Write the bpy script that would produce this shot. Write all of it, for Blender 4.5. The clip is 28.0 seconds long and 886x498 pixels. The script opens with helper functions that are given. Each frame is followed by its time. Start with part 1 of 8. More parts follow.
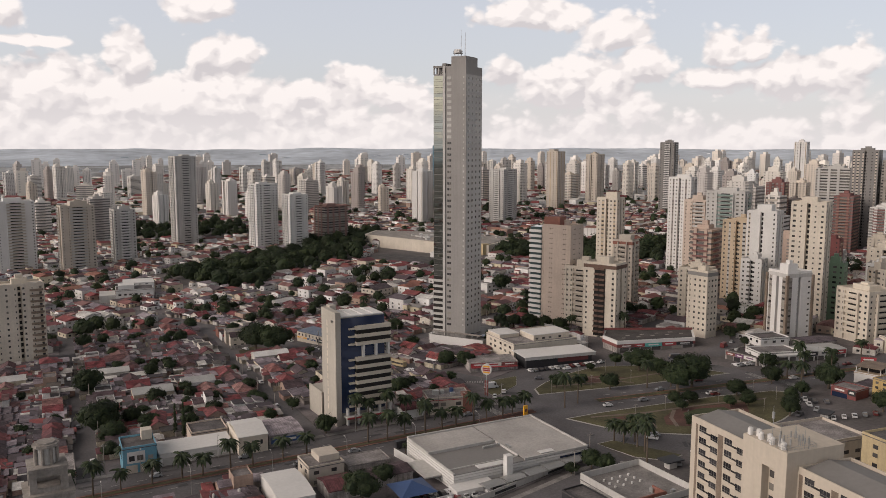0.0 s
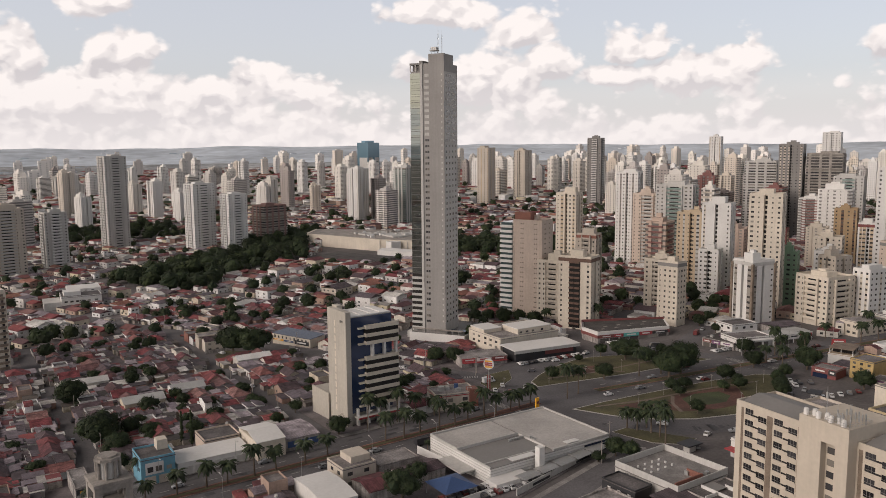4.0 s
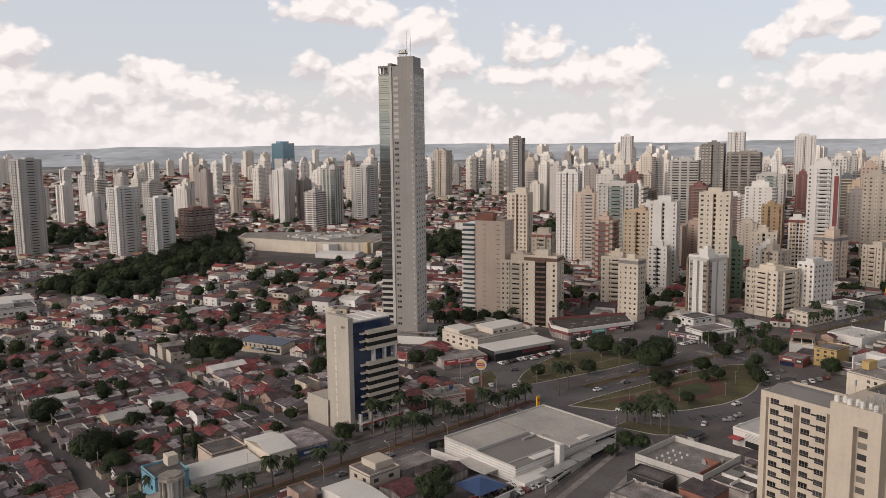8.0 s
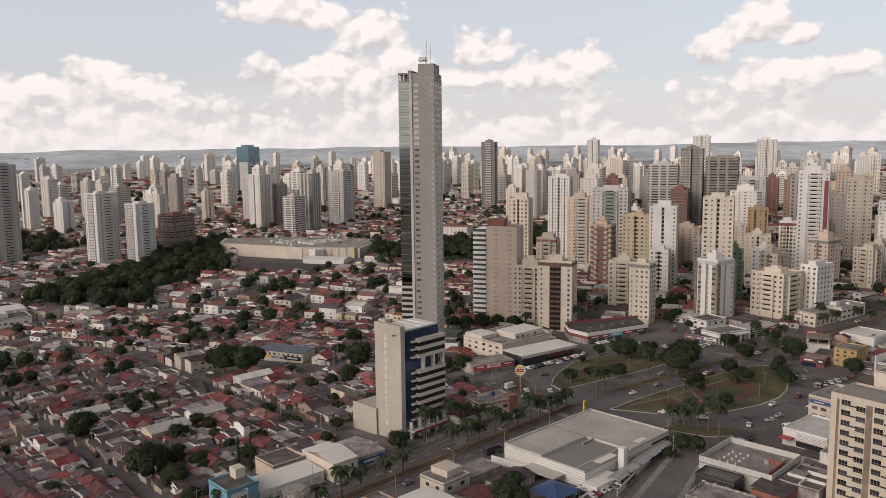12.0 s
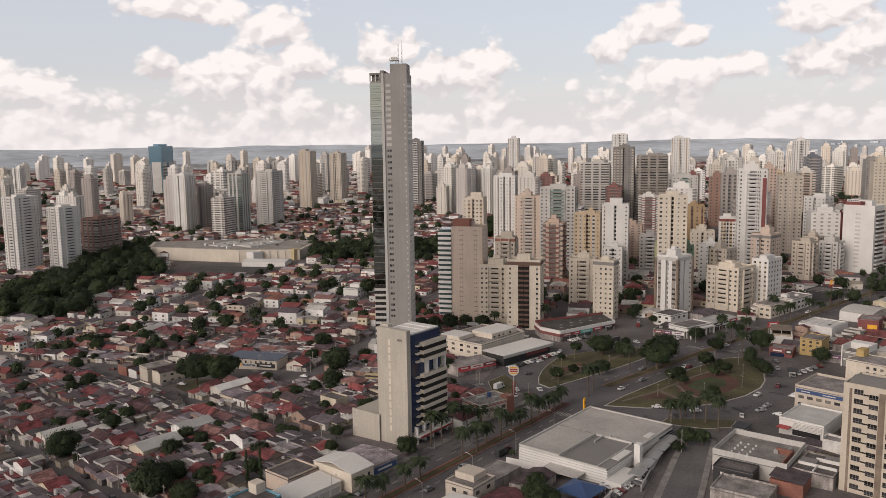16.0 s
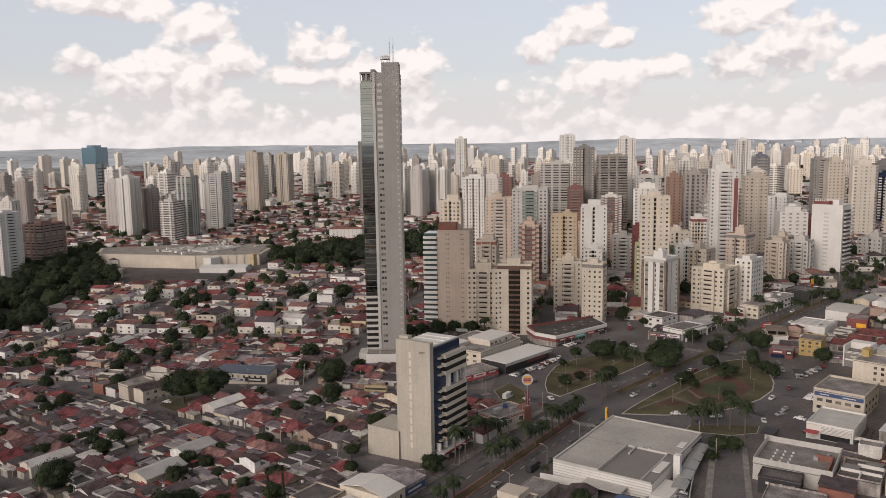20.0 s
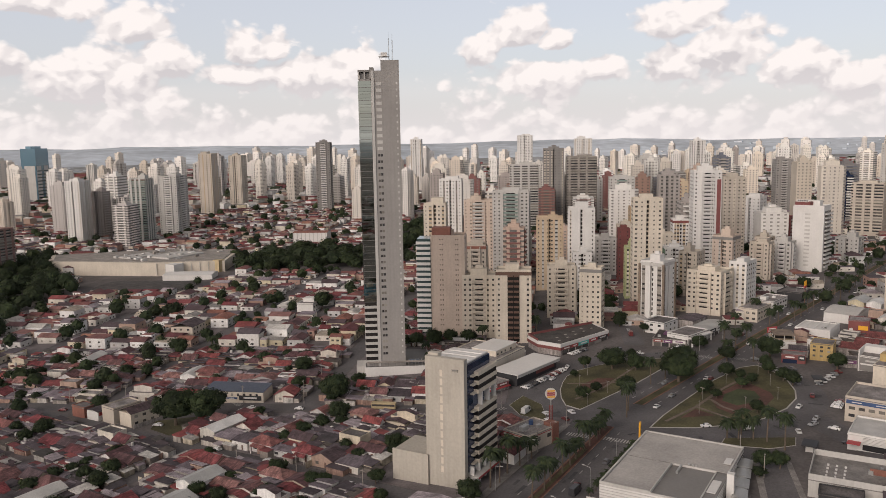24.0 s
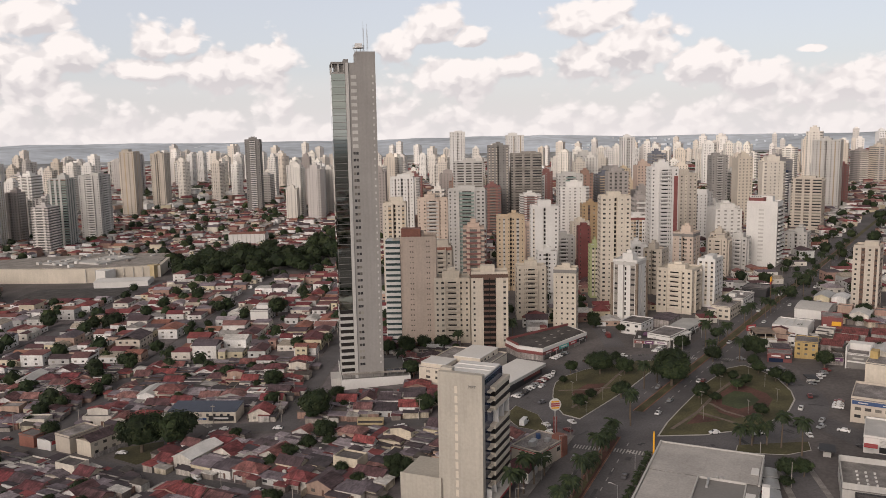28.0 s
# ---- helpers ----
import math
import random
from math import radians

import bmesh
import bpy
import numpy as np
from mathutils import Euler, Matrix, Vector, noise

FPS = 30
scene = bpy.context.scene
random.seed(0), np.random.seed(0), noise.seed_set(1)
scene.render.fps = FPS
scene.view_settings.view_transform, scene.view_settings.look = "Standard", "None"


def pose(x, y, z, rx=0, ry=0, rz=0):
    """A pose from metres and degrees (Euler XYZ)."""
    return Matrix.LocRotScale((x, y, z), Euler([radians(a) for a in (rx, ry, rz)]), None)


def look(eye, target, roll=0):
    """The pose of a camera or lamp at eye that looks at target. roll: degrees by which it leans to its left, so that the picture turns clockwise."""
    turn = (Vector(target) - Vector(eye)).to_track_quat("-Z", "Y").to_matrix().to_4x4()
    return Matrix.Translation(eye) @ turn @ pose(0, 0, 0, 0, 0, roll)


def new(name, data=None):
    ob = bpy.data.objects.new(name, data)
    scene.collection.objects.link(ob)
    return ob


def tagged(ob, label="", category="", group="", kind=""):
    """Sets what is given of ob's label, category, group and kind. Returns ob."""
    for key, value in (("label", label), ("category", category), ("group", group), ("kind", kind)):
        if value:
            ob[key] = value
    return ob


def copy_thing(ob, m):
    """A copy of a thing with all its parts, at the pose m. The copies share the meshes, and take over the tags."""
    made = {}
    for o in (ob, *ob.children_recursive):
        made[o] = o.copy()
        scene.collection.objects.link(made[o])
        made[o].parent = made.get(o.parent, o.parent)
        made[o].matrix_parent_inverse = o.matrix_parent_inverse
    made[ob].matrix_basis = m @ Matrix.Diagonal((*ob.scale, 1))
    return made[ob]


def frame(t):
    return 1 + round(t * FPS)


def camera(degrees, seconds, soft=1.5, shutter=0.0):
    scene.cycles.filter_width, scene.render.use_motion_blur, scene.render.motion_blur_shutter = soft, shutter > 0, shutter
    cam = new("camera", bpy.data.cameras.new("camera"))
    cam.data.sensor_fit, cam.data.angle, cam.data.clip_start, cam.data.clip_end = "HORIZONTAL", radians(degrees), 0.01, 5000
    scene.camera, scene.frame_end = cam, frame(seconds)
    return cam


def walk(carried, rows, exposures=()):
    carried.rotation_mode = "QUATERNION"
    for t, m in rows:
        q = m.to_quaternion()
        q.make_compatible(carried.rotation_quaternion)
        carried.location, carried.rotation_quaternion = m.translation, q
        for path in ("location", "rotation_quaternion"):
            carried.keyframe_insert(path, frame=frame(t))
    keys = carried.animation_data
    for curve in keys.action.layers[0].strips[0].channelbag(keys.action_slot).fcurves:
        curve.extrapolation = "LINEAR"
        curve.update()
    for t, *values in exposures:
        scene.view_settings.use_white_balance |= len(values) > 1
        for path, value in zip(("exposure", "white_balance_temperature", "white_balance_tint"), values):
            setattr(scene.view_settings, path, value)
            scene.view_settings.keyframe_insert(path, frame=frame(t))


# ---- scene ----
cam = camera(57.7, 28.0, soft=0.55)
METRES, EYE, TILT, LEAN, TURN = 260.0, 107.2, 0.0, 0.0, -26.7
ROWS = [
    (0.0, 0.0, 0.0, 0.0, 0.0, -7.21, -0.03),
    (0.5, -0.0178, -0.0005, -0.0003, -0.84, -7.23, 0.08),
    (1.0, -0.0358, -0.0008, -0.0004, -1.7, -7.26, 0.18),
    (1.5, -0.054, -0.001, -0.0004, -2.52, -7.28, 0.22),
    (2.0, -0.0719, -0.0008, -0.0002, -3.32, -7.33, 0.27),
    (2.5, -0.0896, -0.0004, -0.0, -4.06, -7.34, 0.33),
    (3.0, -0.1079, -0.0, 0.0004, -4.8, -7.38, 0.37),
    (3.5, -0.1257, 0.001, 0.0009, -5.54, -7.42, 0.41),
    (5.5, -0.1975, 0.0073, 0.0027, -9.15, -7.51, 0.53),
    (6.0, -0.2154, 0.0095, 0.0039, -10.12, -7.53, 0.56),
    (6.5, -0.2332, 0.0118, 0.0051, -11.02, -7.54, 0.6),
    (7.0, -0.2509, 0.0144, 0.0062, -11.84, -7.54, 0.62),
    (7.5, -0.2687, 0.017, 0.0076, -12.62, -7.54, 0.63),
    (8.0, -0.2863, 0.02, 0.0091, -13.29, -7.55, 0.66),
    (8.5, -0.3043, 0.023, 0.0107, -13.83, -7.56, 0.66),
    (9.0, -0.3222, 0.0261, 0.0127, -14.12, -7.53, 0.69),
    (9.5, -0.3402, 0.0292, 0.0143, -14.34, -7.48, 0.66),
    (10.0, -0.3579, 0.0328, 0.0155, -14.57, -7.43, 0.66),
    (10.5, -0.3752, 0.0367, 0.0166, -14.93, -7.42, 0.67),
    (11.0, -0.3929, 0.0406, 0.0179, -15.44, -7.42, 0.69),
    (11.5, -0.4106, 0.0449, 0.019, -16.06, -7.42, 0.68),
    (13.5, -0.4791, 0.0654, 0.0235, -18.76, -7.45, 0.74),
    (14.0, -0.4958, 0.0717, 0.0244, -19.55, -7.48, 0.77),
    (14.5, -0.5123, 0.0788, 0.0252, -20.43, -7.52, 0.79),
    (15.0, -0.5283, 0.0871, 0.026, -21.36, -7.56, 0.8),
    (15.5, -0.5434, 0.0964, 0.0267, -22.33, -7.6, 0.8),
    (16.0, -0.5577, 0.1068, 0.0273, -23.35, -7.64, 0.81),
    (16.5, -0.5708, 0.1182, 0.028, -24.31, -7.68, 0.83),
    (17.0, -0.5832, 0.1302, 0.0285, -25.19, -7.69, 0.84),
    (17.5, -0.5953, 0.1428, 0.029, -25.95, -7.71, 0.85),
    (18.0, -0.6066, 0.1557, 0.0295, -26.56, -7.72, 0.86),
    (18.5, -0.6176, 0.1693, 0.0301, -27.03, -7.72, 0.88),
    (19.0, -0.6281, 0.1829, 0.0308, -27.4, -7.71, 0.88),
    (19.5, -0.6381, 0.1967, 0.0313, -27.73, -7.69, 0.89),
    (20.0, -0.6477, 0.211, 0.0321, -28.13, -7.7, 0.9),
    (20.5, -0.6568, 0.2256, 0.0328, -28.6, -7.69, 0.93),
    (21.0, -0.6655, 0.2409, 0.0333, -29.15, -7.69, 0.93),
    (21.5, -0.6739, 0.2566, 0.0339, -29.7, -7.71, 0.92),
    (23.5, -0.7055, 0.3191, 0.0367, -31.65, -7.73, 0.93),
    (24.0, -0.7129, 0.3357, 0.0369, -32.23, -7.75, 0.94),
    (24.5, -0.72, 0.3525, 0.0372, -32.89, -7.77, 0.94),
    (25.0, -0.7271, 0.3694, 0.0376, -33.63, -7.81, 0.94),
    (25.5, -0.7336, 0.3863, 0.0378, -34.37, -7.85, 0.94),
    (26.0, -0.7397, 0.4032, 0.0382, -35.1, -7.9, 0.96),
    (26.5, -0.7456, 0.4202, 0.0382, -35.82, -7.93, 0.98),
    (27.0, -0.751, 0.4374, 0.0384, -36.56, -7.98, 1.0),
    (27.5, -0.7562, 0.4546, 0.0386, -37.32, -8.02, 1.01),
    (28.0, -0.761, 0.4721, 0.0388, -38.11, -8.07, 1.02),
]
walk(cam, [(t, pose(0, 0, EYE, TILT, LEAN, TURN) @ pose(METRES * x, METRES * y, METRES * z, 90 + pitch, roll, yaw)) for t, x, y, z, yaw, pitch, roll in ROWS],
     exposures=[(0.0, 0.22, 6750, 17), (28.0, 0.22, 6750, 17)])

# ---------------------------------------------------------------- light
SUN_AZ, SUN_EL = radians(-82), radians(29)   # towards the sun: turned from +y to the left
world = bpy.data.worlds.new("world")
scene.world = world
world.use_nodes = True
wt = world.node_tree
wt.nodes.clear()


def wmath(op, a, b=None, clamp=False):
    n = wt.nodes.new("ShaderNodeMath")
    n.operation, n.use_clamp = op, clamp
    for i, v in enumerate((a, b)):
        if v is None:
            continue
        if isinstance(v, (int, float)):
            n.inputs[i].default_value = v
        else:
            wt.links.new(v, n.inputs[i])
    return n.outputs[0]


sky = wt.nodes.new("ShaderNodeTexSky")
sky.sky_type, sky.sun_disc = "NISHITA", False
sky.sun_elevation, sky.sun_rotation = SUN_EL, SUN_AZ
sky.air_density, sky.dust_density, sky.ozone_density = 1.0, 2.0, 1.0
coord = wt.nodes.new("ShaderNodeTexCoord").outputs["Generated"]
sep = wt.nodes.new("ShaderNodeSeparateXYZ")
wt.links.new(coord, sep.inputs[0])
mapn = wt.nodes.new("ShaderNodeMapping")
mapn.inputs["Scale"].default_value = (1.0, 1.0, 1.9)
wt.links.new(coord, mapn.inputs[0])


def wnoise(scale, detail, rough, vec=mapn.outputs[0], dist=0.0):
    n = wt.nodes.new("ShaderNodeTexNoise")
    n.inputs["Scale"].default_value, n.inputs["Detail"].default_value = scale, detail
    n.inputs["Roughness"].default_value, n.inputs["Distortion"].default_value = rough, dist
    wt.links.new(vec, n.inputs["Vector"])
    return n.outputs["Fac"]


def wramp(fac, stops):
    n = wt.nodes.new("ShaderNodeValToRGB")
    n.color_ramp.interpolation = "EASE"
    while len(n.color_ramp.elements) < len(stops):
        n.color_ramp.elements.new(0.5)
    for e, (p, c) in zip(n.color_ramp.elements, stops):
        e.position, e.color = p, (*c, 1)
    wt.links.new(fac, n.inputs[0])
    return n.outputs[0]


def wmix(fac, a, b):
    n = wt.nodes.new("ShaderNodeMix")
    n.data_type = "RGBA"
    for i, v in ((0, fac), (6, a), (7, b)):
        if isinstance(v, (int, float, tuple)):
            n.inputs[i].default_value = v if not isinstance(v, tuple) else (*v, 1)
        else:
            wt.links.new(v, n.inputs[i])
    return n.outputs[2]


# cumulus: heaps by azimuth and height above the horizon (degrees), half width and half height of each
HEAPS = ((-1.2, 8.0, 1.4, 1.4), (0.3, 6.5, 2.4, 0.5), (10.2, 9.1, 3.0, 1.7), (5.8, 5.5, 1.8, 2.8), (11.9, 5.9, 2.8, 2.2), (1.4, 3.7, 6.0, 2.2),
         (9.3, 3.0, 8.5, 2.2), (20.3, 4.3, 2.4, 1.7), (17.3, 3.7, 1.8, 1.1), (23.6, 3.4, 2.2, 1.1), (33.2, 8.7, 4.8, 1.8), (38.9, 7.5, 3.0, 1.7),
         (31.1, 5.1, 1.6, 1.6), (35.6, 4.3, 4.4, 2.3), (40.5, 5.5, 2.4, 2.0), (45.5, 6.2, 1.5, 1.7), (47.4, 6.2, 1.5, 1.4), (44.5, 4.5, 2.4, 0.9),
         (50.1, 4.6, 4.0, 1.8), (52.7, 5.3, 2.2, 1.7), (64.4, 7.4, 2.4, 2.2), (61.6, 6.0, 1.6, 1.4), (66.9, 6.5, 1.6, 1.2), (70.2, 4.7, 1.6, 1.2),
         (65.5, 4.2, 3.6, 1.6), (74.9, 7.5, 3.8, 2.0), (74.5, 4.6, 2.0, 1.7), (78.1, 5.6, 3.6, 2.4), (82.8, 4.3, 3.0, 1.7), (85.5, 3.4, 2.4, 1.2),
         (89.1, 5.0, 1.1, 0.4), (91.8, 2.8, 2.4, 1.5))
az = wmath("ARCTAN2", sep.outputs[0], sep.outputs[1])
el = wmath("ARCSINE", sep.outputs[2])


def heaps(el):
    """Flat-based round heaps at their places in the sky."""
    out = None
    for a0, e0, wa, we in HEAPS:
        dx = wmath("MULTIPLY", wmath("SUBTRACT", az, radians(a0)), 1 / radians(wa))
        dy = wmath("MULTIPLY", wmath("SUBTRACT", el, radians(e0)), 1 / radians(we))
        dy = wmath("ADD", dy, wmath("MULTIPLY", wmath("MINIMUM", dy, 0.0), 0.5))
        r2 = wmath("ADD", wmath("MULTIPLY", dx, dx), wmath("MULTIPLY", dy, dy))
        one = wmath("DIVIDE", 1.0, wmath("ADD", r2, 1.0))
        one = wmath("MULTIPLY", one, one)
        out = one if out is None else wmath("MAXIMUM", out, one)
    return out


def plane(da, de):
    """Azimuth and height as a plane, stirred a little, shifted towards the light by da and de."""
    n = wt.nodes.new("ShaderNodeCombineXYZ")
    stir = wmath("MULTIPLY", wmath("SUBTRACT", puff, 0.5), 0.03)
    wt.links.new(wmath("ADD", wmath("ADD", az, da), stir), n.inputs[0])
    wt.links.new(wmath("ADD", wmath("MULTIPLY", wmath("ADD", el, de), 1.3), stir), n.inputs[1])
    return n.outputs[0]


def billow(vec):
    """Cauliflower heads at three sizes."""
    out = None
    for scale, weight in ((17.0, 0.5), (40.0, 0.33), (90.0, 0.17)):
        n = wt.nodes.new("ShaderNodeTexVoronoi")
        n.voronoi_dimensions, n.feature = "2D", "SMOOTH_F1"
        n.inputs["Scale"].default_value, n.inputs["Smoothness"].default_value = scale, 0.25
        wt.links.new(vec, n.inputs["Vector"])
        one = wmath("MULTIPLY", n.outputs["Distance"], -1.3 * weight)
        out = wmath("ADD", 1.0, one) if out is None else wmath("ADD", out, one)
    return out


puff = wnoise(16.0, 6.0, 0.56)
broad = wnoise(5.0, 3.0, 0.5)
heap, heap_up = heaps(el), heaps(wmath("ADD", el, radians(0.7)))
bulge, bulge_lit = billow(plane(0.0, 0.0)), billow(plane(-0.007, 0.010))
low = wmath("SUBTRACT", 1.0, wmath("MULTIPLY", el, 1 / radians(6.0)), clamp=True)
high = wmath("MULTIPLY", wmath("SUBTRACT", el, radians(13.0)), 1 / radians(22.0), clamp=True)
cover = wmath("ADD", wmath("MULTIPLY", heap, 0.98), wmath("MULTIPLY", low, 0.52))
cover = wmath("ADD", cover, wmath("MULTIPLY", wmath("SUBTRACT", bulge, 0.5), 0.5))
cover = wmath("ADD", cover, wmath("MULTIPLY", wmath("SUBTRACT", puff, 0.5), 0.6))
cover = wmath("ADD", cover, wmath("MULTIPLY", wmath("SUBTRACT", broad, 0.5), 0.25))
cover = wmath("ADD", cover, wmath("MULTIPLY", high, 0.9))
edge = wramp(cover, [(0.26, (0, 0, 0)), (0.44, (1, 1, 1))])
relief = wmath("ADD", wmath("MULTIPLY", wmath("SUBTRACT", bulge, bulge_lit), 1.5), wmath("MULTIPLY", wmath("SUBTRACT", heap, heap_up), 0.9))
tone = wmath("ADD", wmath("ADD", relief, 0.55), wmath("MULTIPLY", wmath("SUBTRACT", broad, 0.5), 0.5))
tone = wmath("ADD", tone, wmath("MULTIPLY", wmath("SUBTRACT", puff, 0.5), 0.5))
cloud = wramp(tone, [(0.10, (0.54, 0.54, 0.55)), (0.5, (0.69, 0.685, 0.675)), (0.82, (0.815, 0.805, 0.78))])
dim = wt.nodes.new("ShaderNodeVectorMath")       # cloud bases overhead are grey
dim.operation = "SCALE"
wt.links.new(cloud, dim.inputs[0])
wt.links.new(wmath("SUBTRACT", 1.0, wmath("MULTIPLY", high, 0.80)), dim.inputs[3])
cloud = dim.outputs[0]
SKY = 0.095
blue = wt.nodes.new("ShaderNodeVectorMath")
blue.operation = "SCALE"
blue.inputs[3].default_value = SKY
wt.links.new(sky.outputs[0], blue.inputs[0])
veil = wmath("SUBTRACT", 0.56, wmath("MULTIPLY", high, 0.3))
both = wmix(edge, wmix(veil, blue.outputs[0], (0.70, 0.74, 0.78)), cloud)
haze = wramp(wmath("MULTIPLY", el, 1 / radians(5.0)), [(0.0, (0.62, 0.62, 0.62)), (0.6, (0.25, 0.25, 0.25)), (1.0, (0.0, 0.0, 0.0))])
both = wmix(haze, both, (0.73, 0.725, 0.715))
back = wt.nodes.new("ShaderNodeBackground")
wt.links.new(both, back.inputs[0])
back.inputs[1].default_value = 1.0
wout = wt.nodes.new("ShaderNodeOutputWorld")
wt.links.new(back.outputs[0], wout.inputs[0])

sun = new("sun", bpy.data.lights.new("sun", "SUN"))
sun.data.energy, sun.data.angle, sun.data.color = 1.95, radians(48), (1.0, 0.93, 0.84)
way = Vector((math.sin(SUN_AZ) * math.cos(SUN_EL), math.cos(SUN_AZ) * math.cos(SUN_EL), math.sin(SUN_EL)))
sun.matrix_world = look(way * 400, (0, 0, 0))

# ---------------------------------------------------------------- materials
def mat(name, col, rough=0.8, metal=0.0, var=0.25, scales=(0.12, 1.7), streak=0.0, bump=0.0, palette=None, island=False, spec=0.5, slope=0.0):
    """A painted, plastered or paved surface: two scales of wear, rain streaks on walls, colours by piece from a palette."""
    m = bpy.data.materials.new(name)
    m.use_nodes = True
    t = m.node_tree
    bs = t.nodes["Principled BSDF"]
    bs.inputs["Roughness"].default_value, bs.inputs["Metallic"].default_value = rough, metal
    bs.inputs["Specular IOR Level"].default_value = spec
    pos = t.nodes.new("ShaderNodeNewGeometry")
    if palette:
        ramp = t.nodes.new("ShaderNodeValToRGB")
        ramp.color_ramp.interpolation = "CONSTANT"
        while len(ramp.color_ramp.elements) < len(palette):
            ramp.color_ramp.elements.new(0.5)
        for i, (e, c) in enumerate(zip(ramp.color_ramp.elements, palette)):
            e.position, e.color = i / len(palette), (*c, 1)
        if island:
            t.links.new(pos.outputs["Random Per Island"], ramp.inputs[0])
        else:
            t.links.new(t.nodes.new("ShaderNodeObjectInfo").outputs["Random"], ramp.inputs[0])
        base = ramp.outputs[0]
    else:
        rgb = t.nodes.new("ShaderNodeRGB")
        rgb.outputs[0].default_value = (*col, 1)
        base = rgb.outputs[0]

    def noise_at(scale, stretch=1.0, detail=4.0):
        mp = t.nodes.new("ShaderNodeMapping")
        mp.inputs["Scale"].default_value = (1, 1, stretch)
        t.links.new(pos.outputs["Position"], mp.inputs[0])
        n = t.nodes.new("ShaderNodeTexNoise")
        n.inputs["Scale"].default_value, n.inputs["Detail"].default_value = scale, detail
        t.links.new(mp.outputs[0], n.inputs["Vector"])
        return n.outputs["Fac"]

    def grade(fac, lo, hi, a, b):
        n = t.nodes.new("ShaderNodeMapRange")
        for i, v in enumerate((lo, hi, a, b)):
            n.inputs[i + 1].default_value = v
        t.links.new(fac, n.inputs[0])
        return n.outputs[0]

    def mul(a, b):
        n = t.nodes.new("ShaderNodeMath")
        n.operation = "MULTIPLY"
        t.links.new(a, n.inputs[0])
        t.links.new(b, n.inputs[1])
        return n.outputs[0]

    big, small = noise_at(scales[0]), noise_at(scales[1])
    f = mul(grade(big, 0.3, 0.7, 1 - var, 1 + var * 0.5), grade(small, 0.3, 0.7, 1 - var * 0.6, 1 + var * 0.4))
    if slope:      # rain streaks and sheet joints run down from the ridge
        mp = t.nodes.new("ShaderNodeMapping")
        mp.inputs["Scale"].default_value = (2.6, 0.22, 0.22)
        t.links.new(t.nodes.new("ShaderNodeTexCoord").outputs["Object"], mp.inputs[0])
        n = t.nodes.new("ShaderNodeTexNoise")
        n.inputs["Scale"].default_value, n.inputs["Detail"].default_value = 1.0, 5.0
        t.links.new(mp.outputs[0], n.inputs["Vector"])
        f = mul(f, grade(n.outputs["Fac"], 0.3, 0.7, 1 - slope, 1 + slope))
    if streak:
        f = mul(f, grade(noise_at(0.9, 0.06, 5.0), 0.35, 0.7, 1.0, 1 - streak))
    vm = t.nodes.new("ShaderNodeVectorMath")
    vm.operation = "SCALE"
    t.links.new(base, vm.inputs[0])
    t.links.new(f, vm.inputs[3])
    t.links.new(vm.outputs[0], bs.inputs["Base Color"])
    if bump:
        bp = t.nodes.new("ShaderNodeBump")
        bp.inputs["Strength"].default_value = bump
        t.links.new(small, bp.inputs["Height"])
        t.links.new(bp.outputs[0], bs.inputs["Normal"])
    return m


def glass(name, col, rough=0.06, metal=0.0, spec=0.8, spread=0.3):
    m = bpy.data.materials.new(name)
    m.use_nodes = True
    bs = m.node_tree.nodes["Principled BSDF"]
    t = m.node_tree
    info = t.nodes.new("ShaderNodeObjectInfo")
    mr = t.nodes.new("ShaderNodeMapRange")
    mr.inputs[3].default_value, mr.inputs[4].default_value = 1 - spread, 1 + spread
    t.links.new(info.outputs["Random"], mr.inputs[0])
    vm = t.nodes.new("ShaderNodeVectorMath")
    vm.operation = "SCALE"
    vm.inputs[0].default_value = col
    t.links.new(mr.outputs[0], vm.inputs[3])
    t.links.new(vm.outputs[0], bs.inputs["Base Color"])
    bs.inputs["Roughness"].default_value, bs.inputs["Metallic"].default_value = rough, metal
    bs.inputs["Specular IOR Level"].default_value = spec
    return m


WALLS = ((0.66, 0.64, 0.61), (0.56, 0.53, 0.48), (0.64, 0.60, 0.54), (0.80, 0.79, 0.77), (0.58, 0.51, 0.40), (0.74, 0.73, 0.71), (0.42, 0.30, 0.24), (0.66, 0.61, 0.53),
         (0.46, 0.45, 0.44), (0.60, 0.53, 0.38), (0.80, 0.79, 0.77), (0.34, 0.22, 0.18), (0.70, 0.68, 0.66), (0.50, 0.50, 0.49))
CLAY = ((0.191, 0.053, 0.056), (0.134, 0.046, 0.052), (0.249, 0.065, 0.064), (0.112, 0.057, 0.062), (0.217, 0.089, 0.082), (0.201, 0.049, 0.055), (0.260, 0.133, 0.122), (0.085, 0.057, 0.064), (0.159, 0.078, 0.078))
FIBRE = ((0.108, 0.087, 0.100), (0.154, 0.128, 0.146), (0.064, 0.051, 0.059), (0.221, 0.185, 0.209), (0.088, 0.067, 0.075), (0.340, 0.294, 0.316), (0.057, 0.048, 0.054))
m_ground = mat("dusty_ground", (0.122, 0.109, 0.107), 0.95, var=0.35, scales=(0.05, 0.7))
m_asphalt = mat("worn_asphalt", (0.112, 0.105, 0.109), 0.9, var=0.34, scales=(0.05, 1.3))
m_pave = mat("concrete_pavement", (0.150, 0.131, 0.134), 0.92, var=0.35, scales=(0.15, 1.4))
m_kerb = mat("kerb_concrete", (0.42, 0.40, 0.37), 0.9)
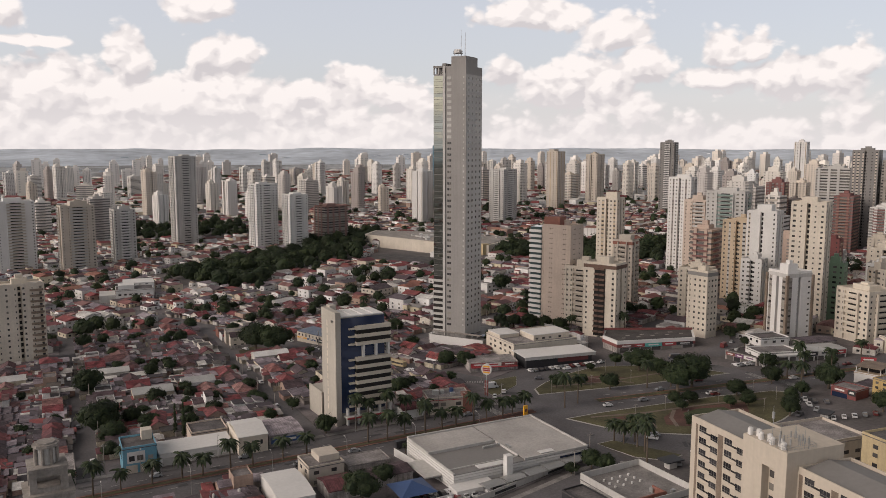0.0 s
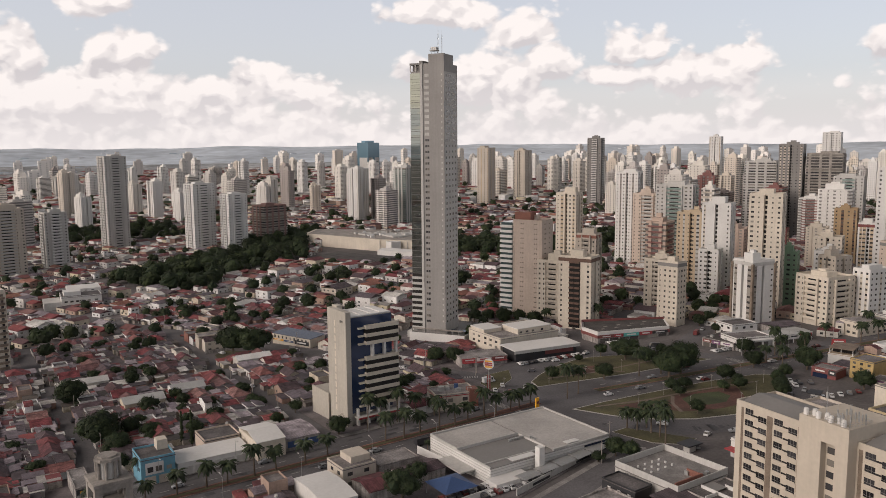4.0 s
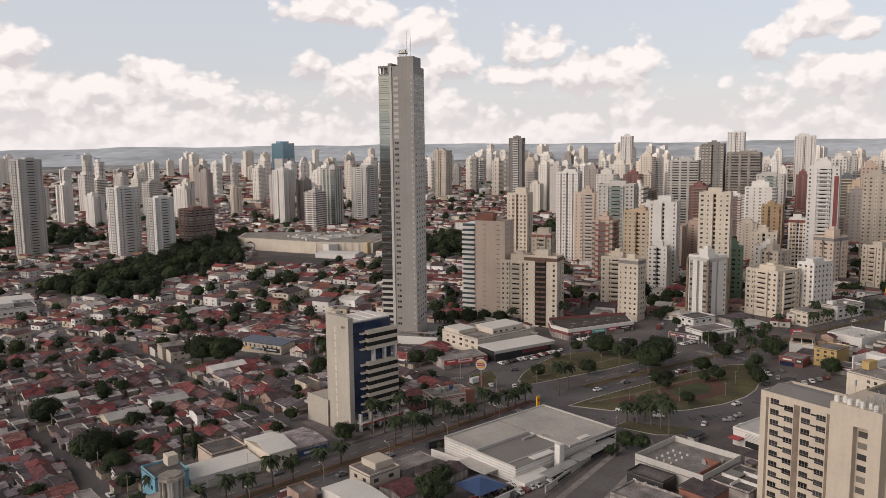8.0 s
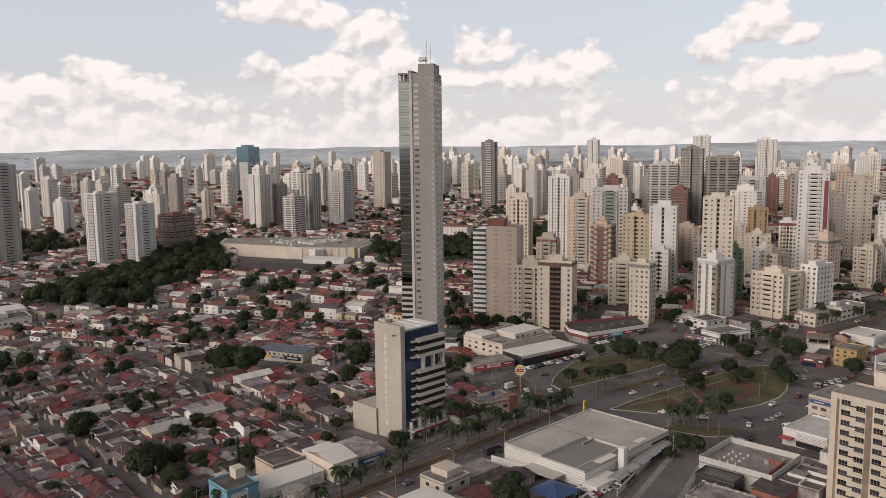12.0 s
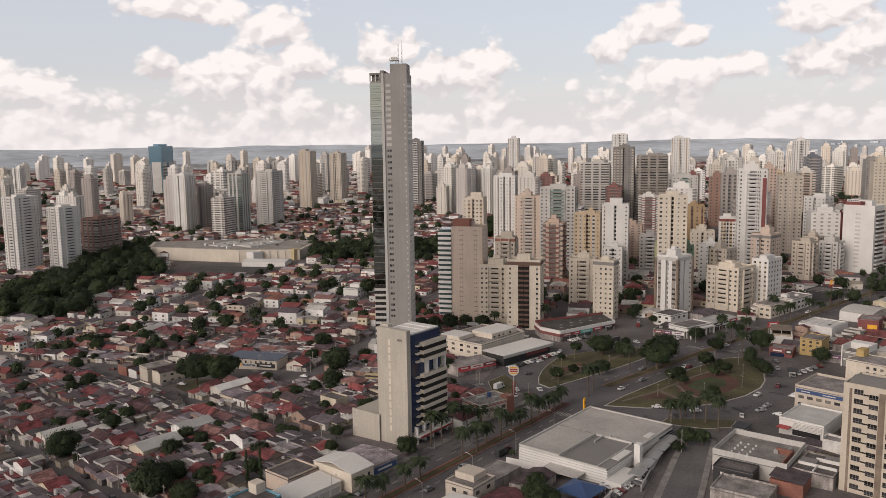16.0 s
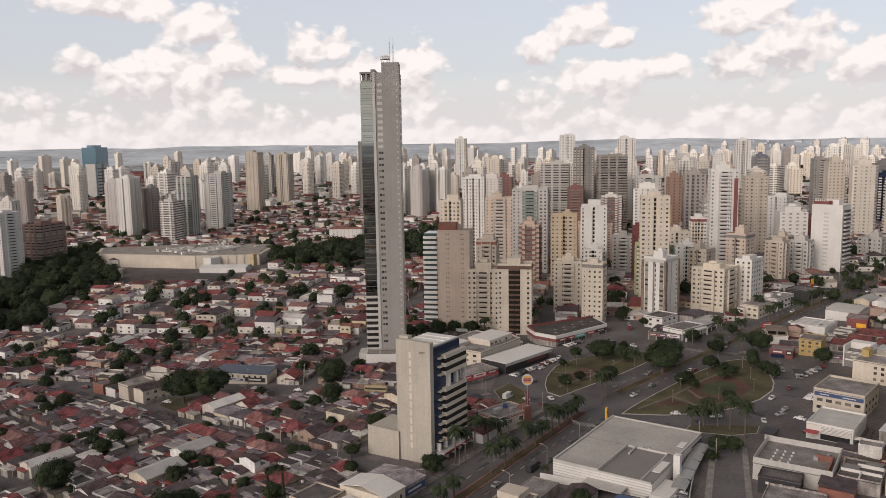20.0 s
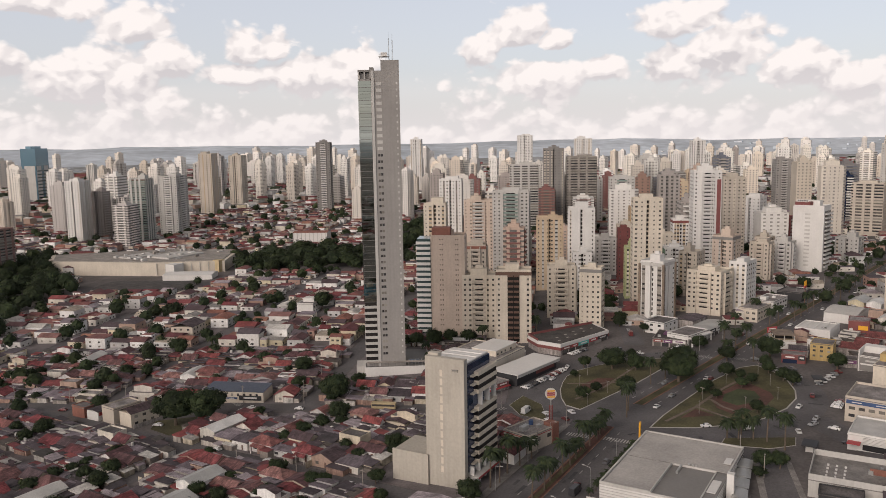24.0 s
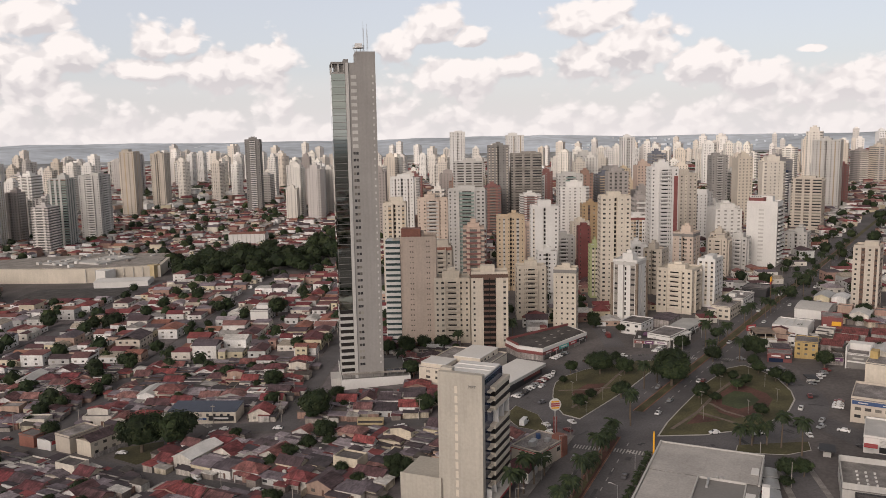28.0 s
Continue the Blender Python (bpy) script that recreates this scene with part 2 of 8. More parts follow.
m_paint = mat("road_paint", (0.36, 0.35, 0.335), 0.8, var=0.35)
m_grass = mat("dry_grass", (0.088, 0.080, 0.036), 0.95, var=0.5, scales=(0.09, 1.2))
m_lawn = mat("short_green_grass", (0.050, 0.062, 0.026), 0.95, var=0.4, scales=(0.1, 1.3))
m_soil = mat("red_soil", (0.105, 0.048, 0.036), 0.95, var=0.4, scales=(0.1, 1.1))
m_house = mat("house_plaster", (0.6, 0.55, 0.5), 0.88, var=0.22, scales=(0.25, 2.2), streak=0.2, palette=WALLS)
m_clay = mat("clay_tile_roof", (0.2, 0.07, 0.05), 0.9, var=0.6, scales=(0.35, 1.6), bump=0.4, palette=CLAY, slope=0.4)
m_fibre = mat("fibre_cement_roof", (0.13, 0.12, 0.11), 0.9, var=0.5, scales=(0.3, 2.3), bump=0.2, palette=FIBRE, slope=0.4)
m_metal_roof = mat("pale_metal_roof", (0.62, 0.61, 0.59), 0.55, var=0.2, scales=(0.15, 2.0), palette=((0.66, 0.65, 0.63), (0.52, 0.51, 0.49), (0.40, 0.40, 0.39), (0.70, 0.69, 0.67)))
m_slab = mat("concrete_slab_roof", (0.2, 0.185, 0.17), 0.92, var=0.5, scales=(0.2, 1.6), palette=((0.19, 0.172, 0.168), (0.12, 0.108, 0.107), (0.27, 0.247, 0.24)))
m_yard = mat("boundary_wall_plaster", (0.45, 0.41, 0.385), 0.9, var=0.45, scales=(0.3, 2.0), streak=0.5)
m_houses_far = mat("far_house_plaster", (0.6, 0.55, 0.5), 0.9, palette=WALLS, island=True)
m_clay_far = mat("far_clay_roof", (0.2, 0.07, 0.05), 0.9, var=0.4, scales=(0.1, 0.8), palette=CLAY + FIBRE[:2] + FIBRE[3:6] + CLAY[2:7] + ((0.32, 0.16, 0.115), (0.27, 0.115, 0.085), (0.42, 0.40, 0.38), (0.3, 0.285, 0.27), (0.60, 0.58, 0.55), (0.52, 0.50, 0.47), (0.38, 0.33, 0.27)), island=True)
m_pane = glass("window_glass", (0.028, 0.03, 0.034), 0.12)
pt = m_pane.node_tree      # some panes show blinds and curtains behind the glass
mix_r = pt.nodes.new("ShaderNodeMath")
mix_r.operation = "ADD"
pt.links.new(pt.nodes["Object Info"].outputs["Random"], mix_r.inputs[0])
pt.links.new(pt.nodes.new("ShaderNodeNewGeometry").outputs["Random Per Island"], mix_r.inputs[1])
mix_f = pt.nodes.new("ShaderNodeMath")
mix_f.operation = "FRACT"
pt.links.new(mix_r.outputs[0], mix_f.inputs[0])
blind = pt.nodes.new("ShaderNodeValToRGB")
blind.color_ramp.interpolation = "CONSTANT"
for k in range(4):
    blind.color_ramp.elements.new(0.5)
for e, (p, c) in zip(blind.color_ramp.elements, ((0.0, (0.045, 0.045, 0.048)), (0.30, (0.075, 0.07, 0.068)), (0.55, (0.12, 0.11, 0.10)), (0.72, (0.19, 0.175, 0.155)), (0.86, (0.30, 0.28, 0.25)), (0.95, (0.03, 0.03, 0.032)))):
    e.position, e.color = p, (*c, 1)
pt.links.new(mix_f.outputs[0], blind.inputs[0])
pt.links.new(blind.outputs[0], pt.nodes["Principled BSDF"].inputs["Base Color"])
m_dark = glass("dark_opening", (0.02, 0.018, 0.017), 0.5, spec=0.2)
m_curtain = glass("mirror_curtain_glass", (0.34, 0.365, 0.335), 0.03, metal=1.0, spread=0.12)
m_navy = glass("navy_curtain_glass", (0.022, 0.036, 0.078), 0.05, metal=0.3, spec=0.7)
m_office = mat("grey_beige_render", (0.44, 0.405, 0.35), 0.85, var=0.12, scales=(0.07, 1.1), streak=0.1)
m_slate = glass("slate_green_glass", (0.05, 0.075, 0.078), 0.1, metal=0.0)
m_teal = glass("teal_curtain_glass", (0.14, 0.25, 0.32), 0.12, metal=0.3)
m_green_glass = glass("green_balcony_glass", (0.26, 0.34, 0.31), 0.1, metal=0.2)
m_white = mat("white_paint", (0.66, 0.645, 0.62), 0.7, var=0.08, scales=(0.05, 0.9), streak=0.04)
m_cream = mat("cream_paint", (0.62, 0.555, 0.465), 0.75, var=0.13, scales=(0.06, 0.9), streak=0.09)
m_beige = mat("beige_paint", (0.52, 0.46, 0.39), 0.75, var=0.13, scales=(0.06, 0.9), streak=0.09)
m_pink = mat("pinkish_beige_paint", (0.56, 0.46, 0.385), 0.75, var=0.13, scales=(0.06, 0.9), streak=0.09)
m_tan = mat("tan_paint", (0.52, 0.41, 0.29), 0.75, var=0.13, scales=(0.06, 0.9), streak=0.09)
m_gold = mat("gold_brown_paint", (0.37, 0.26, 0.15), 0.75, var=0.14, scales=(0.1, 1.2))
m_grey = mat("grey_paint", (0.30, 0.285, 0.27), 0.75, var=0.1, scales=(0.08, 1.0), streak=0.1)
m_dgrey = mat("dark_grey_panels", (0.21, 0.20, 0.19), 0.7, var=0.1, scales=(0.08, 1.0))
m_lgrey = mat("light_grey_paint", (0.50, 0.485, 0.46), 0.75, var=0.1, scales=(0.08, 1.0), streak=0.12)
m_concrete = mat("bare_concrete", (0.33, 0.30, 0.27), 0.9, var=0.3, scales=(0.15, 1.5), streak=0.2)
m_brown = mat("brown_tile_cladding", (0.13, 0.075, 0.055), 0.7, var=0.2)
m_maroon = mat("maroon_paint", (0.20, 0.062, 0.058), 0.7, var=0.2)
m_red = mat("red_sign_paint", (0.36, 0.05, 0.055), 0.6, var=0.12)
m_terra = mat("terracotta_brick", (0.26, 0.112, 0.084), 0.85, var=0.25)
m_green = mat("green_paint", (0.20, 0.30, 0.20), 0.75, var=0.15)
m_lime = mat("lime_green_paint", (0.38, 0.41, 0.22), 0.75, var=0.15)
m_blue = mat("blue_paint", (0.04, 0.08, 0.19), 0.6, var=0.15)
m_aqua = mat("aqua_paint", (0.14, 0.33, 0.43), 0.75, var=0.15)
m_teal_sign = mat("teal_sign_paint", (0.10, 0.42, 0.38), 0.6, var=0.12)
m_yellow = mat("ochre_yellow_paint", (0.50, 0.40, 0.24), 0.75, var=0.15, streak=0.15)
m_ochre = mat("ochre_wall_paint", (0.46, 0.33, 0.14), 0.8, var=0.15, scales=(0.1, 1.2), streak=0.15)
m_clay_red = mat("red_clay_roof", (0.18, 0.055, 0.052), 0.9, var=0.5, scales=(0.35, 1.6), bump=0.4, slope=0.4)
m_amber = mat("amber_sign_paint", (0.75, 0.38, 0.03), 0.5, var=0.1)
m_black = mat("black_sign_paint", (0.03, 0.03, 0.033), 0.6, var=0.2)
m_purple = mat("purple_sign_paint", (0.16, 0.06, 0.14), 0.6, var=0.15)
m_steel = mat("galvanised_steel", (0.45, 0.45, 0.44), 0.45, 0.6, var=0.15)
m_trunk = mat("tree_bark", (0.13, 0.10, 0.075), 0.95, var=0.3)
LEAF = ((0.026, 0.041, 0.017), (0.033, 0.049, 0.019), (0.021, 0.035, 0.016), (0.041, 0.055, 0.021), (0.027, 0.038, 0.018))
m_leaf = mat("tree_leaves", (0.05, 0.07, 0.02), 0.75, var=0.5, scales=(0.06, 0.4), palette=LEAF, island=True, spec=0.25)
m_palm = mat("palm_fronds", (0.05, 0.065, 0.024), 0.7, var=0.4, scales=(0.4, 2.0), palette=LEAF, island=True, spec=0.3)
m_solar = glass("solar_panel", (0.015, 0.022, 0.045), 0.25, spec=0.3)
m_tyre = mat("tyre_rubber", (0.02, 0.02, 0.02), 0.9)
CARS = ((0.62, 0.62, 0.61), (0.66, 0.66, 0.65), (0.30, 0.31, 0.32), (0.04, 0.04, 0.045), (0.64, 0.64, 0.63), (0.10, 0.10, 0.11), (0.14, 0.03, 0.03), (0.6, 0.6, 0.6), (0.18, 0.19, 0.20))
m_car = mat("car_paint", (0.6, 0.6, 0.6), 0.3, var=0.05, palette=CARS, spec=0.6)
# distance haze is mixed into the colours of hills, far ground and settlements
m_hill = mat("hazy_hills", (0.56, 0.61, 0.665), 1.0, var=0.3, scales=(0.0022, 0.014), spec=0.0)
m_far = mat("hazed_city_ground", (0.36, 0.37, 0.375), 1.0, var=0.5, scales=(0.006, 0.045), spec=0.0)
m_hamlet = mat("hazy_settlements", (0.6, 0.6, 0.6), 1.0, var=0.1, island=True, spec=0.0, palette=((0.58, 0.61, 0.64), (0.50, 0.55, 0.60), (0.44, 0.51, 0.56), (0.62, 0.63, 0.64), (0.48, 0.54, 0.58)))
m_netting = mat("construction_netting", (0.25, 0.15, 0.13), 0.9, var=0.3, scales=(0.1, 0.9))
m_dark_roof = mat("dark_bitumen_roof", (0.07, 0.062, 0.058), 0.9, var=0.5, scales=(0.15, 1.2))
m_yard_far = mat("yard_plaster_mix", (0.4, 0.37, 0.34), 0.9, var=0.4, scales=(0.3, 2.0), streak=0.4, island=True, palette=((0.45, 0.41, 0.37), (0.60, 0.57, 0.53), (0.32, 0.28, 0.25), (0.52, 0.46, 0.36), (0.24, 0.21, 0.19), (0.40, 0.26, 0.21)))
m_lean = mat("lean_to_sheets", (0.2, 0.18, 0.16), 0.85, var=0.4, scales=(0.4, 2.4), island=True, palette=FIBRE + CLAY[:3] + ((0.55, 0.53, 0.5), (0.07, 0.063, 0.06), (0.36, 0.34, 0.32), (0.10, 0.085, 0.075)))
m_store_roof = mat("store_roof_sheet", (0.43, 0.405, 0.38), 0.7, var=0.2, scales=(0.1, 1.4), streak=0.1)
m_path = mat("trodden_earth", (0.17, 0.13, 0.105), 0.95, var=0.3, scales=(0.2, 1.5))
m_roof_dist = mat("distant_roofs", (0.3, 0.28, 0.26), 0.9, var=0.3, island=True, palette=CLAY[:3] + ((0.42, 0.40, 0.38), (0.55, 0.53, 0.50), (0.30, 0.285, 0.27), (0.62, 0.60, 0.57), (0.03, 0.042, 0.02), (0.24, 0.12, 0.09)))
m_cream_dull = mat("dull_cream_paint", (0.52, 0.455, 0.375), 0.8, var=0.08, scales=(0.08, 0.9), streak=0.08)
m_patch = mat("mended_asphalt", (0.08, 0.08, 0.082), 0.9, var=0.3, island=True, palette=((0.062, 0.062, 0.065), (0.115, 0.112, 0.11), (0.075, 0.074, 0.077)))
m_edge = mat("worn_terracotta_edge", (0.24, 0.115, 0.078), 0.9, var=0.4, scales=(0.2, 1.6))
m_walk = mat("pavement_concrete", (0.23, 0.215, 0.205), 0.92, var=0.35, scales=(0.3, 2.0))
m_stripe = mat("brown_tiles", (0.215, 0.165, 0.125), 0.7, var=0.35, scales=(0.3, 2.2))

# ---------------------------------------------------------------- building tools
def ground_z(x, y):
    """Height of the gently sloping land."""
    return 4.8 + 0.02 * min(max(x, -200), 900) - 0.03 * min(max(y, -100), 800)


class Shape:
    """Collects boxes, prisms, roofs and tubes into one mesh."""

    def __init__(self):
        self.v, self.f, self.m = [], [], []

    def add(self, pts, faces, m=0):
        n = len(self.v)
        self.v.extend(pts)
        for f in faces:
            self.f.append([n + i for i in f])
            self.m.append(m)

    def box(self, x0, x1, y0, y1, z0, z1, m=0):
        self.add([(x0, y0, z0), (x1, y0, z0), (x1, y1, z0), (x0, y1, z0), (x0, y0, z1), (x1, y0, z1), (x1, y1, z1), (x0, y1, z1)],
                 [(3, 2, 1, 0), (4, 5, 6, 7), (0, 1, 5, 4), (1, 2, 6, 5), (2, 3, 7, 6), (3, 0, 4, 7)], m)

    def prism(self, pts, z0, z1, m=0):
        n = len(pts)
        lo = [(x, y, z0(x, y) if callable(z0) else z0) for x, y in pts]
        hi = [(x, y, z1(x, y) if callable(z1) else z1) for x, y in pts]
        self.add(lo + hi, [tuple(range(n - 1, -1, -1)), tuple(range(n, 2 * n))] + [(i, (i + 1) % n, n + (i + 1) % n, n + i) for i in range(n)], m)

    def tube(self, x, y, z0, z1, r, n=8, m=0, r1=None):
        r1 = r if r1 is None else r1
        a = [2 * math.pi * i / n for i in range(n)]
        self.add([(x + r * math.cos(t), y + r * math.sin(t), z0) for t in a] + [(x + r1 * math.cos(t), y + r1 * math.sin(t), z1) for t in a],
                 [tuple(range(n - 1, -1, -1)), tuple(range(n, 2 * n))] + [(i, (i + 1) % n, n + (i + 1) % n, n + i) for i in range(n)], m)

    def rod(self, a, b, r, n=6, m=0, r1=None):
        a, b = Vector(a), Vector(b)
        q = (b - a).to_track_quat("Z", "Y")
        r1 = r if r1 is None else r1
        ring = [Vector((math.cos(2 * math.pi * i / n), math.sin(2 * math.pi * i / n), 0)) for i in range(n)]
        self.add([tuple(a + q @ (v * r)) for v in ring] + [tuple(b + q @ (v * r1)) for v in ring],
                 [tuple(range(n - 1, -1, -1)), tuple(range(n, 2 * n))] + [(i, (i + 1) % n, n + (i + 1) % n, n + i) for i in range(n)], m)

    def gable(self, x0, x1, y0, y1, z, rise, t=0.18, m=0):
        """Ridge along x; two sloping slabs with thickness."""
        ym = (y0 + y1) / 2
        self.add([(x0, y0, z), (x1, y0, z), (x1, ym, z + rise), (x0, ym, z + rise), (x1, y1, z), (x0, y1, z),
                  (x0, y0, z - t), (x1, y0, z - t), (x1, ym, z + rise - t), (x0, ym, z + rise - t), (x1, y1, z - t), (x0, y1, z - t)],
                 [(0, 1, 2, 3), (3, 2, 4, 5), (7, 6, 9, 8), (8, 9, 11, 10), (6, 7, 1, 0), (10, 11, 5, 4), (7, 8, 2, 1), (8, 10, 4, 2), (9, 6, 0, 3), (11, 9, 3, 5)], m)

    def hip(self, x0, x1, y0, y1, z, rise, m=0):
        ym, k = (y0 + y1) / 2, min((y1 - y0) / 2, (x1 - x0) / 2.2)
        self.add([(x0, y0, z), (x1, y0, z), (x1, y1, z), (x0, y1, z), (x0 + k, ym, z + rise), (x1 - k, ym, z + rise)],
                 [(0, 1, 5, 4), (1, 2, 5), (2, 3, 4, 5), (3, 0, 4), (3, 2, 1, 0)], m)

    def shed(self, x0, x1, y0, y1, z, rise, t=0.15, m=0):
        self.add([(x0, y0, z), (x1, y0, z), (x1, y1, z + rise), (x0, y1, z + rise), (x0, y0, z - t), (x1, y0, z - t), (x1, y1, z + rise - t), (x0, y1, z + rise - t)],
                 [(0, 1, 2, 3), (7, 6, 5, 4), (4, 5, 1, 0), (5, 6, 2, 1), (6, 7, 3, 2), (7, 4, 0, 3)], m)

    def vault(self, x0, x1, y0, y1, z, rise, n=8, m=0):
        """A shallow curved roof, its axis along x."""
        arc = [(y0 + (y1 - y0) * i / n, z + rise * math.sin(math.pi * i / n)) for i in range(n + 1)]
        self.add([(x0, y, h) for y, h in arc] + [(x1, y, h) for y, h in arc],
                 [(i, n + 1 + i, n + 2 + i, i + 1) for i in range(n)] + [tuple(range(n, -1, -1)), tuple(range(n + 1, 2 * n + 2)), (0, n, 2 * n + 1, n + 1)], m)

    def ring(self, x0, x1, y0, y1, z0, z1, t=0.25, m=0):
        """A closed parapet: four walls in one piece."""
        o = [(x0, y0), (x1, y0), (x1, y1), (x0, y1)]
        i = [(x0 + t, y0 + t), (x1 - t, y0 + t), (x1 - t, y1 - t), (x0 + t, y1 - t)]
        v = [(*p, z0) for p in o] + [(*p, z1) for p in o] + [(*p, z1) for p in i] + [(*p, z0) for p in i]
        self.add(v, [(4 * b + k, 4 * b + (k + 1) % 4, (4 * b + 4 + (k + 1) % 4) % 16, (4 * b + 4 + k) % 16) for b in range(4) for k in range(4)], m)

    def tray(self, x0, x1, y0, y1, z0, z1, t=0.15, floor=0.2, m=0):
        """A balcony: floor slab and parapet in one piece, open at the top."""
        o = [(x0, y0), (x1, y0), (x1, y1), (x0, y1)]
        i = [(x0 + t, y0 + t), (x1 - t, y0 + t), (x1 - t, y1 - t), (x0 + t, y1 - t)]
        v = [(*p, z0) for p in o] + [(*p, z1) for p in o] + [(*p, z1) for p in i] + [(*p, z0 + floor) for p in i]
        self.add(v, [(3, 2, 1, 0), (12, 13, 14, 15)] + [(4 * b + k, 4 * b + (k + 1) % 4, 4 * b + 4 + (k + 1) % 4, 4 * b + 4 + k) for b in range(3) for k in range(4)], m)

    def mesh(self, name, mats):
        me = bpy.data.meshes.new(name)
        me.from_pydata(self.v, [], self.f)
        for m in (mats if isinstance(mats, (list, tuple)) else [mats]):
            me.materials.append(m)
        if any(self.m):
            me.polygons.foreach_set("material_index", self.m)
        me.update()
        return me


def thing(name, m, label, category, group="", kind="", data=None):
    ob = new(name, data)
    ob.matrix_basis = m
    if data is None:
        ob.empty_display_size = 0.5
    return tagged(ob, label, category, group, kind)


def part(name, shape, mats, parent, label="", m=None):
    ob = new(name, shape if isinstance(shape, bpy.types.Mesh) else shape.mesh(name, mats))
    ob.parent = parent
    if m is not None:
        ob.matrix_basis = m
    if label:
        ob["label"] = label
    return ob


def boxes(name, dims, mats, parent, label=""):
    """One part for each box given."""
    for d in dims:
        b = Shape()
        b.box(*d)
        part(name, b, mats, parent, label)


def at(x, y, rot=0.0, dz=0.0, s=None):
    m = pose(x, y, ground_z(x, y) + dz, 0, 0, rot)
    return m @ Matrix.Diagonal((*s, 1)) if s else m


def structure(name, shape, mats, label, category):
    return tagged(new(name, shape.mesh(name, mats)), label, category, kind="structure")


taken = []      # plan discs and rectangles that random filling keeps clear of


def keep_clear(x, y, rot, w, d, pad=1.5):
    c, s = math.cos(radians(rot)), math.sin(radians(rot))
    taken.append((x, y, c, s, w / 2 + pad, d / 2 + pad))


def is_free(x, y, r=4.0):
    for cx, cy, c, s, hw, hd in taken:
        dx, dy = x - cx, y - cy
        if abs(dx) < hw + hd + r and abs(dy) < hw + hd + r and abs(c * dx + s * dy) < hw + r and abs(c * dy - s * dx) < hd + r:
            return False
    return True


def inside(x, y, poly):
    hit = False
    for (x0, y0), (x1, y1) in zip(poly, poly[1:] + poly[:1]):
        if (y0 > y) != (y1 > y) and x < (x1 - x0) * (y - y0) / (y1 - y0) + x0:
            hit = not hit
    return hit


# ---------------------------------------------------------------- land and roads
land = Shape()
gx, gy = [-3600, -800, -200, 900, 3200, 5200], [-3600, -700, -100, 800, 2600, 5200]
for i in range(5):
    for j in range(5):
        q = [(gx[i], gy[j]), (gx[i + 1], gy[j]), (gx[i + 1], gy[j + 1]), (gx[i], gy[j + 1])]
        land.add([(x, y, ground_z(x, y)) for x, y in q], [(0, 1, 2, 3)])
structure("ground", land, m_ground, "dusty brown sloping city ground", "ground")

hills = Shape()
N_H = 360
ring_z = ((3300, -14), (3900, 20), (4300, 52), (4700, 92), (4900, 60))
pts_h = []
for i in range(N_H + 1):
    a = radians(-180 + 360 * i / N_H)
    ridge = noise.noise(Vector((i * 0.075, 3.1, 0))) * 0.6 + noise.noise(Vector((i * 0.21, 7.7, 0))) * 0.35 + noise.noise(Vector((i * 0.6, 1.7, 0))) * 0.14
    for k, (r, z) in enumerate(ring_z):
        lift = (0, 6, 30, 34, 0)[k] * (ridge if k != 2 else noise.noise(Vector((i * 0.13, 9.4, 0)))) + (0, 5, 6, 5, 0)[k]
        pts_h.append((r * math.sin(a), r * math.cos(a), z + lift))
hills.add(pts_h, [(5 * i + k, 5 * i + 5 + k, 5 * i + 6 + k, 5 * i + 1 + k) for i in range(N_H) for k in range(4)])
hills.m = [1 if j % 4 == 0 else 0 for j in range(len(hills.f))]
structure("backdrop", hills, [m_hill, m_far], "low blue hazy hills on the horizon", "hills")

hamlet = Shape()      # pale specks of settlements on the far slopes
hrng = random.Random(12)
for k in range(1500):
    r, a = 3350 + 1250 * hrng.random() ** 1.3, radians(hrng.uniform(-12, 104))
    if noise.noise(Vector((a * 14, r * 0.004, 2.0))) < 0.02:
        continue
    z = np.interp(r, [q[0] for q in ring_z], [q[1] for q in ring_z])
    x, y, w = r * math.sin(a), r * math.cos(a), hrng.uniform(5, 18)
    hamlet.box(x - w, x + w, y - w * 0.6, y + w * 0.6, z - 30, z + hrng.uniform(2, 8))
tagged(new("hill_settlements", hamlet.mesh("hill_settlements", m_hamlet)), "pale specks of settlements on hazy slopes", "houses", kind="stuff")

lift_step = [0.02]


def strip(pts, w, dz, shape, m=0, step=18.0):
    """A ribbon of road along a line, lying on the land."""
    line = []
    for (x0, y0), (x1, y1) in zip(pts, pts[1:]):
        n = max(1, int(math.hypot(x1 - x0, y1 - y0) / step))
        line += [(x0 + (x1 - x0) * i / n, y0 + (y1 - y0) * i / n) for i in range(n)]
    line.append(pts[-1])
    rows = []
    for i, (x, y) in enumerate(line):
        xa, ya = line[max(i - 1, 0)]
        xb, yb = line[min(i + 1, len(line) - 1)]
        l = math.hypot(xb - xa, yb - ya)
        nx, ny = -(yb - ya) / l, (xb - xa) / l
        rows.append((x + nx * w / 2, y + ny * w / 2))
        rows.append((x - nx * w / 2, y - ny * w / 2))
    n = len(line)
    shape.add([(x, y, ground_z(x, y) + dz) for x, y in rows], [(2 * i + 1, 2 * i + 3, 2 * i + 2, 2 * i) for i in range(n - 1)], m)


def road(name, pts, w, label):
    lift_step[0] += 0.008
    s = Shape()
    strip(pts, w, lift_step[0], s)
    return structure(name, s, m_asphalt, label, "road")


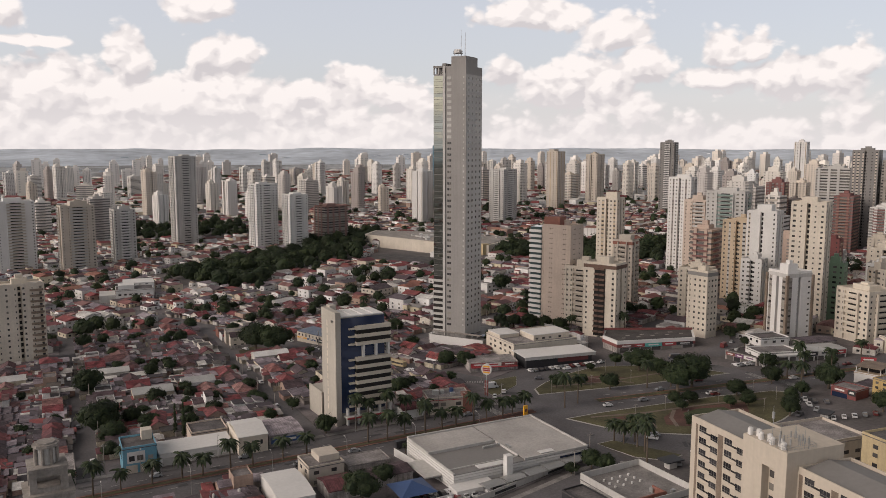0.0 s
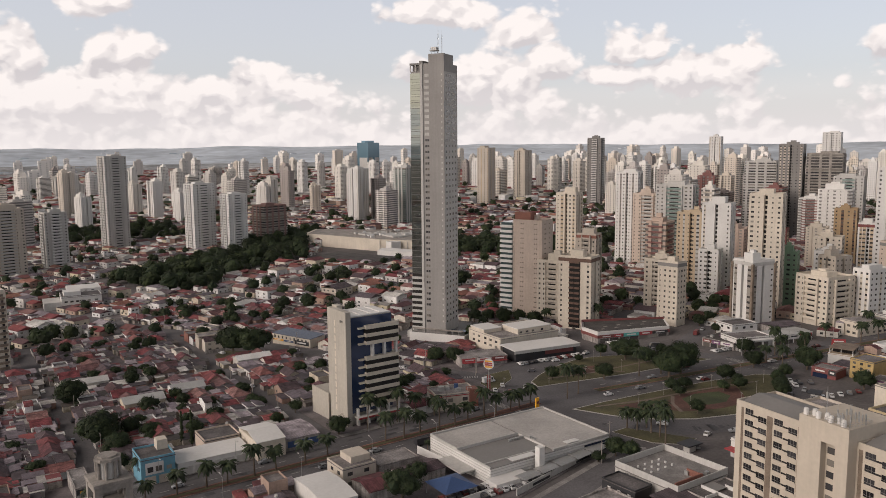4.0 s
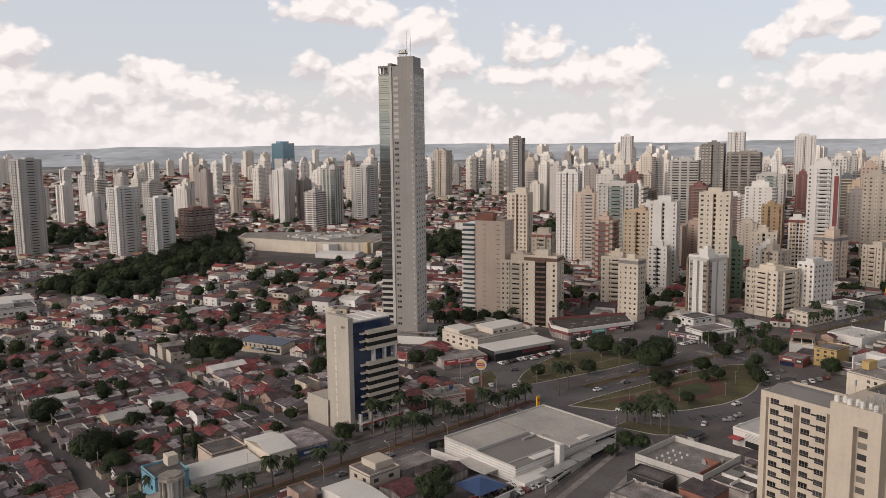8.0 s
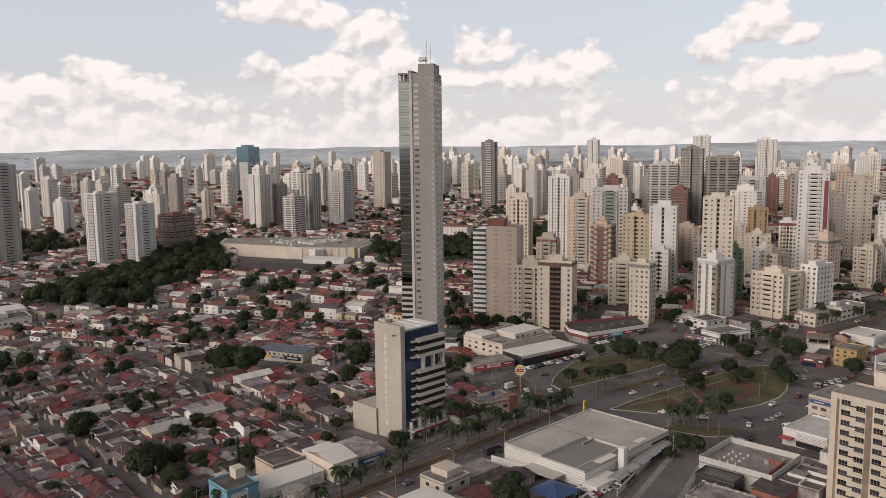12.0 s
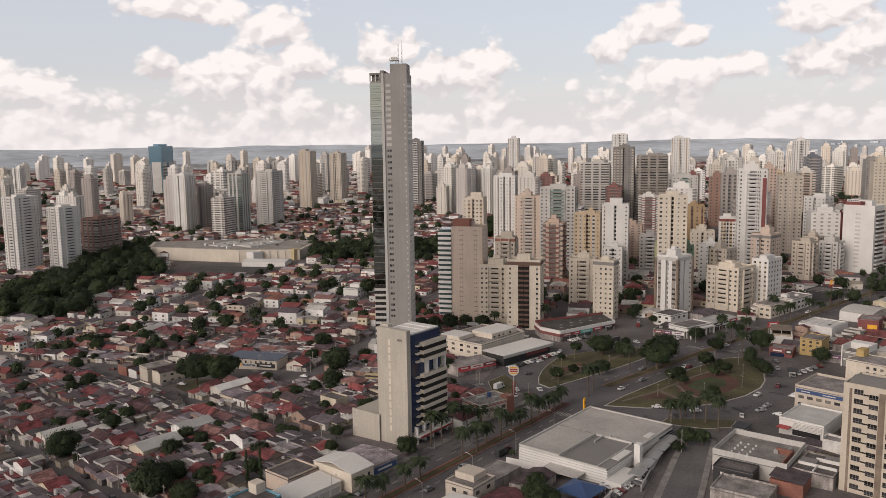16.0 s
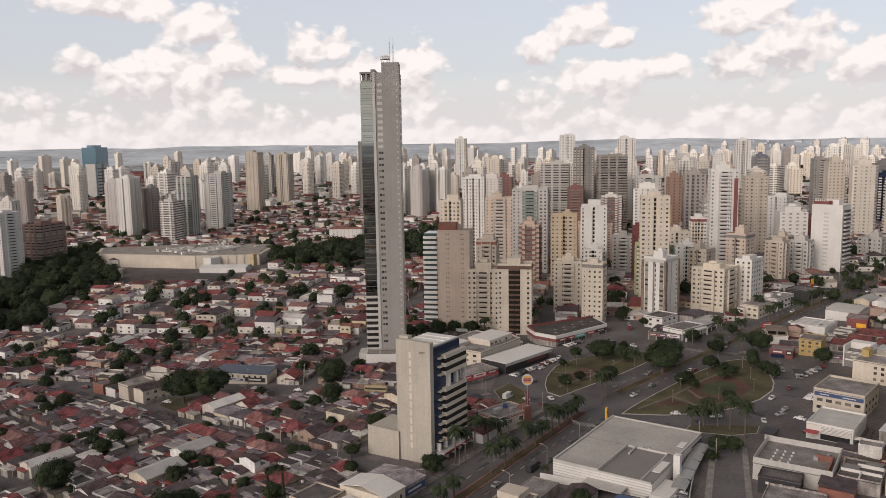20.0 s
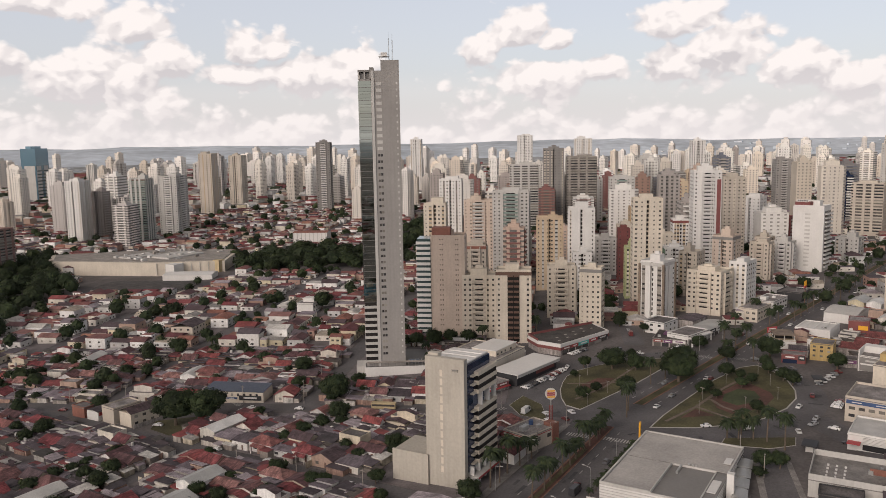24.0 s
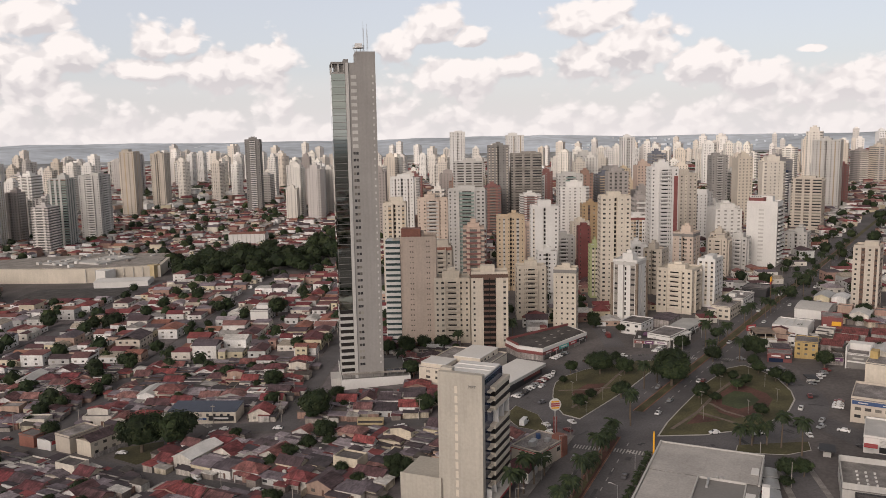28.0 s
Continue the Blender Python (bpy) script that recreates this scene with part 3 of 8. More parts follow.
AVE = [(-420, 267), (175, 267), (205, 264.5), (1100, 99)]
D_DIR = (-0.375, 0.927)
DIAG = [(184, 312), (284 * 0.927 - 0.375 * 700, 284 * 0.375 + 0.927 * 700)]
road("road_avenue", AVE, 29, "wide grey asphalt avenue with a planted median")
road("road_diagonal", DIAG, 11, "grey asphalt street between low houses")
ring = Shape()
plaza_pts = [(232 + (68 if math.cos(t) < 0 else 62) * math.cos(t), 258 + 66 * math.sin(t)) for t in [2 * math.pi * i / 40 for i in range(40)]]
ring.prism(plaza_pts, lambda x, y: ground_z(x, y) - 0.3, lambda x, y: ground_z(x, y) + 0.012)
structure("road_roundabout", ring, m_asphalt, "broad asphalt ring road round a plaza", "road")


def uv(u, v):
    """From the turned street grid beyond the diagonal street to the plan."""
    return (0.927 * u - 0.375 * v, 0.375 * u + 0.927 * v)


for k, x in enumerate((-145, -67, 10.5, 88)):
    road("road_side_%d" % (k + 1), [(x, 281), (x, 560)], 9, "narrow asphalt side street lined with houses")
for k, y in enumerate((410, 535)):
    road("road_cross_%d" % (k + 1), [(-420, y), (96 if k == 0 else 84, y)], 9, "narrow asphalt cross street")
for k, v in enumerate((220, 318, 420, 520)):
    road("road_far_%d" % (k + 1), [uv(284, v), uv(700, v)], 10, "narrow asphalt street between houses and towers")
for k, u in enumerate((386, 486, 590)):
    road("road_back_%d" % (k + 1), [uv(u, 120 if k else 210), uv(u, 640)], 9, "narrow asphalt street behind the towers")
road("road_towers", [(300, 296), (325, 307), (484, 384), (640, 459)], 11, "tree-lined asphalt street climbing between towers")
road("road_store", [(170, 225), (166, 204), (118, 190), (20, 164)], 12, "asphalt street beside a white store")
road("road_south", [(215, 196), (190, 172), (150, 120), (110, 40)], 13, "asphalt street leaving the plaza")


def block(name, pts, label, m=m_pave, h=0.16):
    s = Shape()
    s.prism(pts, lambda x, y: ground_z(x, y) - 0.3, lambda x, y: ground_z(x, y) + h)
    return structure(name, s, m, label, "pavement")


nb = 0
for x0, x1 in ((-140, -72), (-62, 5.5), (15.5, 83)):
    for y0, y1 in ((283, 405), (415, 530)):
        nb += 1
        block("pavement_block_%d" % nb, [(x0, y0), (x1, y0), (x1, y1), (x0, y1)], "worn concrete yards and pavements of a house block")
block("pavement_block_7", [(93, 283), (178, 283), (176, 314), (145, 385), (127, 424), (100, 424), (93, 405)], "worn concrete yards and pavements of a house block")
block("pavement_block_8", [(94, 433), (104, 430), (116, 440), (104, 453), (96, 447)], "small grassy street island", m_grass)
for i, (u0, u1) in enumerate(((291, 381), (391, 481), (491, 585))):
    for j, (v0, v1) in enumerate(((226, 312), (324, 414), (426, 514), (526, 630))):
        block("pavement_far_block_%d%d" % (i + 1, j + 1), [uv(u0, v0), uv(u1, v0), uv(u1, v1), uv(u0, v1)], "worn concrete yards and pavements of a far block")
block("pavement_south_block", [(-60, 170), (20, 178), (112, 199), (158, 211), (168, 240), (166, 251), (-60, 251)], "worn concrete yards beside the avenue")

# median of the avenue and the two halves of the plaza
med = Shape()
strip([(-420, 267), (176, 267)], 3.2, 0.2, med)
structure("pavement_median", med, m_soil, "long strip of bare red soil with palms", "median")
for k, (pts, off) in enumerate((([(-420, 267), (176, 267)], 1.95), ([(-420, 267), (176, 267)], -1.95), ([(206, 264.4), (700, 173.3)], 2.1), ([(206, 264.4), (700, 173.3)], -2.1))):
    edge_s = Shape()
    strip([(x, y + off) for x, y in pts], 0.6, 0.215, edge_s)
    structure("trim_median_%d" % (k + 1), edge_s, m_edge, "worn terracotta edge of the planted median", "kerb")
med = Shape()
strip([(-200, 267), (150, 267)], 1.7, 0.225, med)
strip([(206, 264.4), (1100, 99.2)], 3.6, 0.2, med)
structure("ground_median_grass", med, m_grass, "thin dry grass on the median", "lawn")
NORTH = [(190, 285), (193, 293), (202, 299), (213, 304), (223, 307), (233, 309), (243, 308), (257, 301), (268, 291), (277, 281), (284, 266), (235, 274)]
SOUTH = [(181, 252), (187.3, 235.6), (196.7, 222.5), (208.4, 213.1), (224.3, 206.7), (238.5, 205), (249.6, 206.8), (265.2, 212.7), (275.2, 219.8), (284, 229.5), (277, 236.3), (252, 243), (211, 249.2), (196, 251.2)]


def lawn(name, pts, label):
    k = Shape()
    k.prism(pts, lambda x, y: ground_z(x, y) - 0.2, lambda x, y: ground_z(x, y) + 0.17)
    cx, cy = sum(p[0] for p in pts) / len(pts), sum(p[1] for p in pts) / len(pts)
    g = Shape()
    g.prism([(cx + (x - cx) * 0.982, cy + (y - cy) * 0.972) for x, y in pts], lambda x, y: ground_z(x, y) - 0.2, lambda x, y: ground_z(x, y) + 0.2)
    ob = structure(name, k, m_kerb, label, "lawn")
    part("grass", g, m_grass, ob)
    return ob


lawn_n = lawn("ground_lawn_north", NORTH, "dry grass half of a plaza with pale kerb")
lawn_s = lawn("ground_lawn_south", SOUTH, "dry grass half of a plaza with red soil beds")


def bed(parent, cx, cy, r, squash, turn, seed):
    rng = random.Random(seed)
    s = Shape()
    pts = []
    for i in range(16):
        a = 2 * math.pi * i / 16
        rr = r * (1 + 0.25 * rng.uniform(-1, 1))
        x, y = rr * math.cos(a), rr * squash * math.sin(a)
        c, q = math.cos(radians(turn)), math.sin(radians(turn))
        pts.append((cx + c * x - q * y, cy + q * x + c * y))
    s.prism(pts, lambda x, y: ground_z(x, y), lambda x, y: ground_z(x, y) + 0.215)
    part("soil_bed", s, m_soil, parent)


for name, pts, m, top in (("soil_bed", [(225, 238), (240, 235), (255, 230.5), (250, 224), (243, 216.5), (236, 213.8), (226, 215), (214, 220.5), (209, 226), (214, 233)], m_soil, 0.215),
                          ("soil_bed", [(196.5, 243.6), (209.4, 240.8), (204.6, 231.4)], m_soil, 0.215),
                          ("grass_patch", [(224, 233), (233, 234), (243, 230), (242, 223), (234, 219), (226, 221), (220, 226)], m_lawn, 0.245)):
    q = Shape()
    q.prism(pts, lambda x, y: ground_z(x, y), lambda x, y, k=top: ground_z(x, y) + k)
    part(name, q, m, lawn_s)
bed(lawn_n, 228, 291, 10, 0.6, -10, 4)
for pth in ([(190, 248), (212, 241.2), (240, 236.5), (266, 229.5)], [(212, 241), (207, 232), (203, 225)], [(224, 238), (216, 231), (211, 222)]):
    w_path = Shape()
    strip(pth, 1.5, 0.235, w_path, step=4.0)
    part("path", w_path, m_path, lawn_s, "pale trodden path")
for pth in ([(202, 292), (224, 286), (250, 284), (270, 282)], [(222, 304), (228, 290), (236, 277)]):
    w_path = Shape()
    strip(pth, 1.4, 0.235, w_path, step=4.0)
    part("path", w_path, m_path, lawn_n, "pale trodden path")
lawn_small = lawn("ground_lawn_corner", [(172, 292), (190, 303), (198, 316), (184, 316), (174, 306)], "small dry grass island with pale kerb")
lawn_tri = lawn("ground_lawn_strip", [(174, 223), (181, 223), (188, 208), (192, 199), (184, 198), (177, 206)], "narrow grass strip beside the ring road")

# road paint
paint = Shape()


def dash_line(pts, off, on=3.0, gap=5.0, w=0.18, z=0.16):
    for (x0, y0), (x1, y1) in zip(pts, pts[1:]):
        l = math.hypot(x1 - x0, y1 - y0)
        ux, uy = (x1 - x0) / l, (y1 - y0) / l
        k = 0.0
        while k + on < l:
            q = []
            for a, b in ((k, -w), (k + on, -w), (k + on, w), (k, w)):
                x, y = x0 + ux * a - uy * (off + b), y0 + uy * a + ux * (off + b)
                q.append((x, y, ground_z(x, y) + z))
            paint.add(q, [(0, 1, 2, 3)])
            k += on + gap


for off in (-6.2, 6.2):
    dash_line([(-200, 267), (172, 267)], off)
    dash_line([(212, 263.3), (700, 173)], off)
for off in (-2.2, 2.2):
    dash_line([(-200, 267), (172, 267)], off, 30, 0.01, 0.09)
    dash_line([(212, 263.3), (600, 191.5)], off, 30, 0.01, 0.09)
for cx, cy, turn, n, ln in ((162, 274, 0, 10, 3.5), (163, 259, 0, 10, 3.5), (290, 257, -10, 9, 3.5), (292, 240, -10, 9, 3.5), (176, 318, 60, 8, 3), (137, 437, -22, 9, 3)):
    for i in range(n):
        o = (i - (n - 1) / 2) * 1.15
        c, s = math.cos(radians(turn)), math.sin(radians(turn))
        q = []
        for a, b in ((-ln / 2, -0.28), (ln / 2, -0.28), (ln / 2, 0.28), (-ln / 2, 0.28)):
            x, y = cx + c * a - s * (o + b), cy + s * a + c * (o + b)
            q.append((x, y, ground_z(x, y) + 0.16))
        paint.add(q, [(0, 1, 2, 3)])
patches = Shape()
prng = random.Random(8)
for k in range(150):      # mended patches in the asphalt
    t = prng.random()
    if k < 60:
        x, y, turn = prng.uniform(-20, 172), 267 + prng.choice((-1, 1)) * prng.uniform(3, 12.5), 0
    elif k < 100:
        a = prng.uniform(0, 6.28)
        x, y, turn = 232 + 60 * math.cos(a), 258 + 61 * math.sin(a), math.degrees(a)
    else:
        x = prng.uniform(300, 620)
        y, turn = 264.5 - 0.1844 * (x - 205) + prng.choice((-1, 1)) * prng.uniform(3, 12), -10
    w, d = prng.uniform(0.8, 7.0), prng.uniform(0.6, 2.2)
    c, s = math.cos(radians(turn)), math.sin(radians(turn))
    patches.add([(x + c * p - s * q, y + s * p + c * q, ground_z(x + c * p - s * q, y + s * p + c * q) + 0.15) for p, q in ((-w / 2, -d / 2), (w / 2, -d / 2), (w / 2, d / 2), (-w / 2, d / 2))], [(0, 1, 2, 3)])
structure("road_patches", patches, m_patch, "darker and paler mended asphalt patches", "road patches")
for k, (pts, w) in enumerate((([(164, 215), (160, 207.5), (118, 196.5), (60, 181)], 2.2), ([(171, 205), (166, 198), (120, 184), (60, 169)], 2.0), ([(-60, 283.5), (92, 283.5)], 3.0), ([(93, 283.5), (172, 283.5)], 3.0))):
    s_walk = Shape()
    strip(pts, w, 0.19 + 0.006 * k, s_walk, step=8.0)
    structure("pavement_walk_%d" % (k + 1), s_walk, m_walk, "narrow worn concrete pavement beside the street", "pavement")
structure("road_markings", paint, m_paint, "faded white lane dashes and crossings", "road markings")

# ---------------------------------------------------------------- towers
def facade_cols(n, width, ww, pad=1.6):
    if n <= 0:
        return []
    if n == 1:
        return [0.0]
    return [-width / 2 + pad + (width - 2 * pad) * i / (n - 1) for i in range(n)]


def wall_spots(w, d, nf, ns, faces):
    """Places and turns of one storey's windows: front, back, left, right; each window faces local -y."""
    out = []
    for f in faces:
        wide, deep, n = (w, d, nf) if f in "fb" else (d, w, ns)
        for c in facade_cols(n, wide, 0):
            out.append({"f": (c, -deep / 2, 0), "b": (-c, deep / 2, 180), "l": (-deep / 2, -c, -90), "r": (deep / 2, c, 90)}[f])
    return out


def pane_mesh(ww, wh, m=None):
    g = Shape()
    g.box(-ww / 2, ww / 2, -0.05, 0.1, 0, wh)
    return g.mesh("window", m or m_pane)


def joined(mesh, places, name):
    """Many copies of one small mesh in one mesh."""
    n = len(mesh.vertices)
    co = np.empty(n * 3)
    mesh.vertices.foreach_get("co", co)
    co = co.reshape(-1, 3)
    faces = [tuple(p.vertices) for p in mesh.polygons]
    v, f = [], []
    for k, m in enumerate(places):
        a = np.array(m)
        v.append(co @ a[:3, :3].T + a[:3, 3])
        f.extend([tuple(i + k * n for i in q) for q in faces])
    me = bpy.data.meshes.new(name)
    me.from_pydata(np.concatenate(v).tolist(), [], f)
    for m in mesh.materials:
        me.materials.append(m)
    return me


def roof_gear(ob, w, d, h, rng, wall):
    """Parapet, machine room, water tank and small boxes on a flat roof, each a part."""
    p = Shape()
    p.ring(-w / 2, w / 2, -d / 2, d / 2, h - 0.02, h + 1.1)
    part("parapet", p, wall, ob)
    cw, cd, cx, cy = w * rng.uniform(0.32, 0.6), d * rng.uniform(0.35, 0.6), w * rng.uniform(-0.16, 0.16), d * rng.uniform(-0.12, 0.12)
    ch = rng.uniform(2.6, 5.2)
    boxes("machine_room", [(cx - cw / 2, cx + cw / 2, cy - cd / 2, cy + cd / 2, h, h + ch)], wall, ob)
    if rng.random() < 0.5:
        return
    tw = cw * rng.uniform(0.3, 0.55)
    boxes("water_tank", [(cx - tw / 2, cx + tw / 2, cy - cd / 4, cy + cd / 5, h + ch, h + ch + rng.uniform(1.2, 2.4))], wall, ob)
    x, y = rng.choice((-1, 1)) * (w / 2 - 1.8), rng.choice((-1, 1)) * (d / 2 - 1.6)
    boxes("roof_unit", [(x - 0.9, x + 0.9, y - 0.7, y + 0.7, h, h + 1.3)], m_lgrey, ob)


def tower(x, y, rot, w, d, h, wall, label, style="grid", nf=5, ns=4, accent=None, ww=1.25, wh=1.15, storey=3.05, trim=None, roof=True, name="apartment_tower"):
    """An apartment or office block: body with piers, roof gear, windows, balconies, bands or fins by style."""
    rng = random.Random(int(x * 7 + y * 13))
    keep_clear(x, y, rot, w, d, 2.0)
    near = math.hypot(x + 60, y - 150) < 425
    n = max(3, int(round(h / storey)))
    fh = h / n
    g = Shape()
    a, b, e, q = w / 2, d / 2, 0.16, 1.1
    outline = [(-a - e, -b - e), (-a + q, -b - e), (-a + q, -b), (a - q, -b), (a - q, -b - e), (a + e, -b - e), (a + e, -b + q), (a, -b + q), (a, b - q), (a + e, b - q), (a + e, b + e), (a - q, b + e), (a - q, b), (-a + q, b), (-a + q, b + e), (-a - e, b + e), (-a - e, b - q), (-a, b - q), (-a, -b + q), (-a - e, -b + q)]
    notch = 1.0 if style == "grid" and w >= 12 and d >= 12 else 0.0
    if notch:      # shaded vertical recesses in the two street sides
        outline[3:3] = [(-notch, -b), (-notch, -b + 1.8), (notch, -b + 1.8), (notch, -b)]
        outline[-2:-2] = [(-a, notch), (-a + 1.8, notch), (-a + 1.8, -notch), (-a, -notch)]
    g.prism(outline, -2.0, h)
    ob = thing(name, at(x, y, rot), label, "tower", data=g.mesh(name, wall))
    if roof:
        roof_gear(ob, w, d, h, rng, wall)
    tr = trim or wall
    spots, kinds = [], []
    if style in ("grid", "balcony", "fins"):
        pane = pane_mesh(ww, wh)
        mix = {k: pane_mesh(ww * f, wh * g) for k, (f, g) in enumerate(((1.0, 1.0), (0.55, 0.8), (1.55, 1.05)))}
        order = [rng.choice((0, 0, 1, 2)) for k in range(12)]
        shaft = pane_mesh(1.3, 1.9, m_dark)
        if style == "grid" and rng.random() < 0.7:      # painted strips tie columns of windows together
            tone = rng.choice([m for m in (m_lgrey, m_beige, m_concrete, m_tan, m_cream) if m is not wall])
            for j, (px, py, pr) in enumerate(wall_spots(w, d, nf, ns, "fl")):
                if order[j % 12] == 2 or order[j % 12] == 0 and rng.random() < 0.4:
                    sw = ww * (1.7 if order[j % 12] == 2 else 1.15) / 2
                    if notch and (abs(px) < notch + sw if pr == 0 else abs(py) < notch + sw):
                        continue
                    if pr == 0:
                        boxes("wall_strip", [(px - sw, px + sw, -b - 0.025, -b + 0.2, 1.5, h - 0.8)], tone, ob)
                    else:
                        boxes("wall_strip", [(-a - 0.025, -a + 0.2, py - sw, py + sw, 1.5, h - 0.8)], tone, ob)
        # doors are near-black: the balconies' shade is put into their colour
        door = pane_mesh(w * 0.3, 1.9, m_dark)
        doorl = pane_mesh(d * 0.24, 1.9, m_dark)
        tray = {}
        if style == "balcony":
            t = Shape()
            t.tray(-w * 0.24, w * 0.24, -1.2, -0.02, 0, 1.25)
            tray["f"] = t.mesh("balcony", tr)
            t = Shape()
            t.tray(-d * 0.2, d * 0.2, -1.1, -0.02, 0, 1.25)
            tray["l"] = t.mesh("balcony", tr)
        lots = {}
        for i in range(1, n):
            if notch:
                lots.setdefault(("window", shaft), []).extend([pose(0, -b + 1.8, i * fh + 0.5), pose(-a + 1.8, 0, i * fh + 0.5, 0, 0, -90)])
            for j, (px, py, pr) in enumerate(wall_spots(w, d, nf, ns, "fl")):
                if notch and (abs(px) < notch + ww / 2 if pr == 0 else abs(py) < notch + ww / 2):
                    continue
                if style == "balcony" and (abs(px) < w * 0.24 if pr == 0 else abs(py) < d * 0.2):
                    continue
                lots.setdefault(("window", mix[order[j % 12]]), []).append(pose(px, py, i * fh + 0.95, 0, 0, pr))
            if style == "balcony":
                lots.setdefault(("balcony_door", door), []).append(pose(0, -b, i * fh + 0.2))
                lots.setdefault(("balcony_door", doorl), []).append(pose(-a, 0, i * fh + 0.2, 0, 0, -90))
                lots.setdefault(("balcony", tray["f"]), []).append(pose(0, -b, i * fh))
                lots.setdefault(("balcony", tray["l"]), []).append(pose(-a, 0, i * fh, 0, 0, -90))
        if style == "balcony":      # piers frame the stacks of balconies
            for sx in (-1, 1):
                c = sx * (w * 0.24 + 0.3)
                boxes("pier", [(c - 0.28, c + 0.28, -b - 1.3, -b + 0.2, 0, h - 0.4)], wall, ob)
                c = sx * (d * 0.2 + 0.3)
                boxes("pier", [(-a - 1.2, -a + 0.2, c - 0.28, c + 0.28, 0, h - 0.4)], wall, ob)
        for (nm, me), ps in lots.items():
            if near:
                for m in ps[:300]:
                    part(nm, me, None, ob, m=m)
            else:
                tagged(part(nm + "s" if nm != "balcony" else "balconies", joined(me, ps, nm), None, ob), kind="stuff")
        back = joined(pane, [pose(px, py, i * fh + 0.95, 0, 0, pr) for i in range(1, n) for px, py, pr in wall_spots(w, d, nf, ns, "br")], "windows")
        tagged(part("rear_windows", back, None, ob), kind="stuff")
    if style == "bands":
        rib, slab = Shape(), Shape()
        rib.box(-a - 0.22, a + 0.22, -b - 0.22, b + 0.22, 0, 1.35)
        slab.ring(-a - 0.9, a + 0.9, -b - 0.9, b + 0.9, 0, 1.2, 1.0)
        rib, slab = rib.mesh("ribbon_window", m_pane), slab.mesh("floor_band", tr)
        if near:
            for i in range(1, n):
                part("ribbon_window", rib, None, ob, m=pose(0, 0, i * fh + 1.25))
                part("floor_band", slab, None, ob, m=pose(0, 0, i * fh))
        else:
            tagged(part("ribbon_windows", joined(rib, [pose(0, 0, i * fh + 1.25) for i in range(1, n)], "ribbon_windows"), None, ob), kind="stuff")
            tagged(part("floor_bands", joined(slab, [pose(0, 0, i * fh) for i in range(1, n)], "floor_bands"), None, ob), kind="stuff")
        for sx, sy in ((-0.82, -1), (-0.3, -1), (0.25, -1), (0.82, -1), (-1, 0.2), (-1, -0.35), (-1, 0.82)):      # solid wall strips break the bands
            x0, y0 = sx * a, sy * b
            boxes("wall_strip", [(x0 - (0.95 if sx == -1 else 1.3), x0 + (0.3 if sx == -1 else 1.3), y0 - (0.95 if sy == -1 else 1.3), y0 + (0.3 if sy == -1 else 1.3), 0.5, h)], wall, ob)
    elif style == "fins":
        for c in facade_cols(nf, w, ww)[::2]:
            boxes("wall_strip", [(c - 1.1, c + 1.1, -b - 0.035, -b + 0.3, 0.5, h - 0.3)], accent or m_brown, ob)
        for c in facade_cols(ns, d, ww)[::2]:
            boxes("wall_strip", [(-a - 0.035, -a + 0.3, c - 1.0, c + 1.0, 0.5, h - 0.3)], accent or m_brown, ob)
    if accent and style != "fins":
        boxes("roof_band", [(-a - 0.25, a + 0.25, -b - 0.25, b + 0.25, h - 2.2, h - 0.2)], accent, ob)
    return ob


R = 24     # the turned street grid beyond the plaza
# blank pinkish slab with a white-banded side
tA = tower(288, 408, R, 15, 20, 61, m_pink, "tall pinkish-beige apartment tower with a brown roof box", "none")
slit = pane_mesh(0.6, 0.7)
for i in range(2, 20):
    for px, py, pr in ((-7.5, -6.2, -90), (-7.5, -5.0, -90), (-7.5, 3.0, -90), (-7.5, 4.4, -90), (-3.6, -10, 0), (-2.3, -10, 0), (3.4, -10, 0)):
        part("window", slit, None, tA, m=pose(px, py, i * 3.05 + 1.2, 0, 0, pr))
boxes("roof_box", [(-6.2, 1.5, -1.5, 9.5, 61, 66.5), (1.52, 5.2, 2, 9.2, 61, 64.2)], m_terra, tA, "terracotta roof box")
boxes("wing", [(-7.5, 7.2, 10.1, 18.5, -2, 60)], m_slate, tA, "dark glazed wing with white balcony bands")
bandA = Shape()
bandA.box(-8.6, 7.4, 10.3, 18.9, 0, 1.6)
bandA = bandA.mesh("floor_band", m_white)
for i in range(1, 19):
    part("floor_band", bandA, None, tA, m=pose(0, 0, i * 3.15))
tower(374, 470, R, 12, 16, 72, m_cream, "slim cream apartment tower with square windows", "grid", 4, 5)
tower(500, 531, R, 13, 20, 82, m_white, "tall off-white apartment tower with rows of dark windows", "grid", 5, 7, ww=1.2)
tower(351, 424, R, 10, 14, 46, m_beige, "ornate beige apartment tower with a brown cap", "balcony", 3, 4, accent=m_terra)
# two pale piers with a dark balcony column between
tE = tower(287, 364, R, 13, 20, 42, m_cream, "cream apartment tower with a dark brown balcony column", "grid", 3, 4, accent=m_brown, ww=1.1)
# flat near-black sheet on the wall; the shaft's shade is in its colour
boxes("balcony_shaft", [(-6.62, -6.3, -3.4, 3.4, 1, 40)], m_dark, tE, "near-black sheet standing for a shaded balcony shaft")
t = Shape()
t.tray(0.2, 3.2, -1.3, -0.02, 0, 1.0)
t = t.mesh("balcony", m_brown)
for i in range(1, 14):
    part("balcony", t, None, tE, m=pose(-6.62, 0, i * 3.0, 0, 0, -90))
    part("balcony", t, None, tE, m=pose(-6.62, 3.4, i * 3.0, 0, 0, -90))
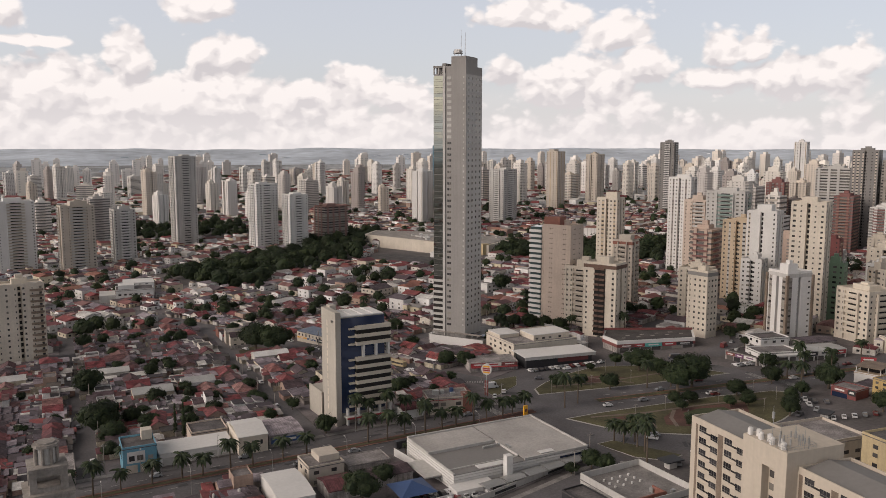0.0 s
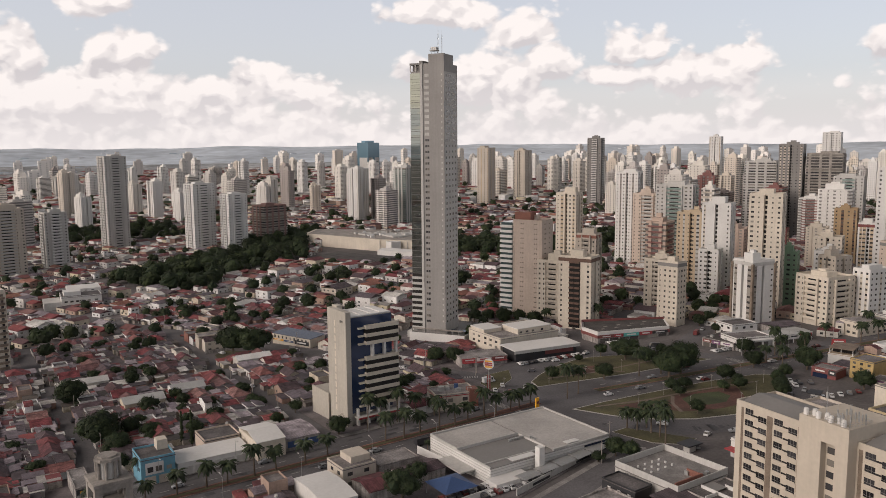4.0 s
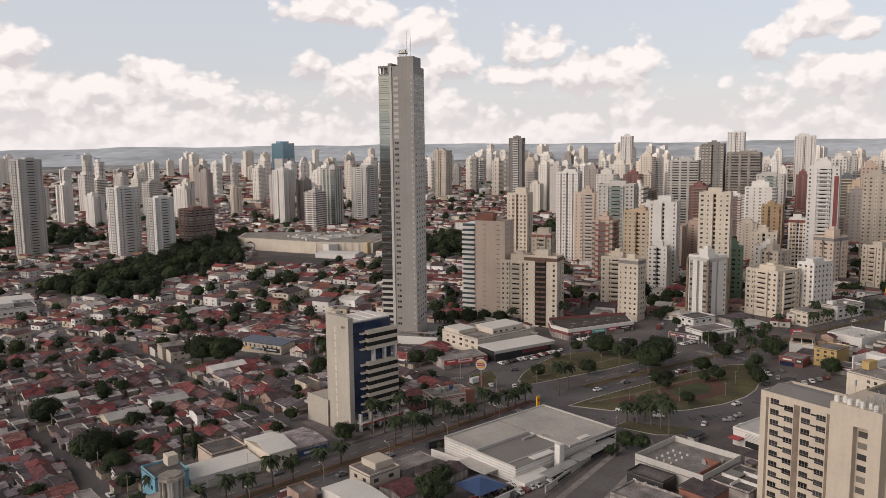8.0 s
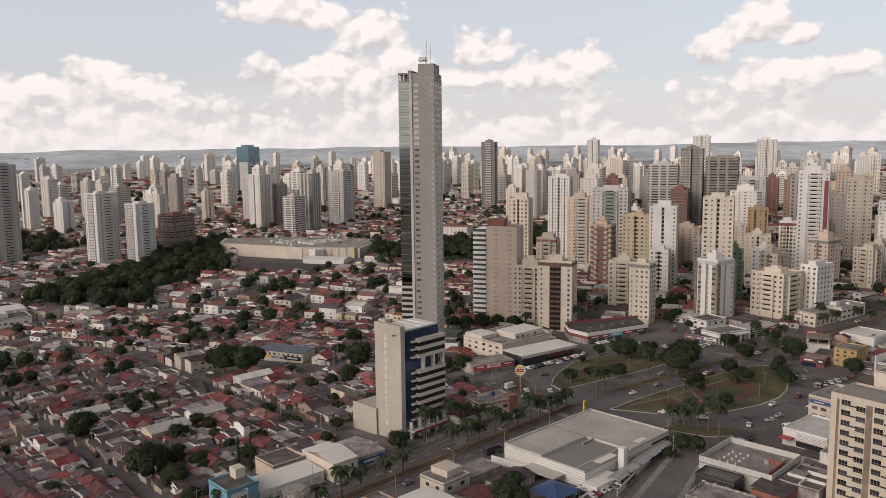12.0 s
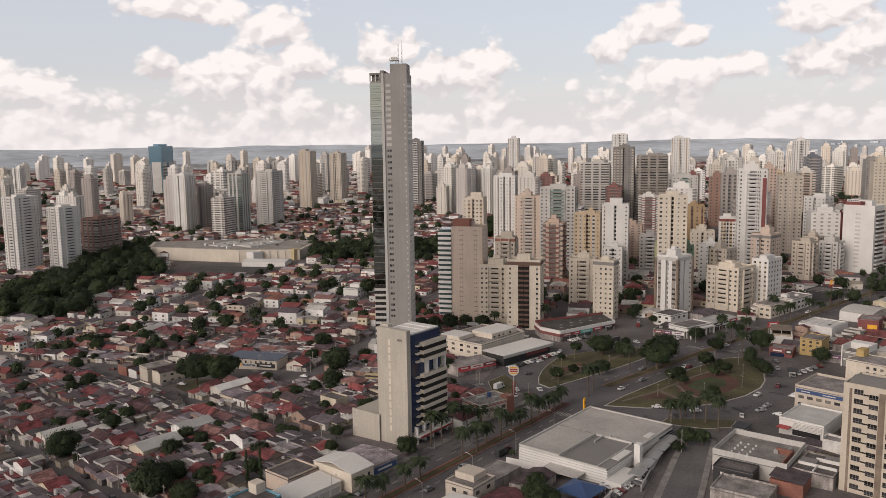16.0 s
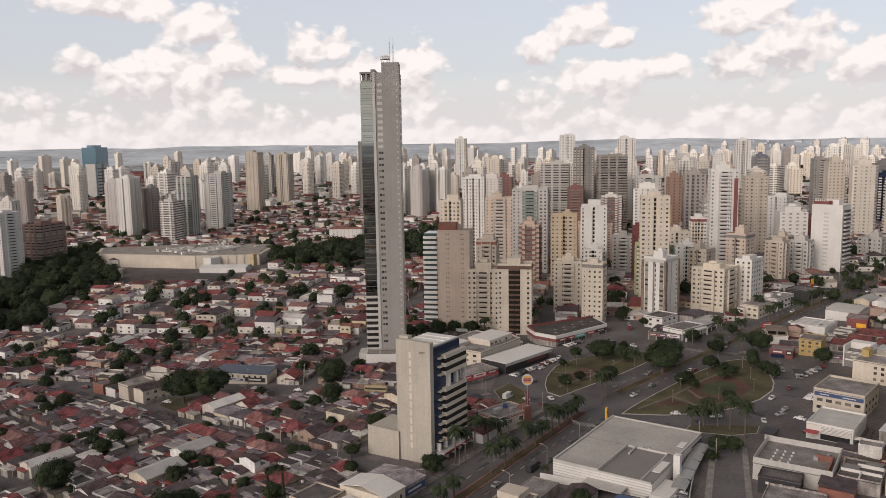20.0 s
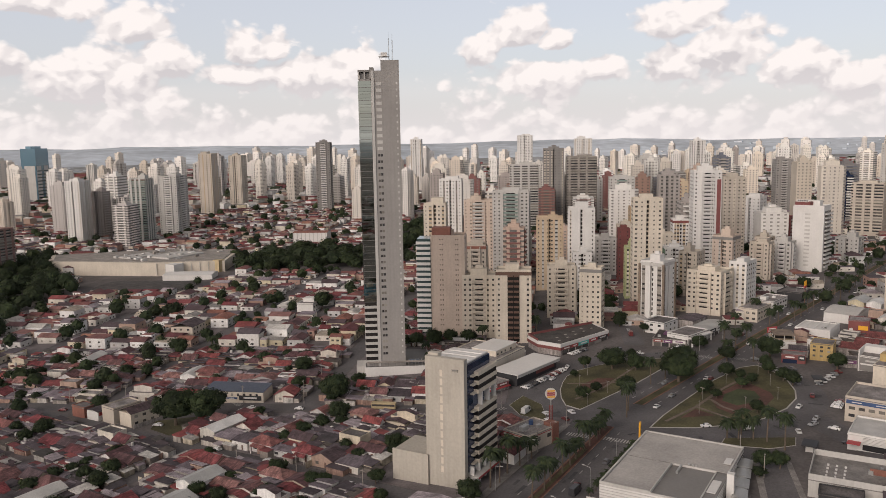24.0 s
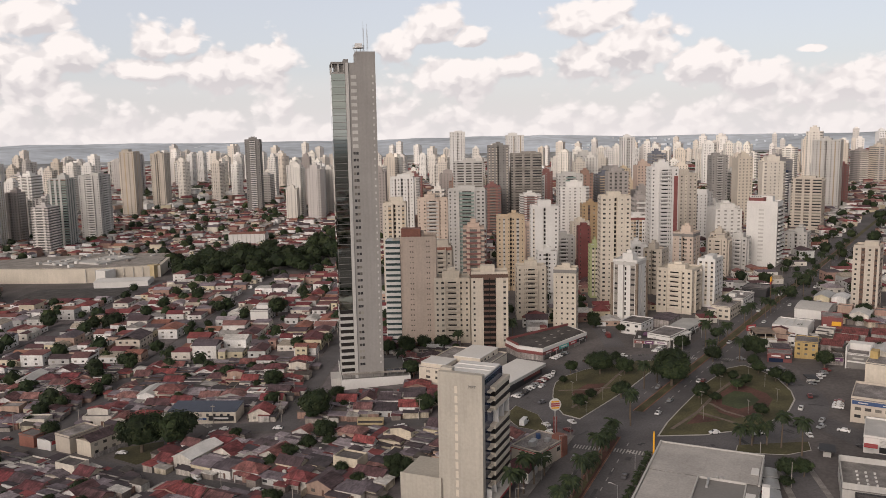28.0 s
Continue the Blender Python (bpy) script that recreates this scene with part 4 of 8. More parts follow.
tower(292, 389, R, 15, 20, 37, m_cream, "cream apartment block with shadowed balcony columns", "balcony", 4, 6, trim=m_beige)
tower(490, 497, R, 14, 25, 64, m_pink, "pinkish apartment tower with stacked balconies", "balcony", 4, 6, trim=m_lgrey)
tower(484, 463, R, 15, 30, 72, m_lgrey, "pale grey apartment tower with green glass balconies", "balcony", 4, 8, trim=m_green_glass)
tower(439, 408, R, 14, 20, 55, m_tan, "tan apartment tower with small dark windows", "grid", 4, 6, ww=1.2)
tower(430, 379, R, 14, 19, 63, m_white, "tall white apartment tower with a mostly blank side", "grid", 3, 2, ww=1.0)
tower(403, 322, R, 13, 19, 72, m_cream, "tall cream-white apartment tower with yellow window panels", "grid", 4, 5, ww=1.6)
tower(755, 541, R, 18, 24, 100, m_dgrey, "dark grey residential tower with a stepped top", "grid", 4, 6)
tower(774, 514, R, 24, 34, 89, m_concrete, "unfinished dark concrete tower with open floors", "bands", 4, 4, trim=m_concrete)
tower(763, 583, R, 20, 33, 82, m_lgrey, "grey residential tower with wide white balconies", "bands", 4, 4, trim=m_lgrey)
tO = tower(536, 315, R, 18, 21, 82, m_white, "tall white tower with a maroon vertical stripe", "balcony", 4, 5, trim=m_white)
boxes("wall_strip", [(-9.25, -8.9, -10.2, -7.2, 1, 76)], m_maroon, tO, "maroon vertical stripe")
tower(414, 372, R, 12, 13, 33, m_white, "small off-white apartment block", "grid", 4, 4)
tower(357, 364, R, 13, 18, 33, m_cream, "cream apartment block with brown-shadowed balconies", "balcony", 4, 5)
tower(331, 333, 8, 9, 13, 37, m_cream, "slim cream apartment tower with a dark roof cap", "grid", 3, 4, accent=m_dgrey, ww=1.1)
tP = tower(365, 303, -9, 16, 15, 37, m_white, "white apartment block with long dark windows and grey-brown corner frames", "grid", 4, 3, accent=m_lgrey, ww=2.7, wh=1.15)
for x0, y0 in ((-8.3, -7.8), (8.3, -7.8), (-8.3, 7.8)):      # tiled corner frames
    boxes("corner_frame", [(x0 - 0.7, x0 + 0.7, y0 - 0.7, y0 + 0.7, 0, 36)], m_stripe, tP)
tower(396, 278, -9, 21, 22, 27, m_cream, "broad cream apartment block with ochre balcony niches", "balcony", 6, 6, trim=m_cream)
tower(416, 262, -9, 18, 11, 30, m_white, "white mid-rise apartment block", "grid", 5, 3)
tower(495, 289, -9, 16, 15, 36, m_pink, "pinkish mid-rise block with a slate-blue roof band", "grid", 5, 4, accent=m_dgrey)
tower(611, 393, R, 14, 17, 46, m_gold, "golden brown apartment tower", "fins", 5, 4)
tower(545, 337, R, 13, 13, 42, m_white, "white apartment tower with a maroon cap", "grid", 5, 5, accent=m_maroon)
tower(428, 322, R, 9, 10, 34, m_green, "green-sided apartment block between pale towers", "grid", 3, 3)
tower(425, 341, R, 10, 6, 36, m_lime, "narrow lime-green apartment block", "grid", 3, 2)
tower(478, 363, R, 10, 9, 42, m_maroon, "narrow maroon apartment block", "grid", 3, 2)
tower(510, 389, R, 12, 17, 30, m_lgrey, "grey-blue mid-rise apartment block", "balcony", 4, 5, trim=m_white)
tower(445, 302, -9, 14, 13, 31, m_beige, "beige mid-rise apartment block", "grid", 4, 4)
tower(500, 340, R, 14, 18, 36, m_cream, "cream mid-rise block among taller towers", "grid", 4, 5, ww=1.1)
tower(470, 322, R, 13, 15, 30, m_white, "white mid-rise block with a stained roof", "grid", 4, 4, ww=1.2)
tower(520, 268, -9, 13, 14, 28, m_beige, "sand-coloured mid-rise apartment block", "balcony", 4, 4)
tower(556, 272, -9, 12, 12, 27, m_beige, "cream mid-rise block with brown stripes", "fins", 5, 4)
tower(547, 256, -9, 13, 14, 25, m_lgrey, "grey mid-rise block with rounded balconies", "balcony", 3, 4, trim=m_white)
tower(685, 435, R, 18, 25, 69, m_lgrey, "pale tower with greenish glazed corner", "balcony", 4, 6, trim=m_green_glass)
tower(995, 502, R, 24, 30, 78, m_lgrey, "grey-white tower with projecting boxes", "balcony", 5, 6, trim=m_white)
tower(978, 464, R, 22, 34, 58, m_grey, "broad grey office block", "bands", 4, 4, trim=m_lgrey)
tower(619, 311, R, 18, 19, 71, m_beige, "tall beige fluted apartment tower", "fins", 4, 5, accent=m_cream)
tower(697, 307, -9, 18, 20, 47, m_white, "white apartment block with small windows", "grid", 5, 5)
tower(740, 298, -9, 14, 14, 33, m_lgrey, "grey block with long balconies", "bands", 4, 4, trim=m_white)
tower(624, 271, -9, 16, 18, 36, m_maroon, "maroon apartment block with pale balconies", "balcony", 4, 4, trim=m_beige)
tower(920, 246, -9, 18, 22, 52, m_navy, "navy office block with white floor bands", "bands", 4, 4, trim=m_white)
tower(995, 325, R, 20, 20, 71, m_grey, "slim grey apartment tower", "balcony", 4, 4, trim=m_lgrey)
tower(789, 212, -9, 20, 28, 52, m_beige, "beige tower with long shadowed balconies", "bands", 4, 4, trim=m_beige)
tower(992, 195, -9, 22, 32, 85, m_lgrey, "tall grey-beige tower with many small windows", "grid", 6, 8)
tower(624, 216, -9, 18, 18, 19, m_lgrey, "low grey block with square windows", "grid", 5, 5)
tower(1358, 863, R, 26, 30, 123, m_white, "very tall white stepped tower", "grid", 5, 6)
tower(1459, 779, R, 28, 36, 114, m_white, "broad tall white tower", "grid", 6, 8)
tower(1402, 1152, R, 20, 24, 119, m_white, "very tall white tower on the skyline", "grid", 5, 5)
tower(1462, 547, R, 22, 26, 100, m_white, "bright white stepped tower", "grid", 5, 6)
# hotel slab with a maroon crown beside the avenue
tW = tower(568.4, 239.5, -10, 18, 23, 51, m_white, "white hotel slab with a maroon crown", "none")
slitw = Shape()
slitw.box(-9.05, -8.9, -1.6, 2.4, 0, 1.3)
slitw = slitw.mesh("window", m_lgrey)
for i in range(1, 15):
    part("window", slitw, None, tW, m=pose(0, 0, i * 3.1 + 1))
curve = Shape()
curve.box(-6, 9.6, -13.1, -11.7, 0, 1.1)
curve = curve.mesh("balcony", m_white)
dk = Shape()
dk.box(-6, 9.0, -11.75, -11.4, 0, 1.8)
dk = dk.mesh("ribbon_window", m_pane)
for i in range(1, 15):
    part("balcony", curve, None, tW, m=pose(0, 0, i * 3.2))
    part("ribbon_window", dk, None, tW, m=pose(0, 0, i * 3.2 + 1.2))
crown = Shape()
crown.box(-8.6, 3, -1, 10.5, 51.1, 54.6)
part("crown", crown, m_maroon, tW, "maroon roof crown")
sign = Shape()
sign.box(-8.7, -8.4, 0, 9.5, 54.6, 56.4)
part("sign_board", sign, m_white, tW)
boxes("sign_bar", [(-8.8, -8.7, 1 + k * 1.6, 2 + k * 1.6, 55.0, 55.9 + 0.2 * (k % 2)) for k in range(5)], m_black, tW)
tower(418, 172, -10, 15, 14, 39, m_beige, "beige tower with dark brown vertical stripes", "fins", 6, 4)
# beyond the open ground on the other side
tower(162, 1045, 12, 26, 22, 111, m_lgrey, "very tall grey-white residential tower", "balcony", 4, 5, trim=m_lgrey)
tower(244, 973, 20, 30, 18, 77, m_white, "white twin apartment tower with a slatted look", "balcony", 7, 4, trim=m_white)
tower(277, 950, 12, 24, 20, 64, m_white, "lower white twin apartment tower", "balcony", 5, 4)
tower(330, 973, 18, 34, 24, 46, m_netting, "unfinished red-brown tower wrapped in netting", "bands", 4, 4, trim=m_concrete)
tower(521, 1104, 25, 26, 20, 80, m_white, "tall white apartment slab with a flat cap", "grid", 6, 5, ww=1.2)
tF = tower(924, 1834, 25, 46, 34, 112, m_teal, "teal glass office tower with white panels", "none")
boxes("ribbon_window", [(-21.1, 18.1, -17.66, -17.1, 6 + k * 7.2, 8.6 + k * 7.2) for k in range(9)], m_slate, tF)
boxes("panel_front", [(-22, -6, -17.6, -17.05, 0, 76), (4, 20, -17.6, -17.05, 0, 76), (-23.6, -23.05, -14, 10, 0, 76)], m_lgrey, tF)
boxes("roof_fin", [(-20, 16, -6, 6, 112.2, 118)], m_teal, tF)
tower(550, 1016, 25, 22, 20, 82, m_lgrey, "green-glazed residential tower with a brown crown", "bands", 4, 4, trim=m_green_glass, accent=m_brown)
tower(633, 1055, 25, 36, 26, 80, m_lgrey, "broad grey and white residential tower", "balcony", 8, 5, trim=m_white)
tower(821, 1188, 25, 26, 22, 102, m_beige, "tall beige residential tower with fluted sides", "fins", 5, 4, accent=m_tan)
tower(972, 1273, 25, 30, 24, 94, m_beige, "tall sand-coloured residential tower", "grid", 6, 4)
tower(961, 1056, 30, 22, 24, 116, m_dgrey, "tall dark striped residential tower", "balcony", 3, 4, trim=m_white)
tK = tower(-13, 489, 8, 24, 14, 43.5, m_cream, "cream mid-rise block with curved brown balconies", "grid", 6, 3, ww=1.0)
t = Shape()
t.prism([(-3.4, 0), (-2.6, -1.3), (0, -1.9), (2.6, -1.3), (3.4, 0)], 0, 1.1)
t = t.mesh("balcony", m_stripe)
for i in range(1, 14):
    part("balcony", t, None, tK, m=pose(8.4, -7.0, i * 3.08))
tower(-23, 925, 10, 34, 20, 72, m_white, "pale concrete apartment tower with pale balconies", "balcony", 5, 4, trim=m_beige)
tower(33, 905, 10, 32, 20, 66, m_beige, "beige apartment tower with white side balconies", "balcony", 6, 4, trim=m_lgrey)
tower(80, 930, 10, 22, 18, 58, m_lgrey, "narrow grey-brown apartment tower", "balcony", 4, 4, trim=m_white)

# ---------------------------------------------------------------- the very tall grey tower
OX, OY, ORot = 211.5, 402.0, -55.0
keep_clear(OX + 2, OY + 3, ORot, 30, 30, 2)
g = Shape()
g.prism([(-10, -9.2), (-4.0, -9.2), (-4.0, -10), (10, -10), (10, 10), (-10, 10)], -2, 150)
orion = thing("office_tower", at(OX, OY, ORot), "very tall slim grey tower with a mirror-glass side", "tower", data=g.mesh("office_tower", m_grey))
boxes("upper_wall", [(-2.4, 10, -10, 10, 150, 154)], m_grey, orion)
boxes("roof_core", [(1.0, 10, -10, 4, 154, 159)], m_grey, orion)
pier = Shape()
pier.box(-3.95, -2.5, -10.4, -10.22, 4, 154)
part("wall_strip", pier, m_lgrey, orion, "pale grey pier")
front_pane, low_pane, side_pane = Shape(), Shape(), Shape()      # one storey of mirror glass: casements over a fixed light
front_pane.box(-9.95, -4.05, -9.6, -9.2, 1.32, 3.15)
low_pane.box(-9.95, -4.05, -9.6, -9.2, 0.2, 1.24)
side_pane.box(-10.4, -10.0, -9.2, 9.8, 0.06, 3.11)
front_pane, low_pane, side_pane = [q.mesh("glass_panel", m_curtain) for q in (front_pane, low_pane, side_pane)]
for i in range(12, 47):          # glass storeys, one panel a floor
    z = i * 3.17
    boxes("spandrel", [(-9.95, -4.05, -9.66, -9.2, z + 0.02, z + 0.18)], m_dgrey, orion)
    for me in (front_pane, low_pane, side_pane):
        part("glass_panel", me, None, orion, m=pose(0, 0, z) @ Matrix.Rotation(prng.uniform(-0.006, 0.006), 4, "Z"))
slabm = Shape()
slabm.box(-10.4, -4.02, -10.2, 10.0, 0, 1.35)
slabm = slabm.mesh("floor_band", m_lgrey)
gap = Shape()
gap.box(-10.15, -4.05, -9.7, 9.8, 0, 1.85)
gap = gap.mesh("ribbon_window", m_dark)
for i in range(2, 12):
    part("floor_band", slabm, None, orion, m=pose(0, 0, i * 3.17))
    part("ribbon_window", gap, None, orion, m=pose(0, 0, i * 3.17 + 1.36))
# thin sheet that makes the right side a paler grey
sw = Shape()
sw.box(10.0, 10.03, -9.7, 9.8, 4, 149.5)
part("side_wall", sw, m_lgrey, orion, "thin paler grey sheet over the side wall")
win = pane_mesh(1.1, 1.25)
winu = Shape()
winu.box(-1.5, 1.1, -10.07, -9.9, 0, 1.6)
winu = winu.mesh("window", m_lgrey)
slot = Shape()
slot.box(8.3, 9.0, -10.05, -9.9, 0, 1.0)
slot = slot.mesh("vent", m_lgrey)
side = pane_mesh(1.5, 1.25)
for i in range(3, 47):
    z = i * 3.17 + 1.0
    if i < 36:
        part("window", win, None, orion, m=pose(-0.8, -10, z))
        part("window", win, None, orion, m=pose(0.5, -10, z))
    else:
        part("window", winu, None, orion, m=pose(0, 0, z))
    part("vent", slot, None, orion, m=pose(0, 0, z + 0.5))
    for k in range(4):
        part("window", side, None, orion, m=pose(10, -6.7 + k * 4.6, z, 0, 0, 90))
fr = Shape()
for x0, x1, y0, y1 in ((-10.3, -9.7, -9.6, -9.0), (-4.8, -4.2, -9.6, -9.0), (-10.3, -9.7, 9, 9.6), (-7.3, -6.8, -9.6, -9.1)):
    fr.box(x0, x1, y0, y1, 149.8, 154.3)
part("roof_frame", fr, m_lgrey, orion)
for mx, my, top_z in ((5.2, -6.0, 173.0), (7.0, -5.0, 172.0)):      # two slim lattice masts
    mast = Shape()
    for dx, dy in ((-0.28, -0.2), (0.28, -0.2), (0.0, 0.3)):
        mast.rod((mx + dx, my + dy, 159), (mx + dx * 0.5, my + dy * 0.5, top_z - 3), 0.05, 5)
    for k in range(9):
        q = (-1) ** k * 0.26
        mast.rod((mx + q, my - 0.18, 159.3 + k * 1.15), (mx - q * 0.9, my - 0.18, 160.4 + k * 1.15), 0.035, 4)
    mast.rod((mx, my, top_z - 3.2), (mx, my, top_z), 0.05, 5)
    part("antenna_mast", mast, m_steel, orion)
deck = Shape()
deck.tube(2.8, -5.5, 160.9, 161.2, 2.7, 16)
part("roof_deck", deck, m_lgrey, orion, "round grey roof deck")
boxes("roof_cabin", [(1.2, 4.4, -7.0, -4.0, 161.2, 163.0)], m_white, orion, "white cabin on the roof deck")
for k in range(6):
    a = k * math.pi / 3
    leg = Shape()
    leg.rod((2.8 + 1.7 * math.cos(a), -5.5 + 1.7 * math.sin(a), 159), (2.8 + 2.3 * math.cos(a), -5.5 + 2.3 * math.sin(a), 160.95), 0.09, 5)
    part("deck_leg", leg, m_steel, orion)
rail = Shape()
for k in range(16):
    a0, a1 = k * math.pi / 8, (k + 1) * math.pi / 8
    rail.rod((2.8 + 2.6 * math.cos(a0), -5.5 + 2.6 * math.sin(a0), 162.2), (2.8 + 2.6 * math.cos(a1), -5.5 + 2.6 * math.sin(a1), 162.2), 0.04, 4)
    rail.rod((2.8 + 2.6 * math.cos(a0), -5.5 + 2.6 * math.sin(a0), 161.2), (2.8 + 2.6 * math.cos(a0), -5.5 + 2.6 * math.sin(a0), 162.2), 0.03, 4)
part("deck_rail", rail, m_steel, orion)
boxes("roof_slab", [(-10.35, -4.1, -9.7, 9.65, 153.4, 154.4)], m_dgrey, orion, "thin grey slab over the open top floor")
boxes("terrace_wall", [(-9.2, -4.3, -8.2, -7.9, 150, 153.4), (-4.6, -2.45, -9.9, 9.6, 150, 155.6)], m_dgrey, orion)
pod = Shape()
pod.box(-10.8, 22.5, -13.4, 22, -3, 4.3)
podium = thing("podium", at(OX, OY, ORot), "white-walled parking podium of a tall tower", "podium", data=pod.mesh("podium", m_white))
boxes("terrace_floor", [(-10.5, 22.2, -13.1, 21.7, 4.3, 4.42)], m_dgrey, podium)
boxes("terrace_wall", [(-10.8, 22.5, -13.4, -13.1, 4.3, 4.9), (22.2, 22.5, -13.1, 22, 4.3, 4.9), (-10.8, -10.5, -13.1, 22, 4.3, 4.9)], m_white, podium)
boxes("pergola_post", [(-9.6 + k * 3.5, -9.3 + k * 3.5, -12.4, -12.1, 4.42, 6.7) for k in range(9)], m_dgrey, podium)
boxes("pergola_beam", [(-9.8, 20.6, -12.5, -12.0, 6.7, 7.1), (-9.8, 20.6, -10.9, -10.5, 6.7, 7.1)], m_concrete, podium)
boxes("solar_panel", [(12.0 + k * 3.3, 14.8 + k * 3.3, -9.5, -5.0, 6.2, 6.35) for k in range(3)], m_solar, podium, "dark solar panel")
boxes("panel_post", [(13.2 + k * 3.3, 13.5 + k * 3.3, -7.5, -7.2, 4.42, 6.2) for k in range(3)], m_steel, podium)
boxes("planter", [(11.0 + k * 3.6, 13.6 + k * 3.6, -2.5, 0.5, 4.42, 5.2) for k in range(3)], m_concrete, podium)
boxes("side_annex", [(-15.5, -11.0, -6.0, 6.0, -2, 3.4)], m_lgrey, podium)
keep_clear(OX, OY + 3, ORot, 38, 40, 1)

# ---------------------------------------------------------------- beige office block with white bands beside the avenue
MX, MY, MRot = 99.7, 290.8, 2.5
keep_clear(MX + 12, MY + 14, MRot, 27, 32, 1)
g = Shape()
g.prism([(0, 0), (2.2, 0), (2.2, 1.2), (21, 1.2), (21, 15), (0, 15)], -2, 43.2)
mpt = thing("office_building", at(MX, MY, MRot), "beige office block with navy glass and white bands", "office building", data=g.mesh("office_building", m_office))
boxes("slab_top", [(0, 2.2, 0, 15, 43.2, 45.6), (2.2, 4.6, 11.0, 15, 43.65, 46.4)], m_office, mpt)
low = Shape()
low.box(-0.4, 15, 15, 28.5, -2, 10)
low.box(-0.9, -0.4, 14, 28.5, -1, 10.6)
part("rear_wing", low, m_office, mpt)
gl = Shape()
gl.box(2.3, 20.9, 0.5, 1.15, 5, 43.0)
gl.box(21.05, 21.5, 1.4, 14.8, 5, 43.0)
part("curtain_wall", gl, m_navy, mpt, "navy mirror glass wall")
bandm = Shape()
bandm.box(5.4, 8.2, -0.8, 0.45, 0.2, 0.75)
bandm.box(8.2, 23.2, -1.4, 0.45, 0, 1.45)
bandm.box(21.55, 23.2, 0.45, 14, 0, 1.45)
bandm = bandm.mesh("floor_band", m_cream)
ledge = Shape()
ledge.box(8.3, 23.0, -1.2, 0.48, 0, 1.62)
ledge = ledge.mesh("ribbon_window", m_dark)
for i in range(11):
    if i == 7:
        continue
    part("floor_band", bandm, None, mpt, m=pose(0, 0, 7.0 + i * 3.12))
    if i not in (6, 10):
        part("ribbon_window", ledge, None, mpt, m=pose(0, 0, 8.46 + i * 3.12))
for k in range(3):
    pl = Shape()
    pl.box(11 + k * 5.4, 11.8 + k * 5.4, -1.3, 0.45, 27.2, 32)
    part("pillar", pl, m_white, mpt)
for k in range(5):
    pl = Shape()
    pl.box(4 + k * 4.6, 4.8 + k * 4.6, -1.3, 0.4, -1, 7)
    part("pillar", pl, m_white, mpt)
pl = Shape()
pl.box(3, 23, -3.6, 0, 3.6, 4.1)
part("entrance_canopy", pl, m_lgrey, mpt)
pl = Shape()
pl.box(3, 23, -3.75, -3.62, 3.5, 4.2)
part("canopy_edge", pl, m_red, mpt, "thin red canopy edge")
rf = Shape()
rf.box(2.2, 21, 1.2, 15, 43.25, 43.6)
for k in range(4):
    rf.box(3.0 + k * 4.5, 3.15 + k * 4.5, 1.6, 14.6, 43.6, 43.9)
part("roof", rf, m_white, mpt, "white roof with a small penthouse")
for i in range(12):
    s = Shape()
    s.box(-0.05, 0.1, 8.3, 9.3, 5 + i * 3.1, 7.3 + i * 3.1)
    part("slot_window", s, m_cream, mpt)
ft = bpy.data.curves.new("letters", "FONT")
ft.body, ft.size, ft.extrude = "MPT", 1.35, 0.08
tmp = new("letters", ft)
bpy.context.view_layer.update()
lm = bpy.data.meshes.new_from_object(tmp.evaluated_get(bpy.context.evaluated_depsgraph_get()))
bpy.data.objects.remove(tmp)
lm.materials.clear()
lm.materials.append(m_dgrey)
part("letters", lm, None, mpt, "dark letters on the wall", m=Matrix.Translation((-0.1, 4.6, 41.2)) @ pose(0, 0, 0, 90, 0, -90))

# ---------------------------------------------------------------- cream block close by, two wings and a stair core
CX, CY, CRot = 148.1, 150.8, -96.0
keep_clear(148, 118, -96, 72, 22, 3)
g = Shape()
g.box(0, 64, 0, 15, -3, 34.2)
cream = thing("residential_block", at(CX, CY, CRot), "cream residential block with a tall stair core", "apartment block", data=g.mesh("residential_block", m_cream_dull))
g = Shape()
g.prism([(22.5, -3.2), (28.8, -3.2), (28.8, -1.2), (32.6, -1.2), (32.6, -3.2), (36, -3.2), (36, 13), (22.5, 13)], -3, 33.5)
g.prism([(22.5, -3.2), (36, -3.2), (36, 13), (22.5, 13)], 33.5, 38.5)
core = part("stair_core", g, m_cream_dull, cream)
for i in range(11):
    rec = Shape()
    rec.box(29.2, 32.2, -1.26, -1.1, 0.4 + i * 3.0, 2.0 + i * 3.0)
    part("window", rec, m_pane, cream)
winc = Shape()
winc.box(-1.3, 1.3, -0.06, 0.1, 0, 1.62)
winc = winc.mesh("window", glass("block_window_glass", (0.032, 0.031, 0.033), 0.14, spread=0.7))
sill = Shape()
sill.box(-1.4, 1.4, -0.2, 0.05, -0.14, 0)
sill = sill.mesh("sill", m_beige)
bar = Shape()
for q in (-0.45, 0.4):
    bar.box(q, q + 0.06, -0.1, 0.0, 0, 1.62)
bar.box(-1.3, 1.3, -0.09, 0.0, 0.52, 0.58)
bar = bar.mesh("mullion", m_dgrey)
for i in range(11):
    for cx, dz in ((4.5, 0), (8.8, -0.95), (13.9, 0), (18.3, -0.95), (39.4, 0), (43.6, -0.95), (48.9, 0), (53.1, -0.95), (58.6, 0)):
        wo = part("window", winc, None, cream, m=pose(cx, 0, 1.5 + i * 3.05 + dz))
        part("sill", sill, None, wo)
        part("mullion", bar, None, wo)
